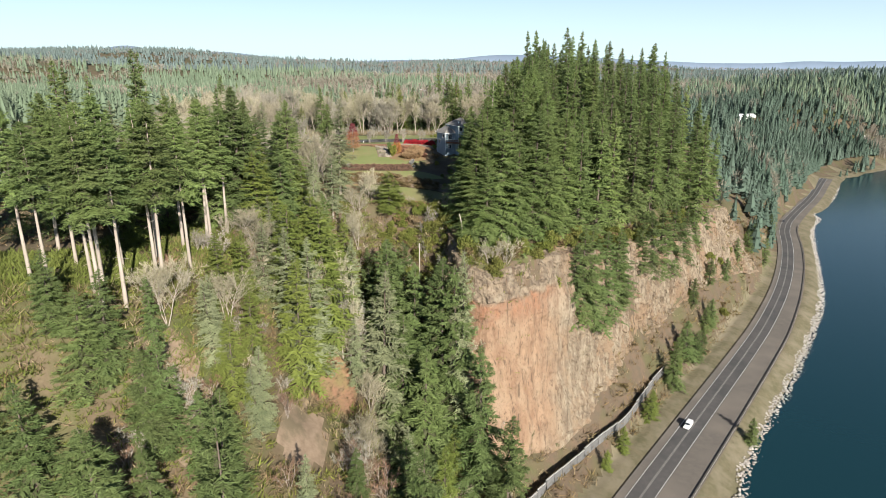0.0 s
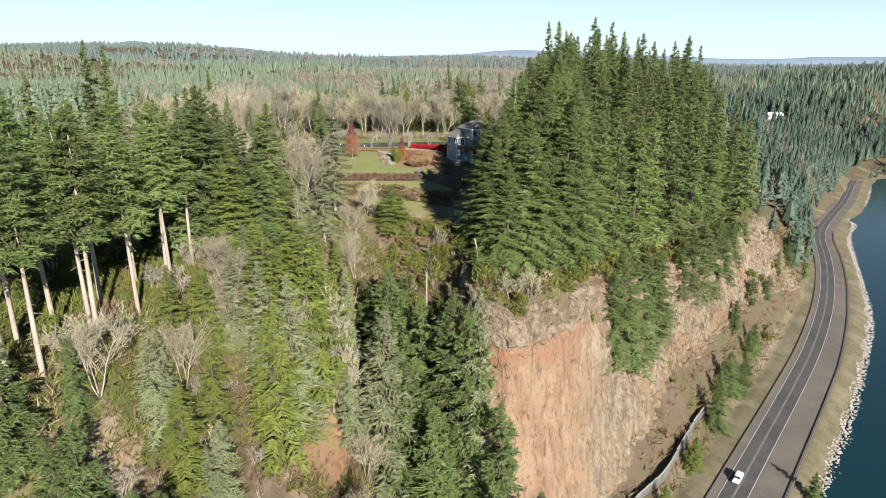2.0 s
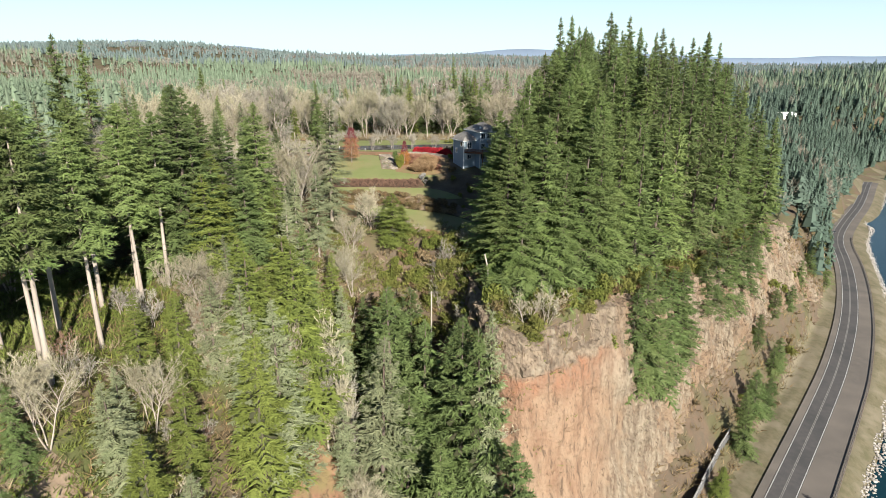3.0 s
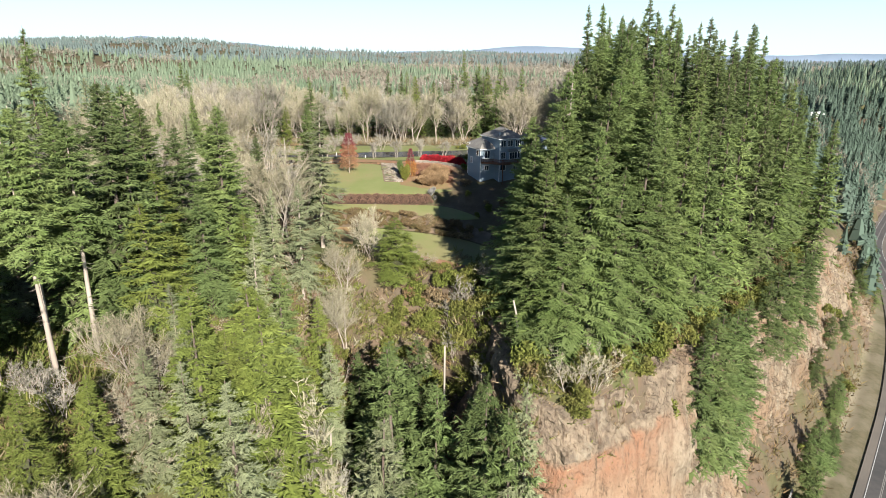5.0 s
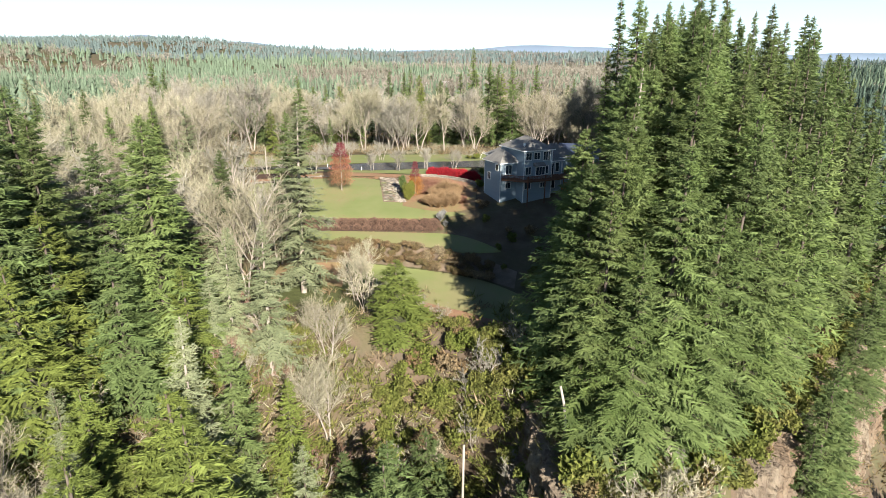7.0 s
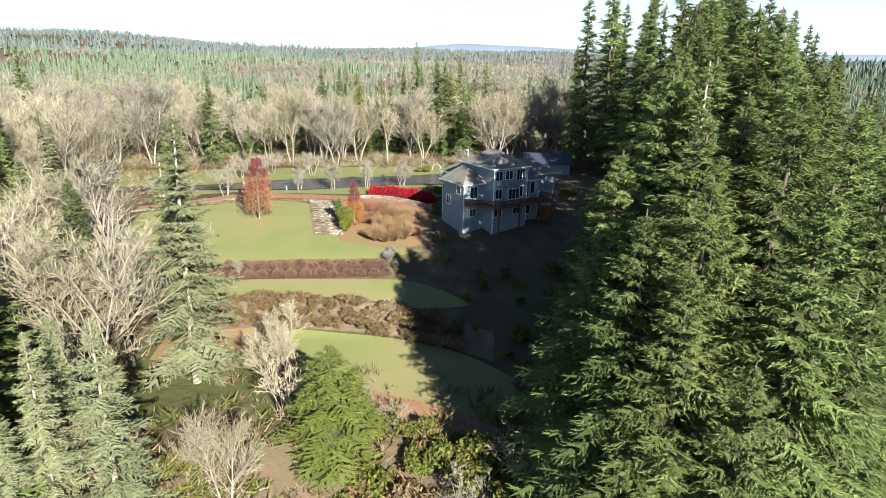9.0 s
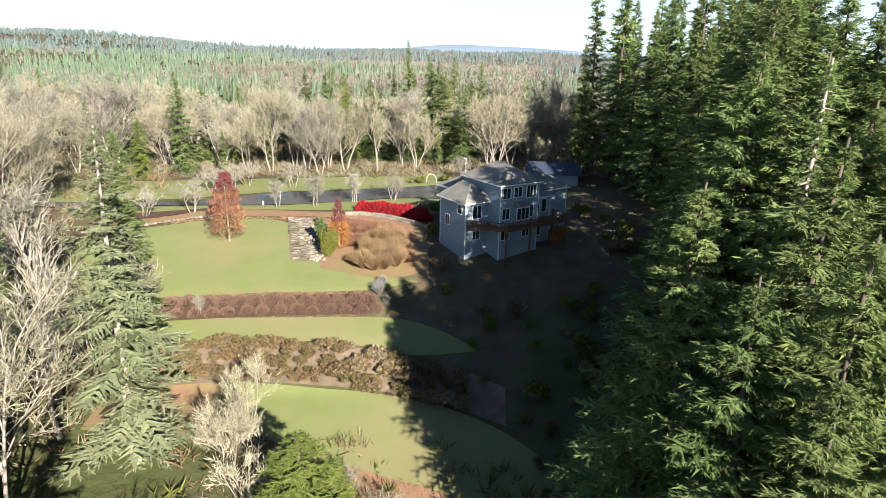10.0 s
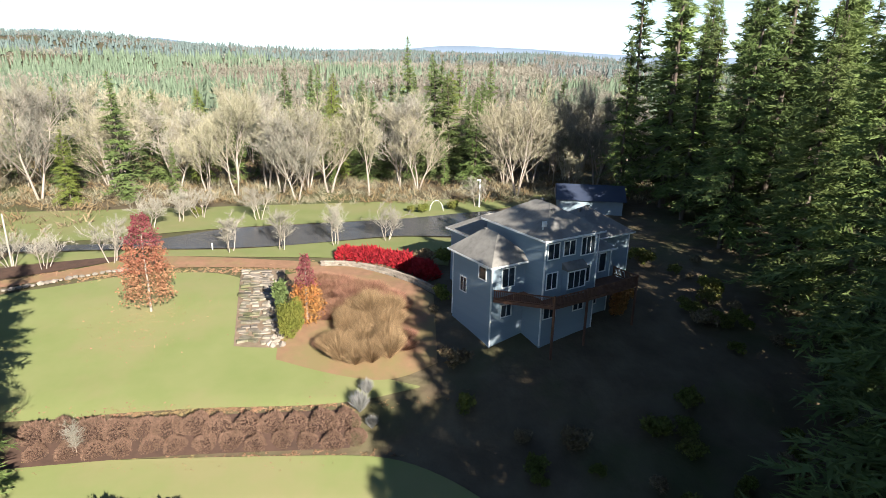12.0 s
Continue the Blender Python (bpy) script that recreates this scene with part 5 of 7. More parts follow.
tagged(new("leaf_path", sheet("leaf_path", [(-64, 263.5), (-53, 268.2), (-46, 271.2), (-33, 271.5), (-22, 270.6), (-15, 266)], [(-64, 266), (-53, 270.5), (-46, 275.5), (-38, 275.5), (-28, 274), (-13, 271.5)], M_LEAFLITTER, 0.16, 50, 6)), "garden path covered in reddish fallen leaves", "path", kind="structure")
tagged(new("leaf_bed", sheet("leaf_bed", [(-22, 248.5), (-16, 245.5), (-10, 243.5), (-5, 246)], [(-24, 268.5), (-19, 270.8), (-15, 270.4), (-11, 267.4), (-7, 263), (-4.6, 259)], M_LEAFLITTER, 0.18, 30, 14)), "shrub bed covered with reddish leaves", "garden bed", kind="structure")
tagged(new("mulch_bed", sheet("mulch_bed", [(-43, 235.4), (-30, 236.4), (-13.5, 236.4)], [(-43, 239.4), (-30, 240.4), (-13.5, 240.4)], M_MULCH, 0.2, 40, 6)), "dark brown mulch bed of the shrub row", "garden bed", kind="structure")
tagged(new("mulch_bed", sheet("mulch_bed", [(-64, 266.5), (-54, 270.6), (-46, 275)], [(-64, 271), (-56, 273.5), (-47, 276)], M_MULCH, 0.2, 24, 5)), "brown mulch bed above the stone edge", "garden bed", kind="structure")
tagged(new("grass_verge", sheet("grass_verge", [(-64, 272), (-46, 275.8), (-33, 275.2), (-20, 274.6), (-8, 272), (-2, 268)], [(-64, 277), (-46, 278.6), (-33, 278.4), (-20, 282), (-8, 284.8), (0, 283)], M_LAWN, 0.15)), "grass strip along the driveway", "lawn", kind="structure")
tagged(new("grass_field", sheet("grass_field", [(-110, 281.5), (-60, 281.5), (-40, 290.5), (-17, 294.6), (-5, 297), (10, 303)], [(-110, 300), (-60, 303), (-40, 306), (-17, 309), (0, 312), (32, 318)], M_LAWN, 0.13, 60, 10)), "rough grass clearing beyond the driveway", "lawn", kind="structure")
tagged(new("driveway", sheet("driveway", [(-120, 276.5), (-64, 277.4), (-48, 279), (-39.4, 278.7), (-28, 279.6), (-18, 282.4), (-9, 285.3), (0, 283.6), (12, 284)], [(-120, 280.5), (-64, 281.3), (-49, 281), (-39.2, 289.7), (-28.4, 291.7), (-17, 294), (-7, 296.1), (8.4, 302.4), (18, 300)], M_DRIVE, 0.22, 60, 8)), "dark wet-looking asphalt driveway with blue sheen", "driveway", kind="structure")


def shrub(name, label, category, meshes, x, y, s, group="", tall=1.0, lift=-0.1):
    t = thing(name, label, category, pose(x, y, gz(x, y) + lift, 0, 0, rng.uniform(0, 360)) @ Matrix.Diagonal((s, s, s * tall, 1)), group)
    part("foliage", rng.choice(meshes), t)
    return t


M_HEATHER = material("brown_heather", (0.185, 0.112, 0.078), second=(0.145, 0.088, 0.060), scale=0.6, island=0.25, coords="World")
M_OLIVE = material("olive_shrub", (0.120, 0.100, 0.040), second=(0.152, 0.096, 0.048), scale=0.4, island=0.45, coords="World")
M_RUSSET = material("russet_twigs", (0.264, 0.128, 0.088), second=(0.216, 0.120, 0.072), scale=0.4, island=0.35, coords="World")
M_STRAW = material("straw_twigs", (0.288, 0.192, 0.104), second=(0.240, 0.152, 0.080), scale=0.4, island=0.35, coords="World")
M_SILVER = material("silver_shrub", (0.264, 0.256, 0.240), second=(0.200, 0.192, 0.176), scale=0.6, island=0.3, coords="World")


def mound_mesh(name, seed, n, rad, high, size, mat):
    """A close rounded mound of short upright shoots."""
    r = np.random.RandomState(seed)
    a, e = r.uniform(0, 6.283, n), np.arcsin(r.uniform(0.0, 1.0, n))
    d = np.stack([np.cos(a) * np.cos(e), np.sin(a) * np.cos(e), np.sin(e)], 1)
    lump = 1 + 0.12 * np.sin(3 * a + seed) * np.cos(e) + r.uniform(-0.12, 0.06, n)
    p = d * (rad, rad, high) * lump[:, None]
    u = d * 0.8 + r.normal(size=(n, 3)) * 0.45 + (0, 0, 0.3)
    q = np.cross(u, r.normal(size=(n, 3)))
    q /= np.linalg.norm(q, axis=1)[:, None]
    s = size * r.uniform(0.6, 1.3, (n, 1))
    return tri_mesh(name, np.stack([p - q * s * 0.4, p + q * s * 0.4, p + u * s], 1), n, mat)


redbush = [mound_mesh("foliage", 220 + i, 1200, 1.15, 1.7, 0.26, M_REDLEAF) for i in range(2)]
heather = [mound_mesh("foliage", 200 + i, 2600, 1.12, 1.15, 0.11, M_HEATHER) for i in range(3)]
olive = [leafy_mesh("foliage", 210 + i, 1000, 1.2, 1.2, 0.95, 0.17, M_OLIVE, 12, 0.2) for i in range(3)]



def twiggy_mesh(name, seed, n, rad, high, width, mat):
    """A fountain of fine upright leafless shoots from one root."""
    r = np.random.RandomState(seed)
    a, s = r.uniform(0, 6.283, n), r.uniform(0, 1, n) ** 0.6
    top = np.stack([np.cos(a) * s * rad, np.sin(a) * s * rad, high * (1 - 0.30 * s ** 2) * r.uniform(0.7, 1.05, n)], 1)
    f = r.uniform(0.0, 0.65, n)[:, None]
    p = top * f * (0.8, 0.8, 1)
    q = r.normal(size=(n, 3))
    q /= np.linalg.norm(q, axis=1)[:, None]
    return tri_mesh(name, np.stack([p - q * width, p + q * width, top], 1), n, mat)


russet = [twiggy_mesh("foliage", 230 + i, 2600, 1.9, 2.0, 0.024, M_RUSSET) for i in range(2)]
straw = [twiggy_mesh("foliage", 240 + i, 2600, 1.6, 2.6, 0.022, M_STRAW) for i in range(2)]
silver = [twiggy_mesh("foliage", 250, 700, 1.1, 2.4, 0.03, M_SILVER)]
greens = [leafy_mesh("foliage", 260 + i, 1000, 1.6, 1.6, 1.3, 0.25, M_GREENLEAF, 14, 0.15) for i in range(3)]
browns = [leafy_mesh("foliage", 270 + i, 900, 1.6, 1.6, 1.1, 0.24, M_BROWNLEAF, 12, 0.3) for i in range(3)]

for i in range(13):
    x = -41.5 + i * 2.3
    for row, s in ((239.3, 1.0), (237.5, 0.8)):
        shrub("heather_shrub", "rounded brown heather shrub in a mulch bed", "shrub", heather, x + rng.uniform(-0.25, 0.25) + (1.1 if s < 1 else 0), row - 0.02 * abs(x + 25) + rng.uniform(-0.25, 0.25), s * rng.uniform(1.0, 1.25), "heather row")
for i in range(75):
    x = -39 + (i % 25) * 1.5 + rng.uniform(-0.6, 0.6)
    y = 228.8 - (i // 25) * 2.1 - max(0, x + 20) * 0.30 + rng.uniform(-0.7, 0.7)
    shrub("hedge_shrub", "brown and olive shrub in the lower garden row", "shrub", rng.choice((olive, browns, olive)), x, y, rng.uniform(0.85, 1.25), "lower shrub row")
for x, y in resample([(-16.4, 274), (-14.1, 273.6), (-12, 272.8), (-10, 271.6), (-8, 269.8), (-6.2, 267.4), (-4.6, 264.6)], 1.25):
    shrub("red_bush", "bright crimson burning bush in the garden hedge", "shrub", redbush, x, y, rng.uniform(0.95, 1.2), "red hedge")
r6 = random.Random(66)
for k in range(9):
    for m in range(7):
        x, y = -20.5 + 1.75 * m + r6.uniform(-0.6, 0.6), 247.5 + 2.1 * k + r6.uniform(-0.6, 0.6)
        if x < -20.5 + (y - 247) * 0.05 or y > 268 - 0.75 * (x + 21) or y < 246 - 0.2 * (x + 12) or (x < -16.5 and y < 254) or (abs(x + 19.6) < 1.6 and abs(y - 256) < 2):
            continue
        if y > 256 + 0.3 * (x + 14):
            shrub("russet_shrub", "leafless russet-twigged shrub in the leaf-covered bed", "shrub", russet, x, y, r6.uniform(0.9, 1.35), "russet shrubs", r6.uniform(0.7, 1.1))
        else:
            shrub("straw_shrub", "straw-coloured upright leafless shrub in the garden bed", "shrub", straw, x, y, r6.uniform(0.95, 1.45), "straw shrubs", r6.uniform(0.75, 1.15))
for _ in range(34):
    x, y = r6.uniform(-20, -8), r6.uniform(246.5, 264)
    if y > 264.5 - 0.9 * (x + 20) * 0.7 or y < 247 + 0.25 * (-9 - x) * (x < -16) or (x < -17.5 and y < 256):
        continue
    if r6.random() < 0.6:
        shrub("russet_shrub", "leafless russet-twigged shrub in the leaf-covered bed", "shrub", russet, x, y, r6.uniform(0.6, 1.0), "russet shrubs", r6.uniform(0.6, 1.0))
    else:
        shrub("straw_shrub", "straw-coloured upright leafless shrub in the garden bed", "shrub", straw, x, y, r6.uniform(0.6, 1.0), "straw shrubs", r6.uniform(0.7, 1.1))
for x, y, s in ((-12.8, 240.2, 1.1), (-12.2, 242.4, 0.8), (-11.6, 238.5, 0.7)):
    shrub("silver_shrub", "silvery bare shrub at the lawn edge", "shrub", silver, x, y, s, "silver shrubs")
for x, y, s in ((-3.8, 300.5, 1.0), (2.2, 303, 1.0), (-6, 301.5, 0.7), (-45, 299, 0.9)):
    shrub("yellow_green_shrub", "yellow-green evergreen shrub beside the driveway", "shrub", greens, x, y, s, "driveway shrubs")

for x, y, s in ((17.5, 254.6, 1.2), (18.6, 256.2, 1.0), (16.4, 253.4, 0.8)):
    shrub("orange_shrub", "orange-leaved shrub at the end of the deck", "shrub", [leafy_mesh("foliage", 265, 700, 1.3, 1.3, 1.4, 0.26, M_ORANGELEAF, 12, 0.2)], x, y, s, "orange shrubs")
r5 = random.Random(55)
for _ in range(150):
    x, y = r5.uniform(-6, 36), r5.uniform(204, 272)
    if x < 2 - (y - 204) * 0.16 or (-2 < x < 24 and 240 < y < 275):
        continue
    shrub("shade_shrub", "dark green understorey shrub below the firs", "shrub", r5.choice((greens, greens, browns)), x, y, r5.uniform(0.5, 1.3), "understorey shrubs")


def leaf_tree(name, label, x, y, H, crown_parts, trunk_mat=None):
    t = thing(name, label, "tree", pose(x, y, gz(x, y) - 0.1, 0, 0, rng.uniform(0, 360)))
    part("trunk", mesh_from("trunk", *tube([(0, 0, 0), (0.05, 0, H * 0.3), (0, 0.05, H * 0.6), (0, 0, H * 0.95)], [0.16, 0.13, 0.08, 0.02], 7), trunk_mat or M_BARK_PALE, True), t)
    for nm, me, z in crown_parts:
        o = part(nm, me, t)
        o.matrix_basis = pose(0, 0, z)


M_RUSTLEAF = material("rust_leaves", (0.32, 0.155, 0.090), second=(0.33, 0.120, 0.075), scale=0.5, island=0.35, translucent=0.3, coords="World")
M_TANLEAF = material("tan_leaves", (0.31, 0.185, 0.100), second=(0.33, 0.160, 0.090), scale=0.5, island=0.35, translucent=0.3, coords="World")


def cone_leaf_mesh(name, seed, n, r0, r1, high, size, mat):
    """Leaves round a tapering crown, in uneven tiers, from radius r0 below to r1 above."""
    r = np.random.RandomState(seed)
    f, a = r.uniform(0, 1, n), r.uniform(0, 6.283, n)
    tier = 1 + 0.16 * np.sin(f * high * 4.5 + 2 * np.sin(a + seed)) + 0.12 * np.sin(3 * a + 5 * f + seed)
    rad = (r0 + (r1 - r0) * f) * tier * r.uniform(0.2, 1.0, n) ** 0.5
    p = np.stack([np.cos(a) * rad, np.sin(a) * rad, f * high + r.uniform(-0.2, 0.2, n)], 1)
    u = r.normal(size=(n, 3))
    u /= np.linalg.norm(u, axis=1)[:, None]
    q = np.cross(u, r.normal(size=(n, 3)))
    q /= np.linalg.norm(q, axis=1)[:, None]
    s = size * r.uniform(0.6, 1.4, (n, 1))
    return tri_mesh(name, np.stack([p - q * s * 0.5, p + q * s * 0.5, p + u * s], 1), n, mat)


leaf_tree("maple_tree", "autumn maple with tan lower and maroon upper leaves on the lawn", -38.4, 259, 12.0, (
    ("lower_crown", cone_leaf_mesh("lower_crown", 301, 2400, 2.9, 2.7, 3.8, 0.22, M_TANLEAF), 2.0), ("middle_crown", cone_leaf_mesh("middle_crown", 302, 1900, 2.7, 2.1, 3.2, 0.22, M_RUSTLEAF), 5.6), ("upper_crown", cone_leaf_mesh("upper_crown", 303, 1400, 2.1, 0.7, 3.4, 0.22, M_MAROONLEAF), 8.7)))
leaf_tree("maple_tree", "orange autumn tree with a maroon top in the shrub bed", -19.6, 256, 8.4, (
    ("lower_crown", cone_leaf_mesh("lower_crown", 311, 2600, 2.1, 1.5, 4.4, 0.2, M_ORANGELEAF), 0.5), ("upper_crown", cone_leaf_mesh("upper_crown", 312, 1000, 1.4, 0.4, 3.6, 0.2, M_MAROONLEAF), 4.7)))
gc = thing("golden_conifer", "dense golden-green dwarf conifer beside the stone steps", "tree", pose(-21.0, 252.6, gz(-21, 252.6) - 0.1))
part("crown", leafy_mesh("crown", 321, 6000, 2.0, 2.0, 2.7, 0.2, M_CONELEAF, 30, 0.6), gc)
dc = thing("dark_conifer", "small dark conifer behind the golden one", "tree", pose(-22.8, 257.5, gz(-22.8, 257.5) - 0.1))
part("crown", leafy_mesh("crown", 322, 1500, 1.0, 1.0, 2.6, 0.4, M_NEEDLE_DARK, 18, 0.4), dc)
plant("orchard", -37.4, 237.2, 3.2)


def stone_steps():
    """Broad garden stairs of stacked stone slabs, with boulders beside them."""
    st = thing("stone_steps", "weathered stone slab steps climbing between the lawns", "steps")
    slabs = [box(-0.5, -0.5, -0.5, 0.5, 0.5, 0.5, bevel=0.04) for _ in range(1)]
    me = bpy.data.meshes.new("slab")
    slabs[0].to_mesh(me)
    slabs[0].free()
    me.materials.append(M_SLAB)
    n = 24
    for i in range(n):
        f = i / (n - 1)
        x, y = -25.0 - 3.4 * f, 252 + 17.8 * f
        z = gz(x, y)
        for k in range(3):
            o = part("slab", me, st)
            w = rng.uniform(0.7, 1.6)
            o.matrix_basis = pose(x - 1.1 + k * 1.25 + rng.uniform(-0.3, 0.3), y + rng.uniform(-0.25, 0.25), z + rng.uniform(0.05, 0.25), rng.uniform(-4, 4), rng.uniform(-4, 4), rng.uniform(-25, 25)) @ Matrix.Diagonal((w, rng.uniform(0.45, 0.85), 0.42, 1))
    for k in range(60):
        f = rng.random()
        x, y = -25.0 - 3.4 * f + rng.uniform(1.5, 3.4), 251 + 18.5 * f
        s = rng.uniform(0.5, 1.2)
        t = thing("boulder", "rounded pale garden boulder beside the steps", "boulder", pose(x, y, gz(x, y) + 0.15 * s, 0, 0, rng.uniform(0, 360)) @ Matrix.Diagonal((s, s * 0.8, s, 1)), "boulders by the steps", data=STONES[k % 4])


def stone_edge():
    """Low dry-stone edging along the garden path."""
    e = thing("stone_edging", "low pale dry-stone edging along the leafy path", "stone wall")
    line = resample([(-64, 262.6), (-58, 264.4), (-53, 267.4), (-46.3, 270.6), (-44, 270.4)], 0.75)
    for k, (x, y) in enumerate(line):
        o = part("stone", STONES[k % 4], e)
        s = rng.uniform(0.55, 0.95)
        o.matrix_basis = pose(x, y + rng.uniform(-0.2, 0.2), gz(x, y) + 0.3, 0, 0, rng.uniform(0, 360)) @ Matrix.Diagonal((s * 1.3, s, s * 0.8, 1))


def block_wall():
    """Curved retaining wall of split-face blocks below the red hedge."""
    w = thing("retaining_wall", "curved retaining wall of pale split-face garden blocks", "retaining wall")
    bm = box(-0.235, -0.18, -0.10, 0.235, 0.18, 0.10, bevel=0.025)
    me = bpy.data.meshes.new("block")
    bm.to_mesh(me)
    bm.free()
    me.materials.append(M_STONE)
    line = resample([(-19.5, 271.3), (-15.5, 271), (-11, 268), (-7, 263.6), (-3.9, 259)], 0.5)
    t = np.gradient(line, axis=0)
    base = min(gz(x, y) for x, y in line)
    for row in range(5):
        for k, ((x, y), (dx, dy)) in enumerate(zip(line, t)):
            if (k * 7 + row * 3) % 41 == 0:
                continue
            o = part("block", me, w)
            sh = 0.25 if row % 2 else 0.0
            o.matrix_basis = pose(x + dx * sh, y + dy * sh, max(base, gz(x, y)) - 0.1 + row * 0.215, 0, 0, math.degrees(math.atan2(dy, dx)) + rng.uniform(-2, 2))


M_SLAB = material("step_stone", (0.26, 0.225, 0.175), second=(0.16, 0.14, 0.11), third=(0.10, 0.10, 0.05), scale=0.9, third_scale=0.35, per_object=0.3, bump=0.1, coords="World")
STONES = [stone_mesh("stone", 400 + i, M_STONE, 0.75) for i in range(4)]
tagged(new("stone_bed", sheet("stone_bed", [(-27.0, 251.2), (-24.5, 250.8), (-21.8, 250.6)], [(-30.4, 270.2), (-28, 270.4), (-24.4, 270.2)], M_SOIL, 0.19, 14, 24)), "brown rubble bed under the garden steps", "rubble", kind="structure")
stone_steps()
stone_edge()
block_wall()

# ---------------------------------------------------------------- house
HX, HY, HZ, HA = 0.64, 247.9, 97.5, 28.0
house = thing("house", "two-storey blue-grey lap-sided house with white trim and hipped shingle roofs", "house", pose(HX, HY, HZ, 0, 0, HA))


def wall_block(name, u0, v0, u1, v1, z0, z1):
    return part(name, box(u0, v0, z0, u1, v1, z1), house, "blue-grey lap siding", M_SIDING)


def lap_boards(name, u0, v0, u1, v1, z0, z1, sides):
    """Overlapping boards on the named sides of a block, a little proud of the wall."""
    h = 0.24
    rows = int((z1 - z0) / h)
    for side in sides:
        bm = bmesh.new()
        for k in range(rows):
            za, zb = z0 + k * h, z0 + (k + 1) * h
            if side == "front":
                q = [(u0, v0 - 0.035, za), (u1, v0 - 0.035, za), (u1, v0 - 0.008, zb), (u0, v0 - 0.008, zb), (u0, v0 - 0.008, za), (u1, v0 - 0.008, za)]
            elif side == "left":
                q = [(u0 - 0.035, v1, za), (u0 - 0.035, v0, za), (u0 - 0.008, v0, zb), (u0 - 0.008, v1, zb), (u0 - 0.008, v1, za), (u0 - 0.008, v0, za)]
            else:
                q = [(u1 + 0.035, v0, za), (u1 + 0.035, v1, za), (u1 + 0.008, v1, zb), (u1 + 0.008, v0, zb), (u1 + 0.008, v0, za), (u1 + 0.008, v1, za)]
            vs = [bm.verts.new(p) for p in q]
            bm.faces.new(vs[:4])
            bm.faces.new((vs[1], vs[0], vs[4], vs[5]))
        part("siding", bm, house, "overlapping blue-grey boards", M_SIDING)


def hip_roof(u0, v0, u1, v1, z, rise, ridge, over=0.5, thick=0.16):
    """A hipped roof with its fascia; ridge: ((u, v), (u, v))."""
    bm = bmesh.new()
    c = [(u0 - over, v0 - over), (u1 + over, v0 - over), (u1 + over, v1 + over), (u0 - over, v1 + over)]
    e = [bm.verts.new((a, b, z)) for a, b in c]
    lo = [bm.verts.new((a, b, z - thick)) for a, b in c]
    r = [bm.verts.new((a, b, z + rise)) for a, b in ridge]
    if abs(ridge[0][1] - ridge[1][1]) < abs(ridge[0][0] - ridge[1][0]):
        quads = [(e[0], e[1], r[1], r[0]), (e[1], e[2], r[1]), (e[2], e[3], r[0], r[1]), (e[3], e[0], r[0])]
    else:
        quads = [(e[0], e[1], r[0]), (e[1], e[2], r[1], r[0]), (e[2], e[3], r[1]), (e[3], e[0], r[0], r[1])]
    for q in quads:
        bm.faces.new(q)
    bm.faces.new(lo[::-1])
    for i in range(4):
        bm.faces.new((lo[i], lo[(i + 1) % 4], e[(i + 1) % 4], e[i]))
    ob = part("roof", bm, house, "weathered grey-brown shingle hip roof", M_ROOF)
    f = bmesh.new()
    for i in range(4):
        (a, b), (p, q) = c[i], c[(i + 1) % 4]
        if abs(a - p) > abs(b - q):
            s = -0.03 if i == 0 else 0.03
            add_box(f, min(a, p), b + min(0, s), z - thick - 0.03, max(a, p), b + max(0, s), z + 0.02)
        else:
            s = 0.03 if i == 1 else -0.03
            add_box(f, a + min(0, s), min(b, q) - 0.03, z - thick - 0.03, a + max(0, s), max(b, q) + 0.03, z + 0.02)
    part("fascia", f, ob, "white painted fascia board", M_TRIM)
    return ob


def window(side, a, b, z0, z1, at, panes=2, nm="window"):
    """A white-framed window on a wall: side 'front' spans u = a..b at v = at, 'left' spans v = a..b at u = at."""
    def bx(a0, a1, d0, d1, y0, y1):
        return box(a0, at - d1, y0, a1, at - d0, y1) if side == "front" else box(at - d1, a0, y0, at - d0, a1, y1)
    f = bmesh.new()
    fr = 0.11
    w = (b - a) / panes
    cut = [a - fr, a]
    for k in range(1, panes):
        cut += [a + w * k - 0.035, a + w * k + 0.035]
    cut += [b, b + fr]
    rows = (z0 - fr, z0, z1, z1 + fr)
    spot = (lambda c, z: (c, at, z)) if side == "front" else (lambda c, z: (at, c, z))
    grid = [[f.verts.new(spot(c, z)) for c in cut] for z in rows]
    cells = [f.faces.new((grid[k][i], grid[k][i + 1], grid[k + 1][i + 1], grid[k + 1][i])) for k in range(3) for i in range(len(cut) - 1) if k != 1 or i % 2 == 0]
    out = bmesh.ops.extrude_face_region(f, geom=cells)
    for v in out["geom"]:
        if isinstance(v, bmesh.types.BMVert):
            v.co += Vector((0, -0.11, 0)) if side == "front" else Vector((-0.11, 0, 0))
    bmesh.ops.recalc_face_normals(f, faces=f.faces)
    win = part(nm, f, house, "white window frame", M_TRIM)
    for k in range(panes):
        part("pane", bx(a + w * k + 0.035, a + w * (k + 1) - 0.035, 0.03, 0.055, z0, z1), win, "dark reflecting glass pane", M_GLASS)
    return win


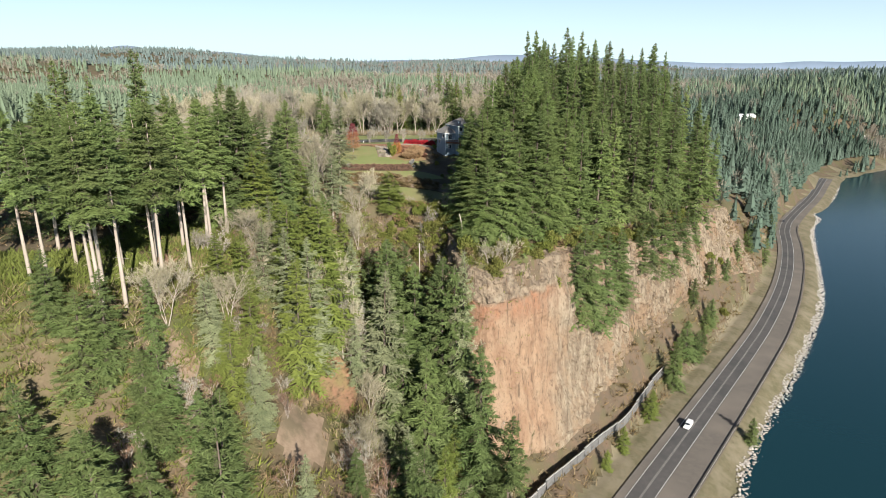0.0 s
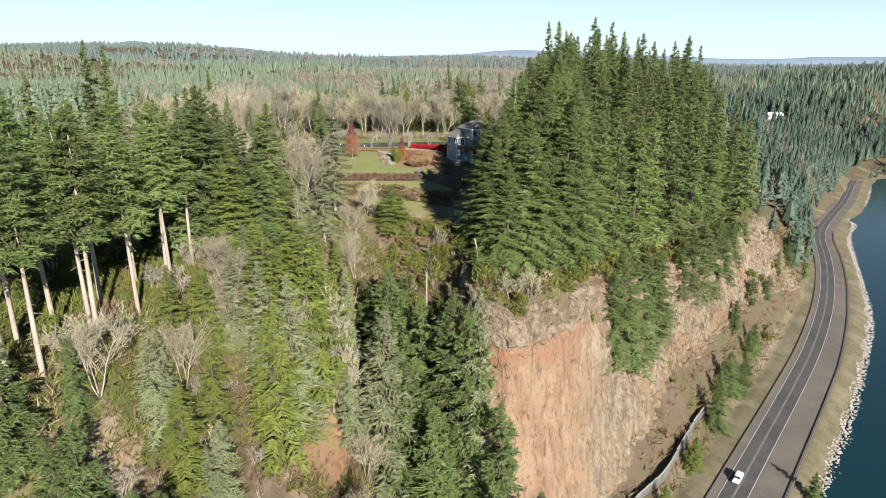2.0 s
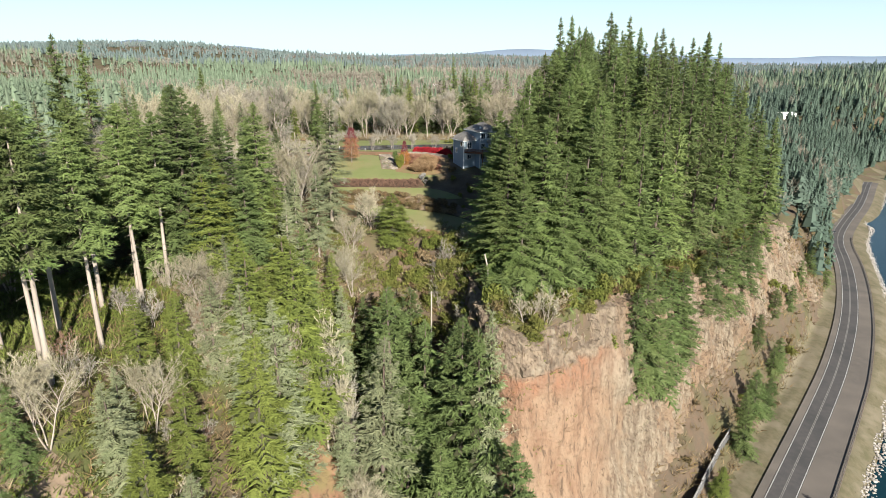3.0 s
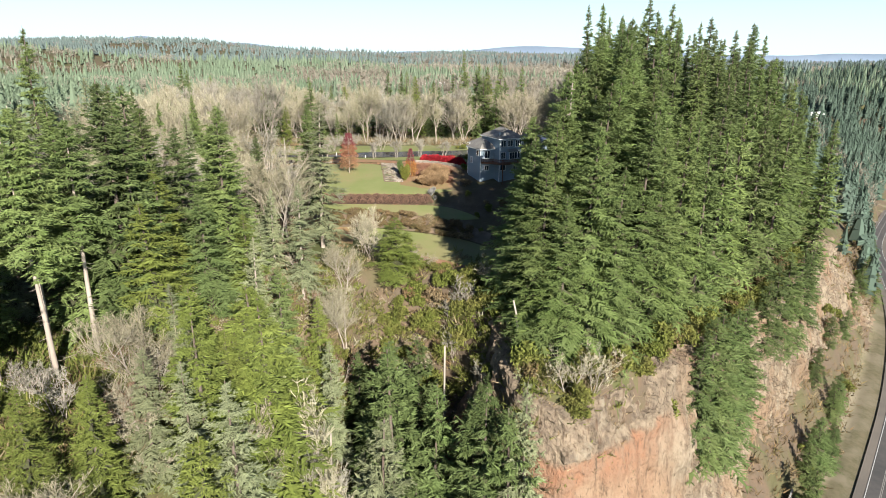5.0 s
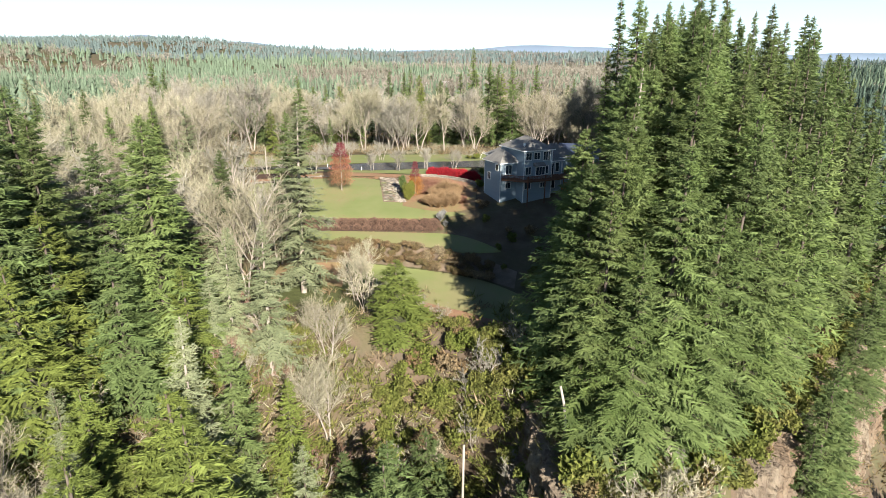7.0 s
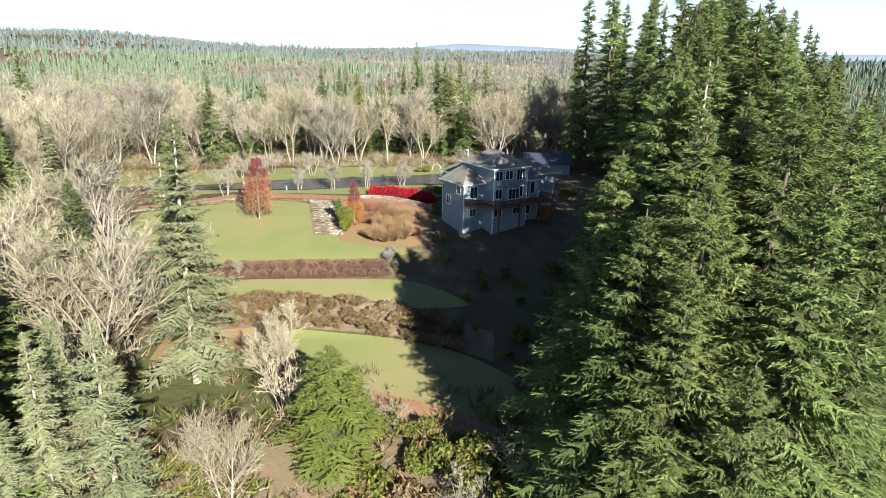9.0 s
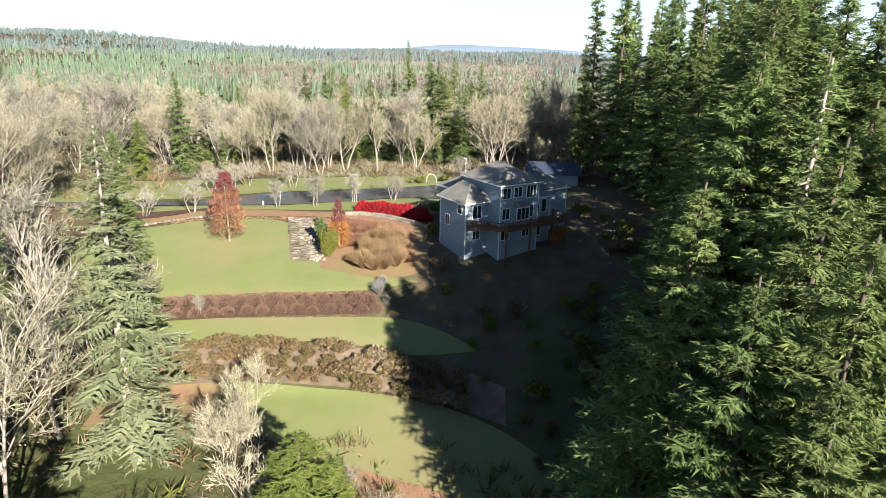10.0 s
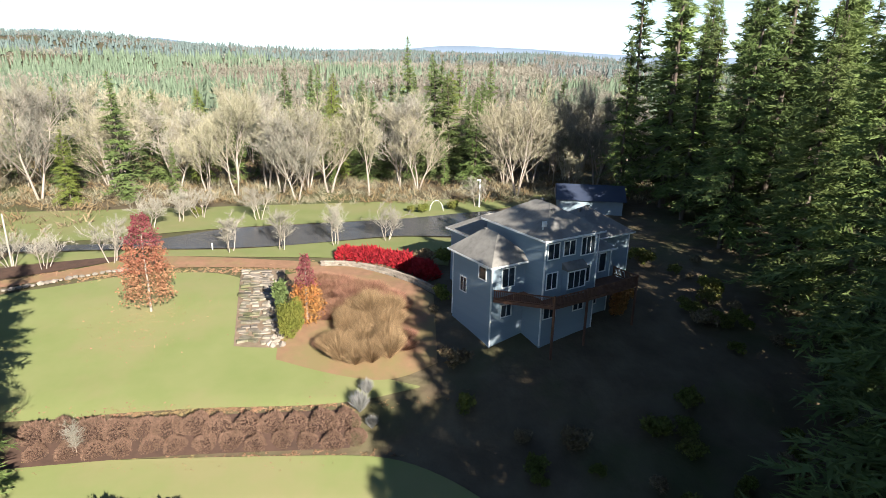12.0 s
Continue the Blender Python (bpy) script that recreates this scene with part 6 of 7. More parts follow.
wall_block("wall", 0, 0, 4.6, 7.2, -3.0, 6.75)
wall_block("wall", 4.4, -3.0, 12.0, 7.0, -3.0, 9.75)
wall_block("wall", 12.0, -1.2, 16.2, 6.8, -3.0, 6.7)
wall_block("wall", 15.2, 2.2, 23.2, 10.4, -3.0, 6.7)
wall_block("wall", 4.8, 7.0, 11.5, 15.0, -1.0, 6.6)
lap_boards("siding", 0, 0, 4.4, 7.2, -2.8, 6.7, ("front", "left"))
lap_boards("siding", 4.4, -3.0, 12.0, 7.0, -2.8, 9.7, ("front",))
lap_boards("siding", 4.4, -3.0, 12.0, 0.0, -2.8, 9.7, ("left",))
lap_boards("siding", 12.0, -1.2, 16.2, 2.2, -2.8, 6.6, ("front", "right"))
lap_boards("siding", 15.2, 2.2, 23.2, 10.4, -2.8, 6.6, ("front", "right"))
hip_roof(0, 0, 4.9, 7.2, 6.9, 2.6, ((2.5, 2.6), (2.5, 4.9)))
hip_roof(4.4, -3.0, 12.0, 7.0, 9.9, 2.6, ((8.2, 0.9), (8.2, 3.2)))
hip_roof(12.5, -1.2, 16.2, 5.8, 6.85, 1.5, ((14.2, 1.2), (14.2, 3.0)))
hip_roof(15.2, 2.2, 23.2, 10.4, 6.95, 2.9, ((19.1, 6.2), (19.4, 6.4)))
hip_roof(4.8, 8.2, 11.5, 15.0, 6.75, 2.2, ((7.6, 11.6), (8.8, 11.6)))
for u, v, z0, z1 in ((0, 0, -2.5, 6.75), (0, 7.2, -1, 6.75), (4.4, -3.0, -2, 9.75), (12.0, -3.0, -2, 9.75), (16.2, -1.2, -1, 6.7), (23.2, 2.2, -1, 6.7)):
    part("corner_board", box(u - 0.07, v - 0.07, z0, u + 0.07, v + 0.07, z1), house, "white corner board", M_TRIM)
window("front", 1.35, 2.95, 4.3, 6.3, 0.0)
window("front", 1.4, 2.7, 0.9, 2.2, 0.0)
window("left", 1.0, 2.2, 5.0, 6.35, 0.0, 1)
window("left", 4.5, 5.6, 2.5, 4.1, 0.0)
for a, b, z0, z1, n in ((4.75, 6.25, 7.7, 9.3, 2), (6.95, 8.5, 7.8, 9.3, 2), (9.5, 11.4, 7.5, 9.4, 3), (4.8, 6.2, 4.4, 6.1, 2), (10.3, 11.0, 4.3, 6.2, 1), (4.7, 6.3, 1.1, 2.7, 2), (9.0, 10.4, 1.2, 2.3, 2)):
    window("front", a, b, z0, z1, -3.0, n)
for a, b, z0, z1, n in ((12.3, 13.9, 3.5, 6.2, 2), (14.4, 15.4, 4.2, 6.3, 1), (12.6, 14.4, 0.3, 2.4, 2)):
    window("front", a, b, z0, z1, -1.2, n)
window("front", 17.5, 19.0, 4.4, 6.2, 2.2)
bay = part("bay_window", box(7.0, -3.75, 3.4, 9.7, -3.0, 6.3), house, "projecting bay with white frames", M_SIDING)
bm = bmesh.new()
add_box(bm, 6.85, -3.95, 6.3, 9.85, -3.0, 6.42)
vs = [bm.verts.new(p) for p in ((6.85, -3.95, 6.42), (9.85, -3.95, 6.42), (9.85, -3.0, 7.05), (6.85, -3.0, 7.05), (6.85, -3.0, 6.42), (9.85, -3.0, 6.42))]
for q in ((0, 1, 2, 3), (0, 3, 4), (1, 5, 2)):
    bm.faces.new([vs[i] for i in q])
part("bay_roof", bm, bay, "small shingle roof over the bay", M_ROOF)
window("front", 7.15, 9.55, 4.3, 6.1, -3.75, 3)


def deck():
    """Raised timber deck along the garden front, with posts, rails and balusters."""
    edge = [(0.1, -0.25), (4.3, -5.0), (9.0, -5.0), (17.0, -4.7), (17.0, -1.3)]
    d = part("deck", bmesh.new(), house, "reddish-brown timber deck", M_DECK)
    bm = bmesh.new()
    pl = edge + [(4.4, -0.05)]
    top = [bm.verts.new((u, v, 3.3)) for u, v in pl]
    bot = [bm.verts.new((u, v, 2.95)) for u, v in pl]
    bm.faces.new(top)
    bm.faces.new(bot[::-1])
    for i in range(len(pl)):
        j = (i + 1) % len(pl)
        bm.faces.new((bot[i], bot[j], top[j], top[i]))
    bmesh.ops.recalc_face_normals(bm, faces=bm.faces)
    part("deck_floor", bm, d, "reddish-brown deck boards", M_DECK)
    bm = box(-0.04, -0.03, -0.43, 0.04, 0.03, 0.43)
    BALUSTER = bpy.data.meshes.new("baluster")
    bm.to_mesh(BALUSTER)
    bm.free()
    BALUSTER.materials.append(M_DECK)
    for (a, b), (p, q) in zip(edge[:-1], edge[1:]):
        L = math.hypot(p - a, q - b)
        ang = math.degrees(math.atan2(q - b, p - a))
        for z in (3.45, 4.3):
            o = part("deck_rail", box(0, -0.06, z - 0.05, L, 0.06, z + 0.06), d, "", M_DECK)
            o.matrix_basis = pose(a, b, 0, 0, 0, ang)
        for k in range(int(L / 0.2)):
            o = part("baluster", BALUSTER, d)
            o.matrix_basis = pose(a, b, 0, 0, 0, ang) @ pose(0.12 + k * 0.2, 0, 3.88)
        part("deck_post", box(p - 0.1, q - 0.1, -3.0, p + 0.1, q + 0.1, 4.45), d, "", M_DECK)


deck()
dish = part("satellite_dish", bmesh.new(), house, "white satellite dish on the roof", M_TRIM)
bm = bmesh.new()
bmesh.ops.create_uvsphere(bm, u_segments=14, v_segments=8, radius=0.8, matrix=pose(0, 0, 0))
bmesh.ops.delete(bm, geom=[v for v in bm.verts if v.co.y > -0.55], context="VERTS")
bmesh.ops.solidify(bm, geom=bm.faces[:], thickness=0.03)
for v in bm.verts:
    v.co += Vector((5.0, -1.2, 11.2))
add_box(bm, 4.96, -1.75, 10.3, 5.04, -1.67, 11.0)
bm.to_mesh(dish.data)
bm.free()
for u, v, z in ((2.5, 4.7, 9.4), (7.6, -0.2, 12.0), (8.9, 3.0, 12.4), (8.0, 11.6, 8.9), (18.2, 6.2, 9.5), (20.0, 6.6, 9.6)):
    part("roof_vent", box(u - 0.18, v - 0.18, z - 0.5, u + 0.18, v + 0.18, z + 0.15, bevel=0.03), house, "dark roof vent", M_ROOF)

# outbuilding in the shade behind the house
shed = thing("outbuilding", "low outbuilding with a dark blue metal roof in tree shade", "building", pose(29, 304, gz(29, 304) - 0.2, 0, 0, -12))
part("wall", box(-6, -4, 0, 6, 4, 3.0), shed, "", M_SIDING)
bm = bmesh.new()
vs = [bm.verts.new(p) for p in ((-6.6, -4.6, 2.9), (6.6, -4.6, 2.9), (6.6, 0, 5.2), (-6.6, 0, 5.2), (-6.6, 4.6, 2.9), (6.6, 4.6, 2.9))]
for q in ((0, 1, 2, 3), (3, 2, 5, 4), (0, 3, 4), (1, 5, 2), (0, 4, 5, 1)):
    bm.faces.new([vs[i] for i in q])
part("roof", bm, shed, "dark blue metal roof", material("blue_metal_roof", (0.035, 0.045, 0.075), second=(0.045, 0.055, 0.085), scale=0.6, rough=0.4, spec=0.5))


def pole(name, label, x, y, H, r, mat):
    t = thing(name, label, "pole", pose(x, y, gz(x, y) - 0.1))
    part("shaft", mesh_from("shaft", *tube([(0, 0, 0), (0, 0, H * 0.5), (0, 0, H)], [r, r * 0.9, r * 0.8], 8), mat, True), t)
    return t


lp = pole("lamp_post", "white lamp post beside the driveway", 7.5, 305.6, 5.6, 0.16, M_TRIM)
part("lamp_head", box(-0.55, -0.16, 5.45, 0.2, 0.16, 5.7, bevel=0.04), lp, "white lamp head", M_TRIM)
pole("post", "tall pale wooden post at the garden edge", -61.6, 272.6, 7.5, 0.14, M_SNAG)
for x, y in ((-36.6, 279.0), (-47.2, 283.5)):
    mb = pole("marker_post", "short white marker post beside the driveway", x, y, 1.1, 0.1, M_TRIM)
tr = thing("garden_arch", "white metal garden arch among shrubs", "garden arch", pose(-1.2, 302.2, gz(-1.2, 302.2)))
part("hoop", mesh_from("hoop", *tube([(1.3 * math.cos(a), 0, 2.2 * math.sin(a)) for a in np.linspace(0, math.pi, 11)], [0.06] * 11, 6), M_TRIM, True), tr)

# ---------------------------------------------------------------- dead trunks on the cliff edge
for x, y, top, L, bend in ((-7.2, 178.5, 78.5, 36, 0.0), (4.7, 177.5, 88, 14, 1.2), (-29, 164, 70, 20, 0.3), (-26, 166, 68, 20, -0.3), (-31, 167, 71, 20, 0.2)):
    t = thing("dead_tree", "bleached dead tree trunk standing on the slope", "tree", pose(x, y, top - L), "dead trunks")
    path = [(bend * math.sin(f * 3), bend * 0.4 * f, L * f) for f in np.linspace(0, 1, 7)]
    part("trunk", mesh_from("trunk", *tube(path, [0.30 - 0.14 * f for f in np.linspace(0, 1, 7)], 7), M_SNAG, True), t)

# bare trees and brush that stand out
for kind, x, y, h, w in (("maple", -27, 186, 17, 0.9), ("maple", -26.6, 209, 11, 0.9), ("maple", -64, 236, 17, 1.0), ("maple", -58, 118, 15, 1.0), ("brush", -24, 204, 9, 1.0), ("maple", -49, 152.5, 14, 1.2), ("maple", -47.5, 148.7, 13, 1.1), ("maple", -28, 192.5, 12, 1.0), ("maple", -26, 215, 9, 0.9), ("maple", -50, 131, 14, 1.0), ("maple", -27, 160, 16, 0.8), ("maple", -20, 150, 13, 1.0), ("maple", -8, 142, 14, 1.0), ("maple", -62, 78, 14, 1.1), ("brush", -15, 206, 4.5, 1.2), ("brush", -11, 203, 4, 1.3), ("maple", -70, 228, 16, 1), ("maple", -72, 214, 17, 1)):
    plant(kind, x, y, h, width=w)
r8 = random.Random(8)
for _ in range(260):
    x, y = r8.uniform(-70, 22), r8.uniform(95, 195)
    if nearest(RIM, x, y)[0][0] > 6 or nearest(ROAD, x, y)[0][0] < 22 or (-37 < x < -23 and 116 < y < 158):
        continue
    if sum(1 for o in bpy.data.objects if o.name.startswith("bare_shrub")) > 120:
        break
    plant("brush", x, y, r8.uniform(4, 9.5), width=r8.uniform(0.8, 1.3))
for _ in range(34):
    x, y = r8.uniform(-24, 6), r8.uniform(122, 143)
    plant("brush", x, y, r8.uniform(6.5, 11), width=r8.uniform(0.9, 1.3))
for x, y, h in ((-31, 157, 24), (-28.5, 158.5, 26), (-26.5, 157, 23), (-33.5, 155, 25), (-24.5, 160, 22), (-30, 160, 27)):
    plant("alder", x, y, h, width=0.7)
r9 = random.Random(19)
for _ in range(400):
    x, y = r9.uniform(25, 230), r9.uniform(150, 420)
    d9, rd9 = nearest(RIM, x, y)[0][0], nearest(ROAD, x, y)[0][0]
    if d9 > -9 or not 13 < rd9 < 38 or abs(nearest(BARRIER, x, y)[0][0]) < 3.5:
        continue
    shrub("talus_shrub", "olive and brown shrub on the talus below the cliff", "shrub", r9.choice((greens, browns, olive)), x, y, r9.uniform(0.9, 2.6), "talus shrubs")
for x, y, s in ((-12, 194, 1.5), (-8, 192, 1.4), (-5, 190.5, 1.5), (-1.5, 188.5, 1.4), (-9, 199, 1.2), (-4, 196, 1.3), (-1, 193, 1.2), (2, 187, 1.3), (-13, 190, 1.3), (4, 183, 1.3), (-16, 192.5, 1.4), (-20, 194, 1.5), (0, 199, 1.1), (6, 178, 1.3), (9, 172, 1.2), (14, 172, 1.2), (18, 174, 1.2), (25, 178, 1.2), (30, 182, 1.2), (-24, 186, 1.5), (-19, 187, 1.6), (-15, 185, 1.6), (-11, 184, 1.6), (-6, 183, 1.6), (-2, 181, 1.6), (1, 178, 1.5), (-28, 184, 1.5), (-21, 182, 1.5), (-8, 179, 1.5), (3, 172, 1.4), (-32, 181, 1.4), (-14, 197, 1.8), (-11, 196.5, 1.9), (-8, 195.5, 1.8), (-5, 193, 1.8), (-2, 191, 1.7), (-17, 195, 1.8), (-13, 192.5, 1.8), (-9, 189.5, 1.8), (-5, 187, 1.7), (0, 184.5, 1.6), (2, 180, 1.6)):
    shrub("cliff_shrub", "yellow-green leafy shrub on the cliff edge", "shrub", rng.choice((greens, greens, greens, browns)), x, y, s, "cliff-edge shrubs")


r10 = random.Random(101)
for x, y in RIM_FULL[(RIM_FULL[:, 0] > 6) & (RIM_FULL[:, 0] < 130) & (RIM_FULL[:, 1] > 160), :2]:
    for _ in range(3 if x < 60 else 2):
        px, py = x + r10.uniform(-3, 3), y + r10.uniform(-1, 4)
        shrub("cliff_shrub", "yellow-green leafy shrub on the cliff edge", "shrub", r10.choice((greens, greens, olive)), px, py, r10.uniform(1.4, 2.5), "cliff-edge shrubs", r10.uniform(0.9, 1.4))


r7 = random.Random(71)
for _ in range(60):
    x, y = r7.uniform(-20, 3), r7.uniform(186, 203)
    if y > 203 - 0.45 * (x + 20) * 0.6:
        continue
    shrub("ivy_shrub", "bright yellow-green leafy thicket on the gully head", "shrub", greens, x, y, r7.uniform(1.0, 2.0), "gully thickets", 1.2)
for x, y in ((-16, 202), (-12, 202.6), (-8, 202), (-4, 200), (-1, 198.5), (-10, 201), (-14, 200.6), (-6, 199.6)):
    shrub("ivy_shrub", "bright yellow-green leafy thicket on the gully head", "shrub", greens, x, y, r7.uniform(0.8, 1.2), "gully thickets", 1.0)


# ---------------------------------------------------------------- undergrowth and far woods


def scatter_blades(name, label, pts, sizes, blades, mat, spread=0.8, seed=1, thick=0.06):
    """Clumps of blades standing on the ground, as one mass."""
    r = np.random.RandomState(seed)
    n = len(pts)
    p = np.repeat(np.column_stack([pts, surface(pts[:, 0], pts[:, 1])]), blades, 0)
    s = np.repeat(sizes, blades)[:, None]
    p = p + r.normal(size=p.shape) * (0.45, 0.45, 0.04) * s
    d = r.normal(size=p.shape) * (spread, spread, 0.25) + (0, 0, 0.9)
    d /= np.linalg.norm(d, axis=1)[:, None]
    q = np.cross(d, r.normal(size=p.shape))
    q /= np.linalg.norm(q, axis=1)[:, None]
    h = s * r.uniform(0.5, 1.2, (len(p), 1))
    mid = p + d * h * r.uniform(0.0, 0.45, (len(p), 1))
    tri = np.stack([mid - q * h * thick, mid + q * h * thick, mid + d * h], 1)
    tagged(new(name, tri_mesh(name, tri, len(tri), mat)), label, "undergrowth", kind="stuff")


ru = np.random.RandomState(17)


def points_where(n, x0, x1, y0, y1, test):
    p = np.column_stack([ru.uniform(x0, x1, n), ru.uniform(y0, y1, n)])
    d, _ = nearest(RIM, p[:, 0], p[:, 1])
    rd, _ = nearest(ROAD, p[:, 0], p[:, 1])
    return p[test(p, d, rd)]


cove = points_where(15000, -130, 24, 50, 200, lambda p, d, rd: (d < 4) & (rd > 20) & ~((np.minimum(np.hypot((p[:, 0] + 29.5) / 6.5, (p[:, 1] - 148) / 10), np.hypot((p[:, 0] + 33) / 7, (p[:, 1] - 127) / 11)) + 0.35 * value_noise(p[:, 0], p[:, 1], 5, 71) < 0.9)))
scar = points_where(700, -37, -22, 136, 160, lambda p, d, rd: np.hypot((p[:, 0] + 29.5) / 7, (p[:, 1] - 148) / 11) < 1.1)
scatter_blades("bracken", "rust-orange dead bracken in the gully clearing", scar, ru.uniform(0.3, 0.8, len(scar)), 22, M_BROWNLEAF, 1.0, 13, 0.05)
half = len(cove) // 2
scatter_blades("bracken", "brown bracken and dead grass on the slope", cove[:half], ru.uniform(0.8, 2.2, half), 22, M_BROWNLEAF, 0.8, 1)
scatter_blades("undergrowth", "mossy green undergrowth on the slope", cove[half:], ru.uniform(0.7, 2.0, len(cove) - half), 22, M_GREENLEAF, 0.9, 2, 0.09)
rim = points_where(9000, -70, 165, 135, 345, lambda p, d, rd: (d > -3) & (d < 15))
scatter_blades("undergrowth", "olive undergrowth along the cliff edge", rim[::2], ru.uniform(0.6, 1.8, len(rim[::2])), 20, M_GREENLEAF, 0.9, 3, 0.09)
scatter_blades("bracken", "brown bracken along the cliff edge", rim[1::2], ru.uniform(0.6, 1.6, len(rim[1::2])), 20, M_BROWNLEAF, 0.9, 4)
band = points_where(5000, -48, 10, 160, 196, lambda p, d, rd: (d > -22) & (d < 3))
scatter_blades("undergrowth", "pale tangled brush on the gully head", band[::4], ru.uniform(0.6, 1.7, len(band[::4])), 22, M_TWIG, 0.9, 9, 0.05)
scatter_blades("undergrowth", "leafy green undergrowth on the gully head", band[1::2], ru.uniform(0.6, 1.6, len(band[1::2])), 22, M_GREENLEAF, 0.9, 10, 0.09)
moss = points_where(6000, -130, -45, 96, 165, lambda p, d, rd: (d < 30) & (d > -14))
scatter_blades("undergrowth", "bright mossy undergrowth below the high-crowned firs", moss, ru.uniform(0.6, 1.6, len(moss)), 18, M_NEEDLE_YELLOW, 0.9, 11, 0.08)
tal = points_where(26000, 20, 330, 140, 560, lambda p, d, rd: (d < -6) & (rd > 14.5) & (rd < 40))
scatter_blades("bracken", "brown brush on the talus below the cliff", tal[::2], ru.uniform(0.8, 2.8, len(tal[::2])), 14, M_BROWNLEAF, 0.9, 5)
scatter_blades("undergrowth", "olive brush on the talus below the cliff", tal[1::2], ru.uniform(0.8, 2.6, len(tal[1::2])), 14, M_OLIVE, 0.9, 8, 0.09)
ver = points_where(16000, 40, 330, 130, 560, lambda p, d, rd: ((rd > 7) & (rd < 18)) | ((rd < -14) & (rd > -30)))
ver = ver[surface(ver[:, 0], ver[:, 1]) > 0.6]
scatter_blades("dry_grass", "dry straw-coloured grass on the road verge", ver, ru.uniform(0.25, 0.7, len(ver)), 8, M_VERGE, 0.8, 6)
leaf_at = np.vstack([ru.normal(size=(2600, 2)) * (3.4, 3.6) + (-38.2, 257), ru.normal(size=(500, 2)) * (1.2, 6) + (-16, 249), ru.normal(size=(700, 2)) * (7, 1.2) + (-50, 269.5), ru.normal(size=(600, 2)) * (9, 1.0) + (-28, 271), ru.normal(size=(700, 2)) * (3.5, 0.9) + (-9, 208), ru.normal(size=(500, 2)) * (9, 0.5) + (-28, 235.5), ru.normal(size=(500, 2)) * (9, 0.4) + (-28, 241.2)])
scatter_blades("fallen_leaves", "scattered reddish fallen leaves on the grass", leaf_at, ru.uniform(0.10, 0.26, len(leaf_at)), 12, M_LEAFLITTER, 3.0, 12, 0.4)
hedge = points_where(1600, -120, 60, 304, 345, lambda p, d, rd: p[:, 1] > 308 + 0.05 * p[:, 0])
scatter_blades("undergrowth", "pale brushy thicket at the foot of the woods", hedge[::2], ru.uniform(0.8, 1.9, len(hedge[::2])), 30, M_TWIG, 0.6, 14, 0.025)
scatter_blades("undergrowth", "brown bracken at the foot of the woods", hedge[1::2], ru.uniform(0.5, 1.3, len(hedge[1::2])), 24, M_BROWNLEAF, 0.8, 15, 0.05)
flr = points_where(6000, -150, 60, 140, 400, lambda p, d, rd: (d > 6) & ((p[:, 0] < -62) | (p[:, 1] > 308) | ((p[:, 0] < -42) & (p[:, 1] < 232))))
scatter_blades("undergrowth", "brown and green forest undergrowth", flr, ru.uniform(0.6, 1.8, len(flr)), 12, M_BROWNLEAF, 0.9, 7, 0.08)


def far_fir_tris(r, boughs):
    """Triangles of a simple distant fir, 1 high: a narrow ragged cone with drooping boughs round it."""
    tri = []
    slim = r.uniform(0.11, 0.16)
    for k in range(6):
        a, b, z = k * 1.047, (k + 1) * 1.047, r.uniform(0.10, 0.2)
        q = slim * 0.62
        tri.append(((0, 0, 0.95), (math.cos(a) * q, math.sin(a) * q, z), (math.cos(b) * q, math.sin(b) * q, z + r.uniform(-0.03, 0.03))))
    for k in range(boughs):
        z = 0.12 + 0.86 * (1 - (1 - (k + r.rand()) / boughs) ** 1.2)
        rad = (slim * (1 - z) ** 0.85 + 0.008) * r.uniform(0.75, 1.3)
        a, b, drop = r.uniform(0, 6.28), r.uniform(0.22, 0.5), r.uniform(0.02, 0.06)
        tri.append(((r.uniform(-0.01, 0.01), r.uniform(-0.01, 0.01), min(1.0, z + 0.03 + 0.02 * (1 - z))), (math.cos(a - b) * rad, math.sin(a - b) * rad, z - drop), (math.cos(a + b) * rad, math.sin(a + b) * rad, z - drop * r.uniform(0.3, 1.2))))
    return np.array(tri)


def far_bare_tris(r, n, w=1.0):
    """Triangles of a distant leafless crown, 1 high: fine shoots radiating through a rounded crown over a few stems."""
    tri = []
    for _ in range(n):
        d = r.normal(size=3)
        d /= np.linalg.norm(d)
        k = r.uniform(0.35, 0.95)
        p = np.array((d[0] * 0.24 * k, d[1] * 0.24 * k, 0.64 + d[2] * 0.32 * k))
        e = p + (d * (0.5, 0.5, 0.6) + (0, 0, 0.55) + r.normal(size=3) * 0.25) * r.uniform(0.06, 0.15)
        q = np.cross(e - p, r.normal(size=3))
        q *= w * r.uniform(0.006, 0.013) / np.linalg.norm(q)
        tri.append((p - q, p + q, e))
    for _ in range(5):
        a, q = r.uniform(0, 6.28), r.uniform(0.02, 0.12)
        tri.append(((-0.012, 0, 0), (0.012, 0, 0), (math.cos(a) * q, math.sin(a) * q, r.uniform(0.6, 0.85))))
    return np.array(tri)


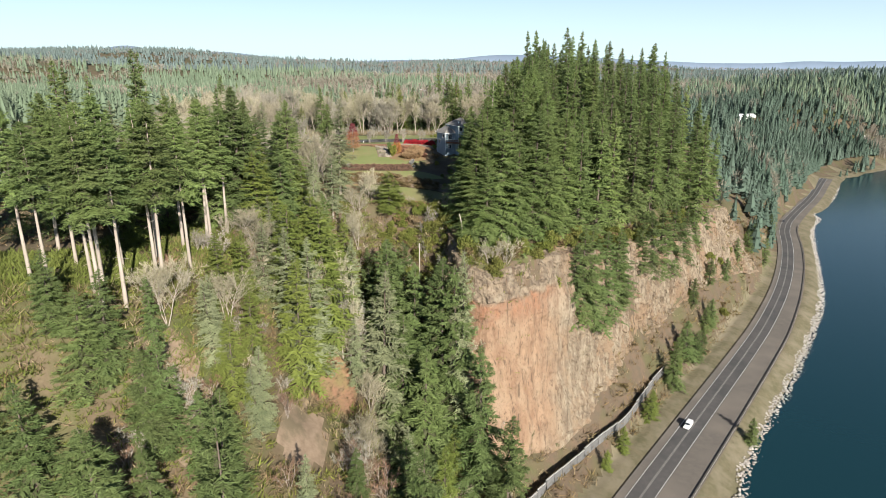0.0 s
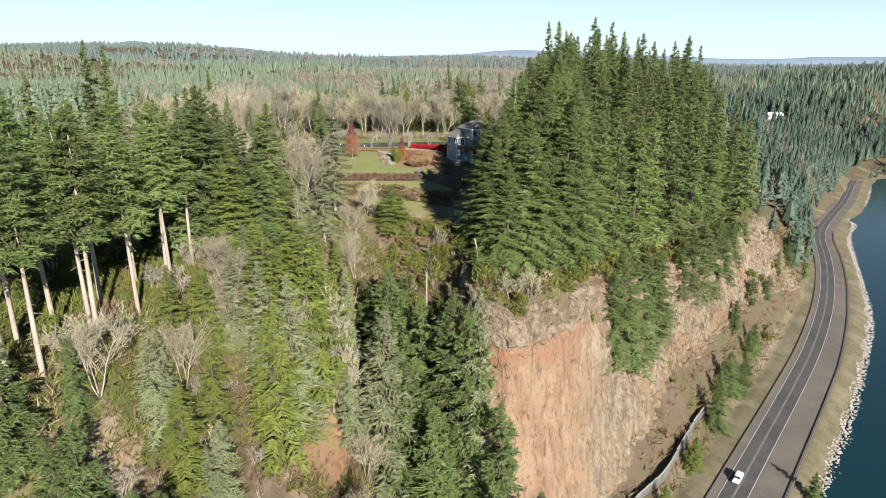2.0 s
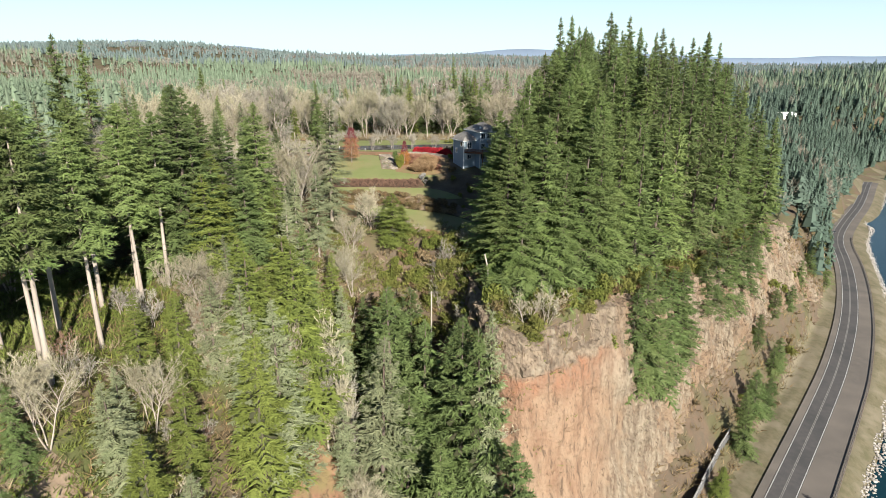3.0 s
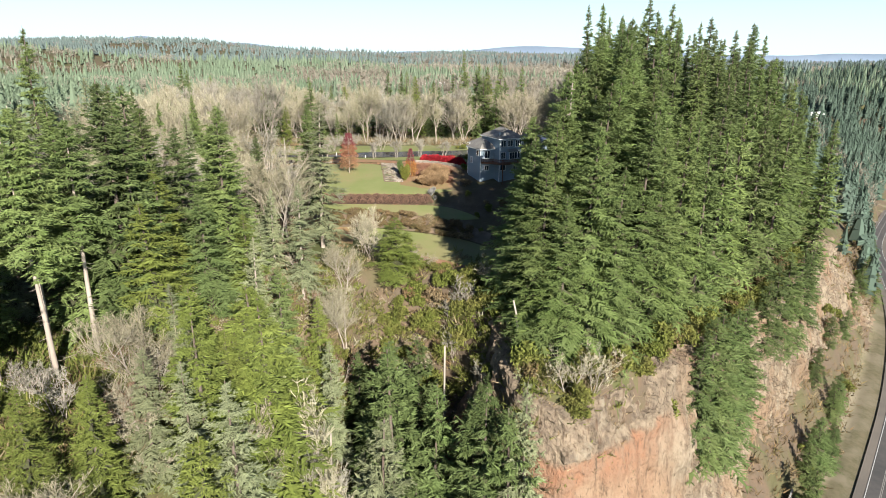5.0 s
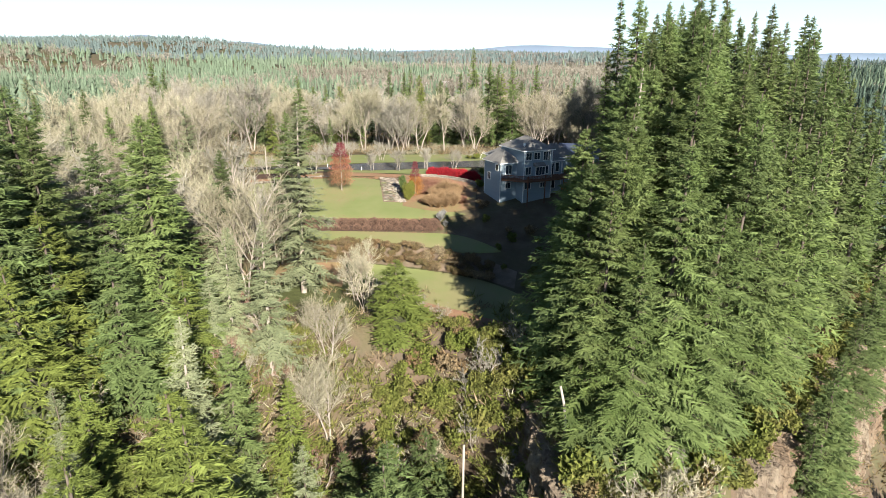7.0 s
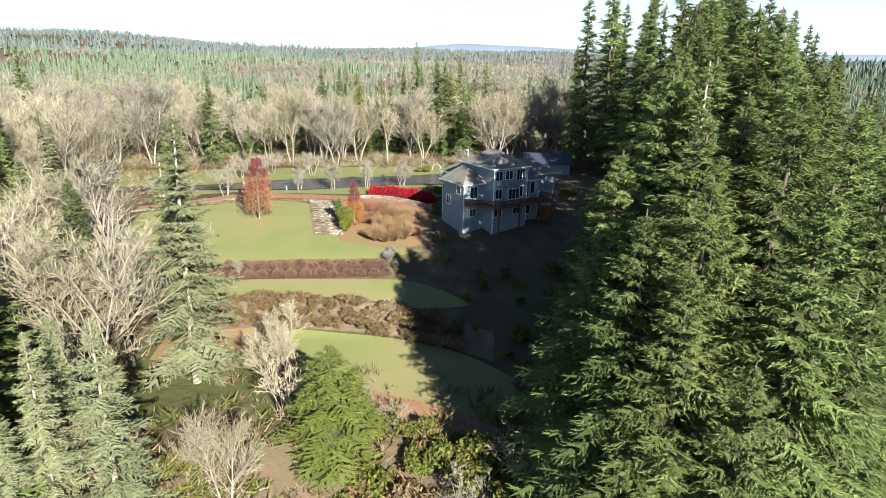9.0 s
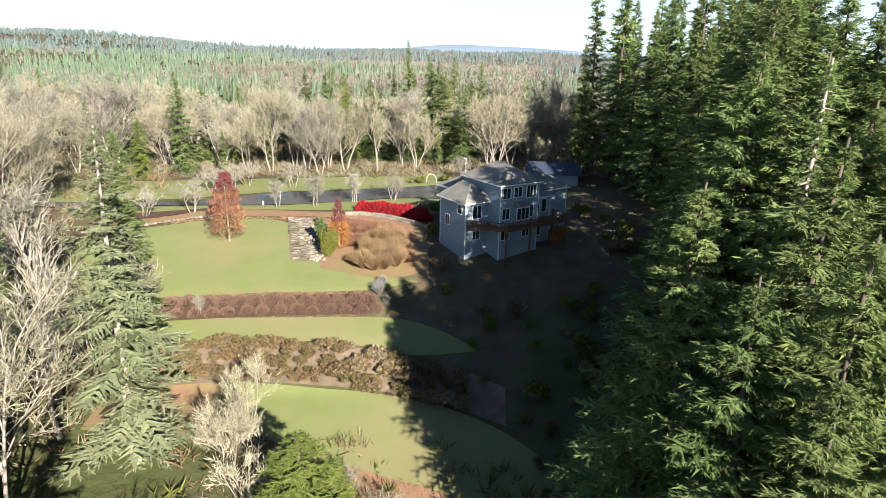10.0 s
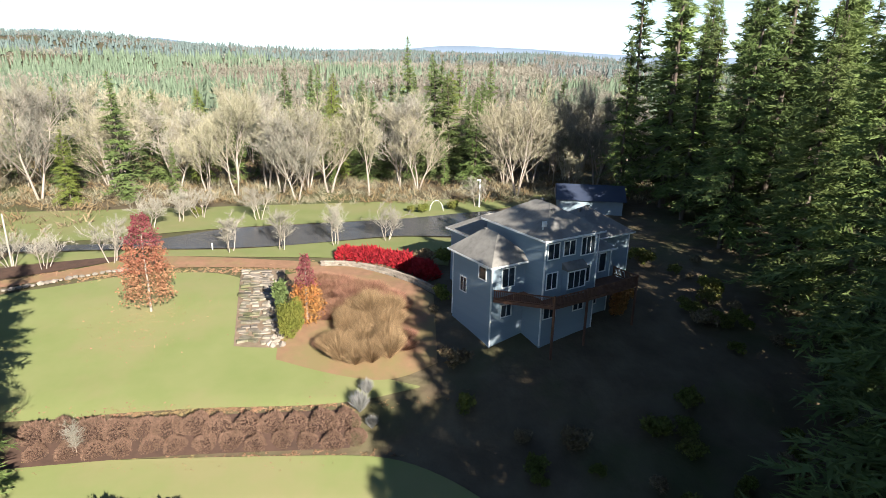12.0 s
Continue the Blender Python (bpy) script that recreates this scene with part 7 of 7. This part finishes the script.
def woods(name, label, pts, heights, shapes, mat, seed, width=1.0):
    r = np.random.RandomState(seed)
    z = surface(pts[:, 0], pts[:, 1])
    out = []
    which = r.randint(len(shapes), size=len(pts))
    for k, sh in enumerate(shapes):
        m = which == k
        n = int(m.sum())
        if not n:
            continue
        a = r.uniform(0, 6.28, n)
        h = heights[m]
        w = h * width * r.uniform(0.8, 1.2, n)
        c, s = np.cos(a)[:, None, None], np.sin(a)[:, None, None]
        t = np.broadcast_to(sh, (n,) + sh.shape)
        x = (t[..., 0:1] * c[..., None] - t[..., 1:2] * s[..., None]) * w[:, None, None, None] + pts[m][:, 0][:, None, None, None]
        y = (t[..., 0:1] * s[..., None] + t[..., 1:2] * c[..., None]) * w[:, None, None, None] + pts[m][:, 1][:, None, None, None]
        zz = t[..., 2:3] * h[:, None, None, None] + z[m][:, None, None, None]
        out.append(np.concatenate([x, y, zz], -1).reshape(-1, 3, 3))
    tri = np.concatenate(out)
    tagged(new(name, tri_mesh(name, tri, len(tri), mat)), label, "woods", kind="stuff")


# distance haze is tinted into these fir colours: bluer than the near needles
M_FARFIR = material("haze_tinted_firs", (0.112, 0.155, 0.096), second=(0.150, 0.188, 0.126), scale=0.01, island=0.25, coords="World", translucent=0.1)
M_HILLFIR = material("haze_tinted_hill_firs", (0.050, 0.080, 0.056), second=(0.076, 0.106, 0.080), scale=0.012, island=0.3, coords="World")
M_HAZEFIR = material("haze_tinted_far_firs", (0.092, 0.124, 0.116), second=(0.118, 0.148, 0.138), scale=0.008, island=0.2, coords="World")
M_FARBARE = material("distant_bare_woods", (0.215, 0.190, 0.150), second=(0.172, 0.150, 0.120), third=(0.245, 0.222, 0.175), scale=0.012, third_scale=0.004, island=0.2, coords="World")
# haze greys the base colour of the farthest bare woods
M_HAZEBARE = material("haze_tinted_bare_woods", (0.195, 0.180, 0.160), second=(0.165, 0.150, 0.135), scale=0.006, island=0.15, coords="World")
# the ridge's blue is air haze put into its colour
M_HAZERIDGE = material("haze_tinted_ridge", (0.15, 0.20, 0.27), second=(0.18, 0.23, 0.30), scale=0.004, coords="World")
rf = np.random.RandomState(23)
firs_a = [far_fir_tris(rf, 54) for _ in range(8)]
firs_b = [far_fir_tris(rf, 14) for _ in range(6)]
bare_a = [far_bare_tris(rf, 150) for _ in range(5)]
bare_b = [far_bare_tris(rf, 44, 2.2) for _ in range(5)]


def wedge(n, y0, y1, power=0.7):
    y = y0 + (y1 - y0) * rf.rand(n) ** (1 / power)
    x = rf.uniform(-0.95, 1.0, n) * y + rf.uniform(-60, 60, n)
    p = np.column_stack([x, y])
    d, _ = nearest(RIM, x, y)
    sh, _ = nearest(SHORE, x, y)
    rd, _ = nearest(ROAD, x, y)
    ok = (sh > 8) & (np.abs(rd) > 12) & (surface(x, y) > 3)
    return p[ok]


def clear_of_houses(p):
    """Keeps the brown clearings round and below the far houses open."""
    ok = np.ones(len(p), bool)
    for x, y, r, low in ((331, 683, 17, 95), (309, 674, 11, 22), (-55, 1090, 26, 30)):
        q = np.hypot(x, y)
        along, across = (p[:, 0] - x) * -x / q + (p[:, 1] - y) * -y / q, (p[:, 0] - x) * y / q - (p[:, 1] - y) * x / q
        ok &= ~((np.abs(across) < r) & (along > -r * 0.6) & (along < low))
    return ok


near = wedge(7600, 400, 1000, 0.75)
near = np.vstack([near, np.column_stack([rf.uniform(-420, -112, 800), rf.uniform(60, 420, 800)]), np.column_stack([rf.uniform(60, 330, 420), rf.uniform(345, 560, 420)])])
hill = np.column_stack([rf.uniform(220, 1200, 9000), rf.uniform(430, 1350, 9000)])
hill = hill[(nearest(RIM, hill[:, 0], hill[:, 1])[0] < 260) & (hill[:, 0] > 0.36 * hill[:, 1])]
far_road = ROAD_FULL[(ROAD_FULL[:, 1] > 440) & (ROAD_FULL[:, 1] < 900), :2]
across = np.gradient(far_road, axis=0)[:, ::-1] * (-1, 1)
across /= np.linalg.norm(across, axis=1)[:, None]
beside = np.vstack([far_road + across * rf.uniform(lo, hi, (len(far_road), 1)) for lo, hi in ((11.5, 15), (13, 18), (15, 21), (17, 24), (22, 32), (28, 40), (34, 50))] + [(far_road - across * 13)[far_road[:, 1] > 640]])
near = np.vstack([near, hill, beside])
left_of_road = nearest(ROAD, near[:, 0], near[:, 1])[0]
near = near[(nearest(SHORE, near[:, 0], near[:, 1])[0] > 8) & ((left_of_road > 11) | ((left_of_road < -11) & (near[:, 1] > 640))) & clear_of_houses(near)]
slant = near[:, 0] / near[:, 1]
kind = value_noise(near[:, 0], near[:, 1], 90, 41) + 0.6 * value_noise(near[:, 0], near[:, 1], 35, 42) + np.interp(slant, [-0.32, -0.12, 0.28, 0.46], [1.15, 0, 0, 1.0]) + rf.normal(size=len(near)) * 0.3
m = kind > 0.42
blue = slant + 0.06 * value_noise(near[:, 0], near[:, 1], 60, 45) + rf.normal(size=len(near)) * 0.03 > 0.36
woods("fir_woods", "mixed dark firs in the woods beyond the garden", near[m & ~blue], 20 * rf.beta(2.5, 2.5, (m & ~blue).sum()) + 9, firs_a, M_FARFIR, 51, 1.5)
woods("fir_woods", "hill firs above the river, coloured blue-green for haze", near[m & blue], 18 * rf.beta(2.5, 2.5, (m & blue).sum()) + 9, firs_a, M_HILLFIR, 56, 1.6)
woods("bare_woods", "leafless tan broadleaf woods beyond the garden", near[~m], rf.uniform(12, 20, (~m).sum()), bare_a, M_FARBARE, 52, 1.3)
far = wedge(30000, 950, 4400, 0.62)
far = far[clear_of_houses(far)]
kind = value_noise(far[:, 0], far[:, 1], 260, 43) + 0.6 * value_noise(far[:, 0], far[:, 1], 90, 44) + np.interp(far[:, 0] / far[:, 1], [-0.3, -0.15, 0.25, 0.5], [0.95, 0.15, 0, 0.5]) + rf.normal(size=len(far)) * 0.35
m = kind > 0.22
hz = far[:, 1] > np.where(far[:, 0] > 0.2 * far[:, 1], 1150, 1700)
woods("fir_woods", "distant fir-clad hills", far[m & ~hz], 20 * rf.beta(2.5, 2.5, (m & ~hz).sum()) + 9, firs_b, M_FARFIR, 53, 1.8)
woods("fir_woods", "far fir-clad hills coloured pale blue-green for haze", far[m & hz], 22 * rf.beta(2.5, 2.5, (m & hz).sum()) + 10, firs_b, M_HAZEFIR, 54, 2.6)
woods("bare_woods", "distant tan leafless woods", far[~m & ~hz], rf.uniform(12, 20, (~m & ~hz).sum()), bare_b, M_FARBARE, 55, 1.9)
woods("bare_woods", "far leafless woods coloured grey for haze", far[~m & hz], rf.uniform(12, 20, (~m & hz).sum()), bare_b, M_HAZEBARE, 57, 1.9)

# ridges on the skyline, their blue a haze tint in the base colour
xs = np.linspace(-4600, 4600, 180)
rv, rfc = [], []
for i, x in enumerate(xs):
    hgt = 166 + 16 * float(value_noise(np.array([x]), np.array([0.0]), 900, 61)[0]) + 9 * float(value_noise(np.array([x]), np.array([9.0]), 330, 62)[0])
    hgt += 84 * math.exp(-((x + 2290) / 260) ** 2) + 48 * math.exp(-((x + 1600) / 300) ** 2) + 34 * math.exp(-((x - 420) / 420) ** 2)
    rv += [(x, 4560, 40), (x, 4600, hgt), (x, 4690, 60)]
for i in range(len(xs) - 1):
    for k in (0, 1):
        rfc.append((3 * i + k, 3 * i + 3 + k, 3 * i + 4 + k, 3 * i + 1 + k))
tagged(new("backdrop", mesh_from("backdrop", rv, rfc, M_HAZERIDGE, True)), "forested ridges coloured blue for haze on the skyline", "hills", kind="structure")

# far houses
for x, y, w, d, h, hd in ((331, 683, 22, 10, 4.6, 20), (309, 674, 8, 6, 3.6, 10), (617, 905, 12, 8, 4, -20), (-66, 1090, 16, 10, 5, 10), (-40, 1110, 12, 9, 5, -10), (-58, 1075, 10, 8, 4, 30)):
    hs = thing("far_house", "white far-off house among trees", "house", pose(x, y, gz(x, y), 0, 0, hd), "far houses")
    part("wall", box(-w / 2, -d / 2, -9, w / 2, d / 2, h), hs, "", M_TRIM)
    bm = bmesh.new()
    vs = [bm.verts.new(p) for p in ((-w / 2 - 0.6, -d / 2 - 0.6, h), (w / 2 + 0.6, -d / 2 - 0.6, h), (w / 2 + 0.6, 0, h + 2.2), (-w / 2 - 0.6, 0, h + 2.2), (-w / 2 - 0.6, d / 2 + 0.6, h), (w / 2 + 0.6, d / 2 + 0.6, h))]
    for q in ((0, 1, 2, 3), (3, 2, 5, 4), (0, 3, 4), (1, 5, 2), (0, 4, 5, 1)):
        bm.faces.new([vs[i] for i in q])
    part("roof", bm, hs, "", M_TRIM)
    for k in range(3):
        wx = -w / 2 + w * (k + 0.5) / 3
        part("window", box(wx - 0.9, -d / 2 - 0.06, h * 0.35, wx + 0.9, -d / 2 - 0.01, h * 0.75), hs, "", M_GLASS)
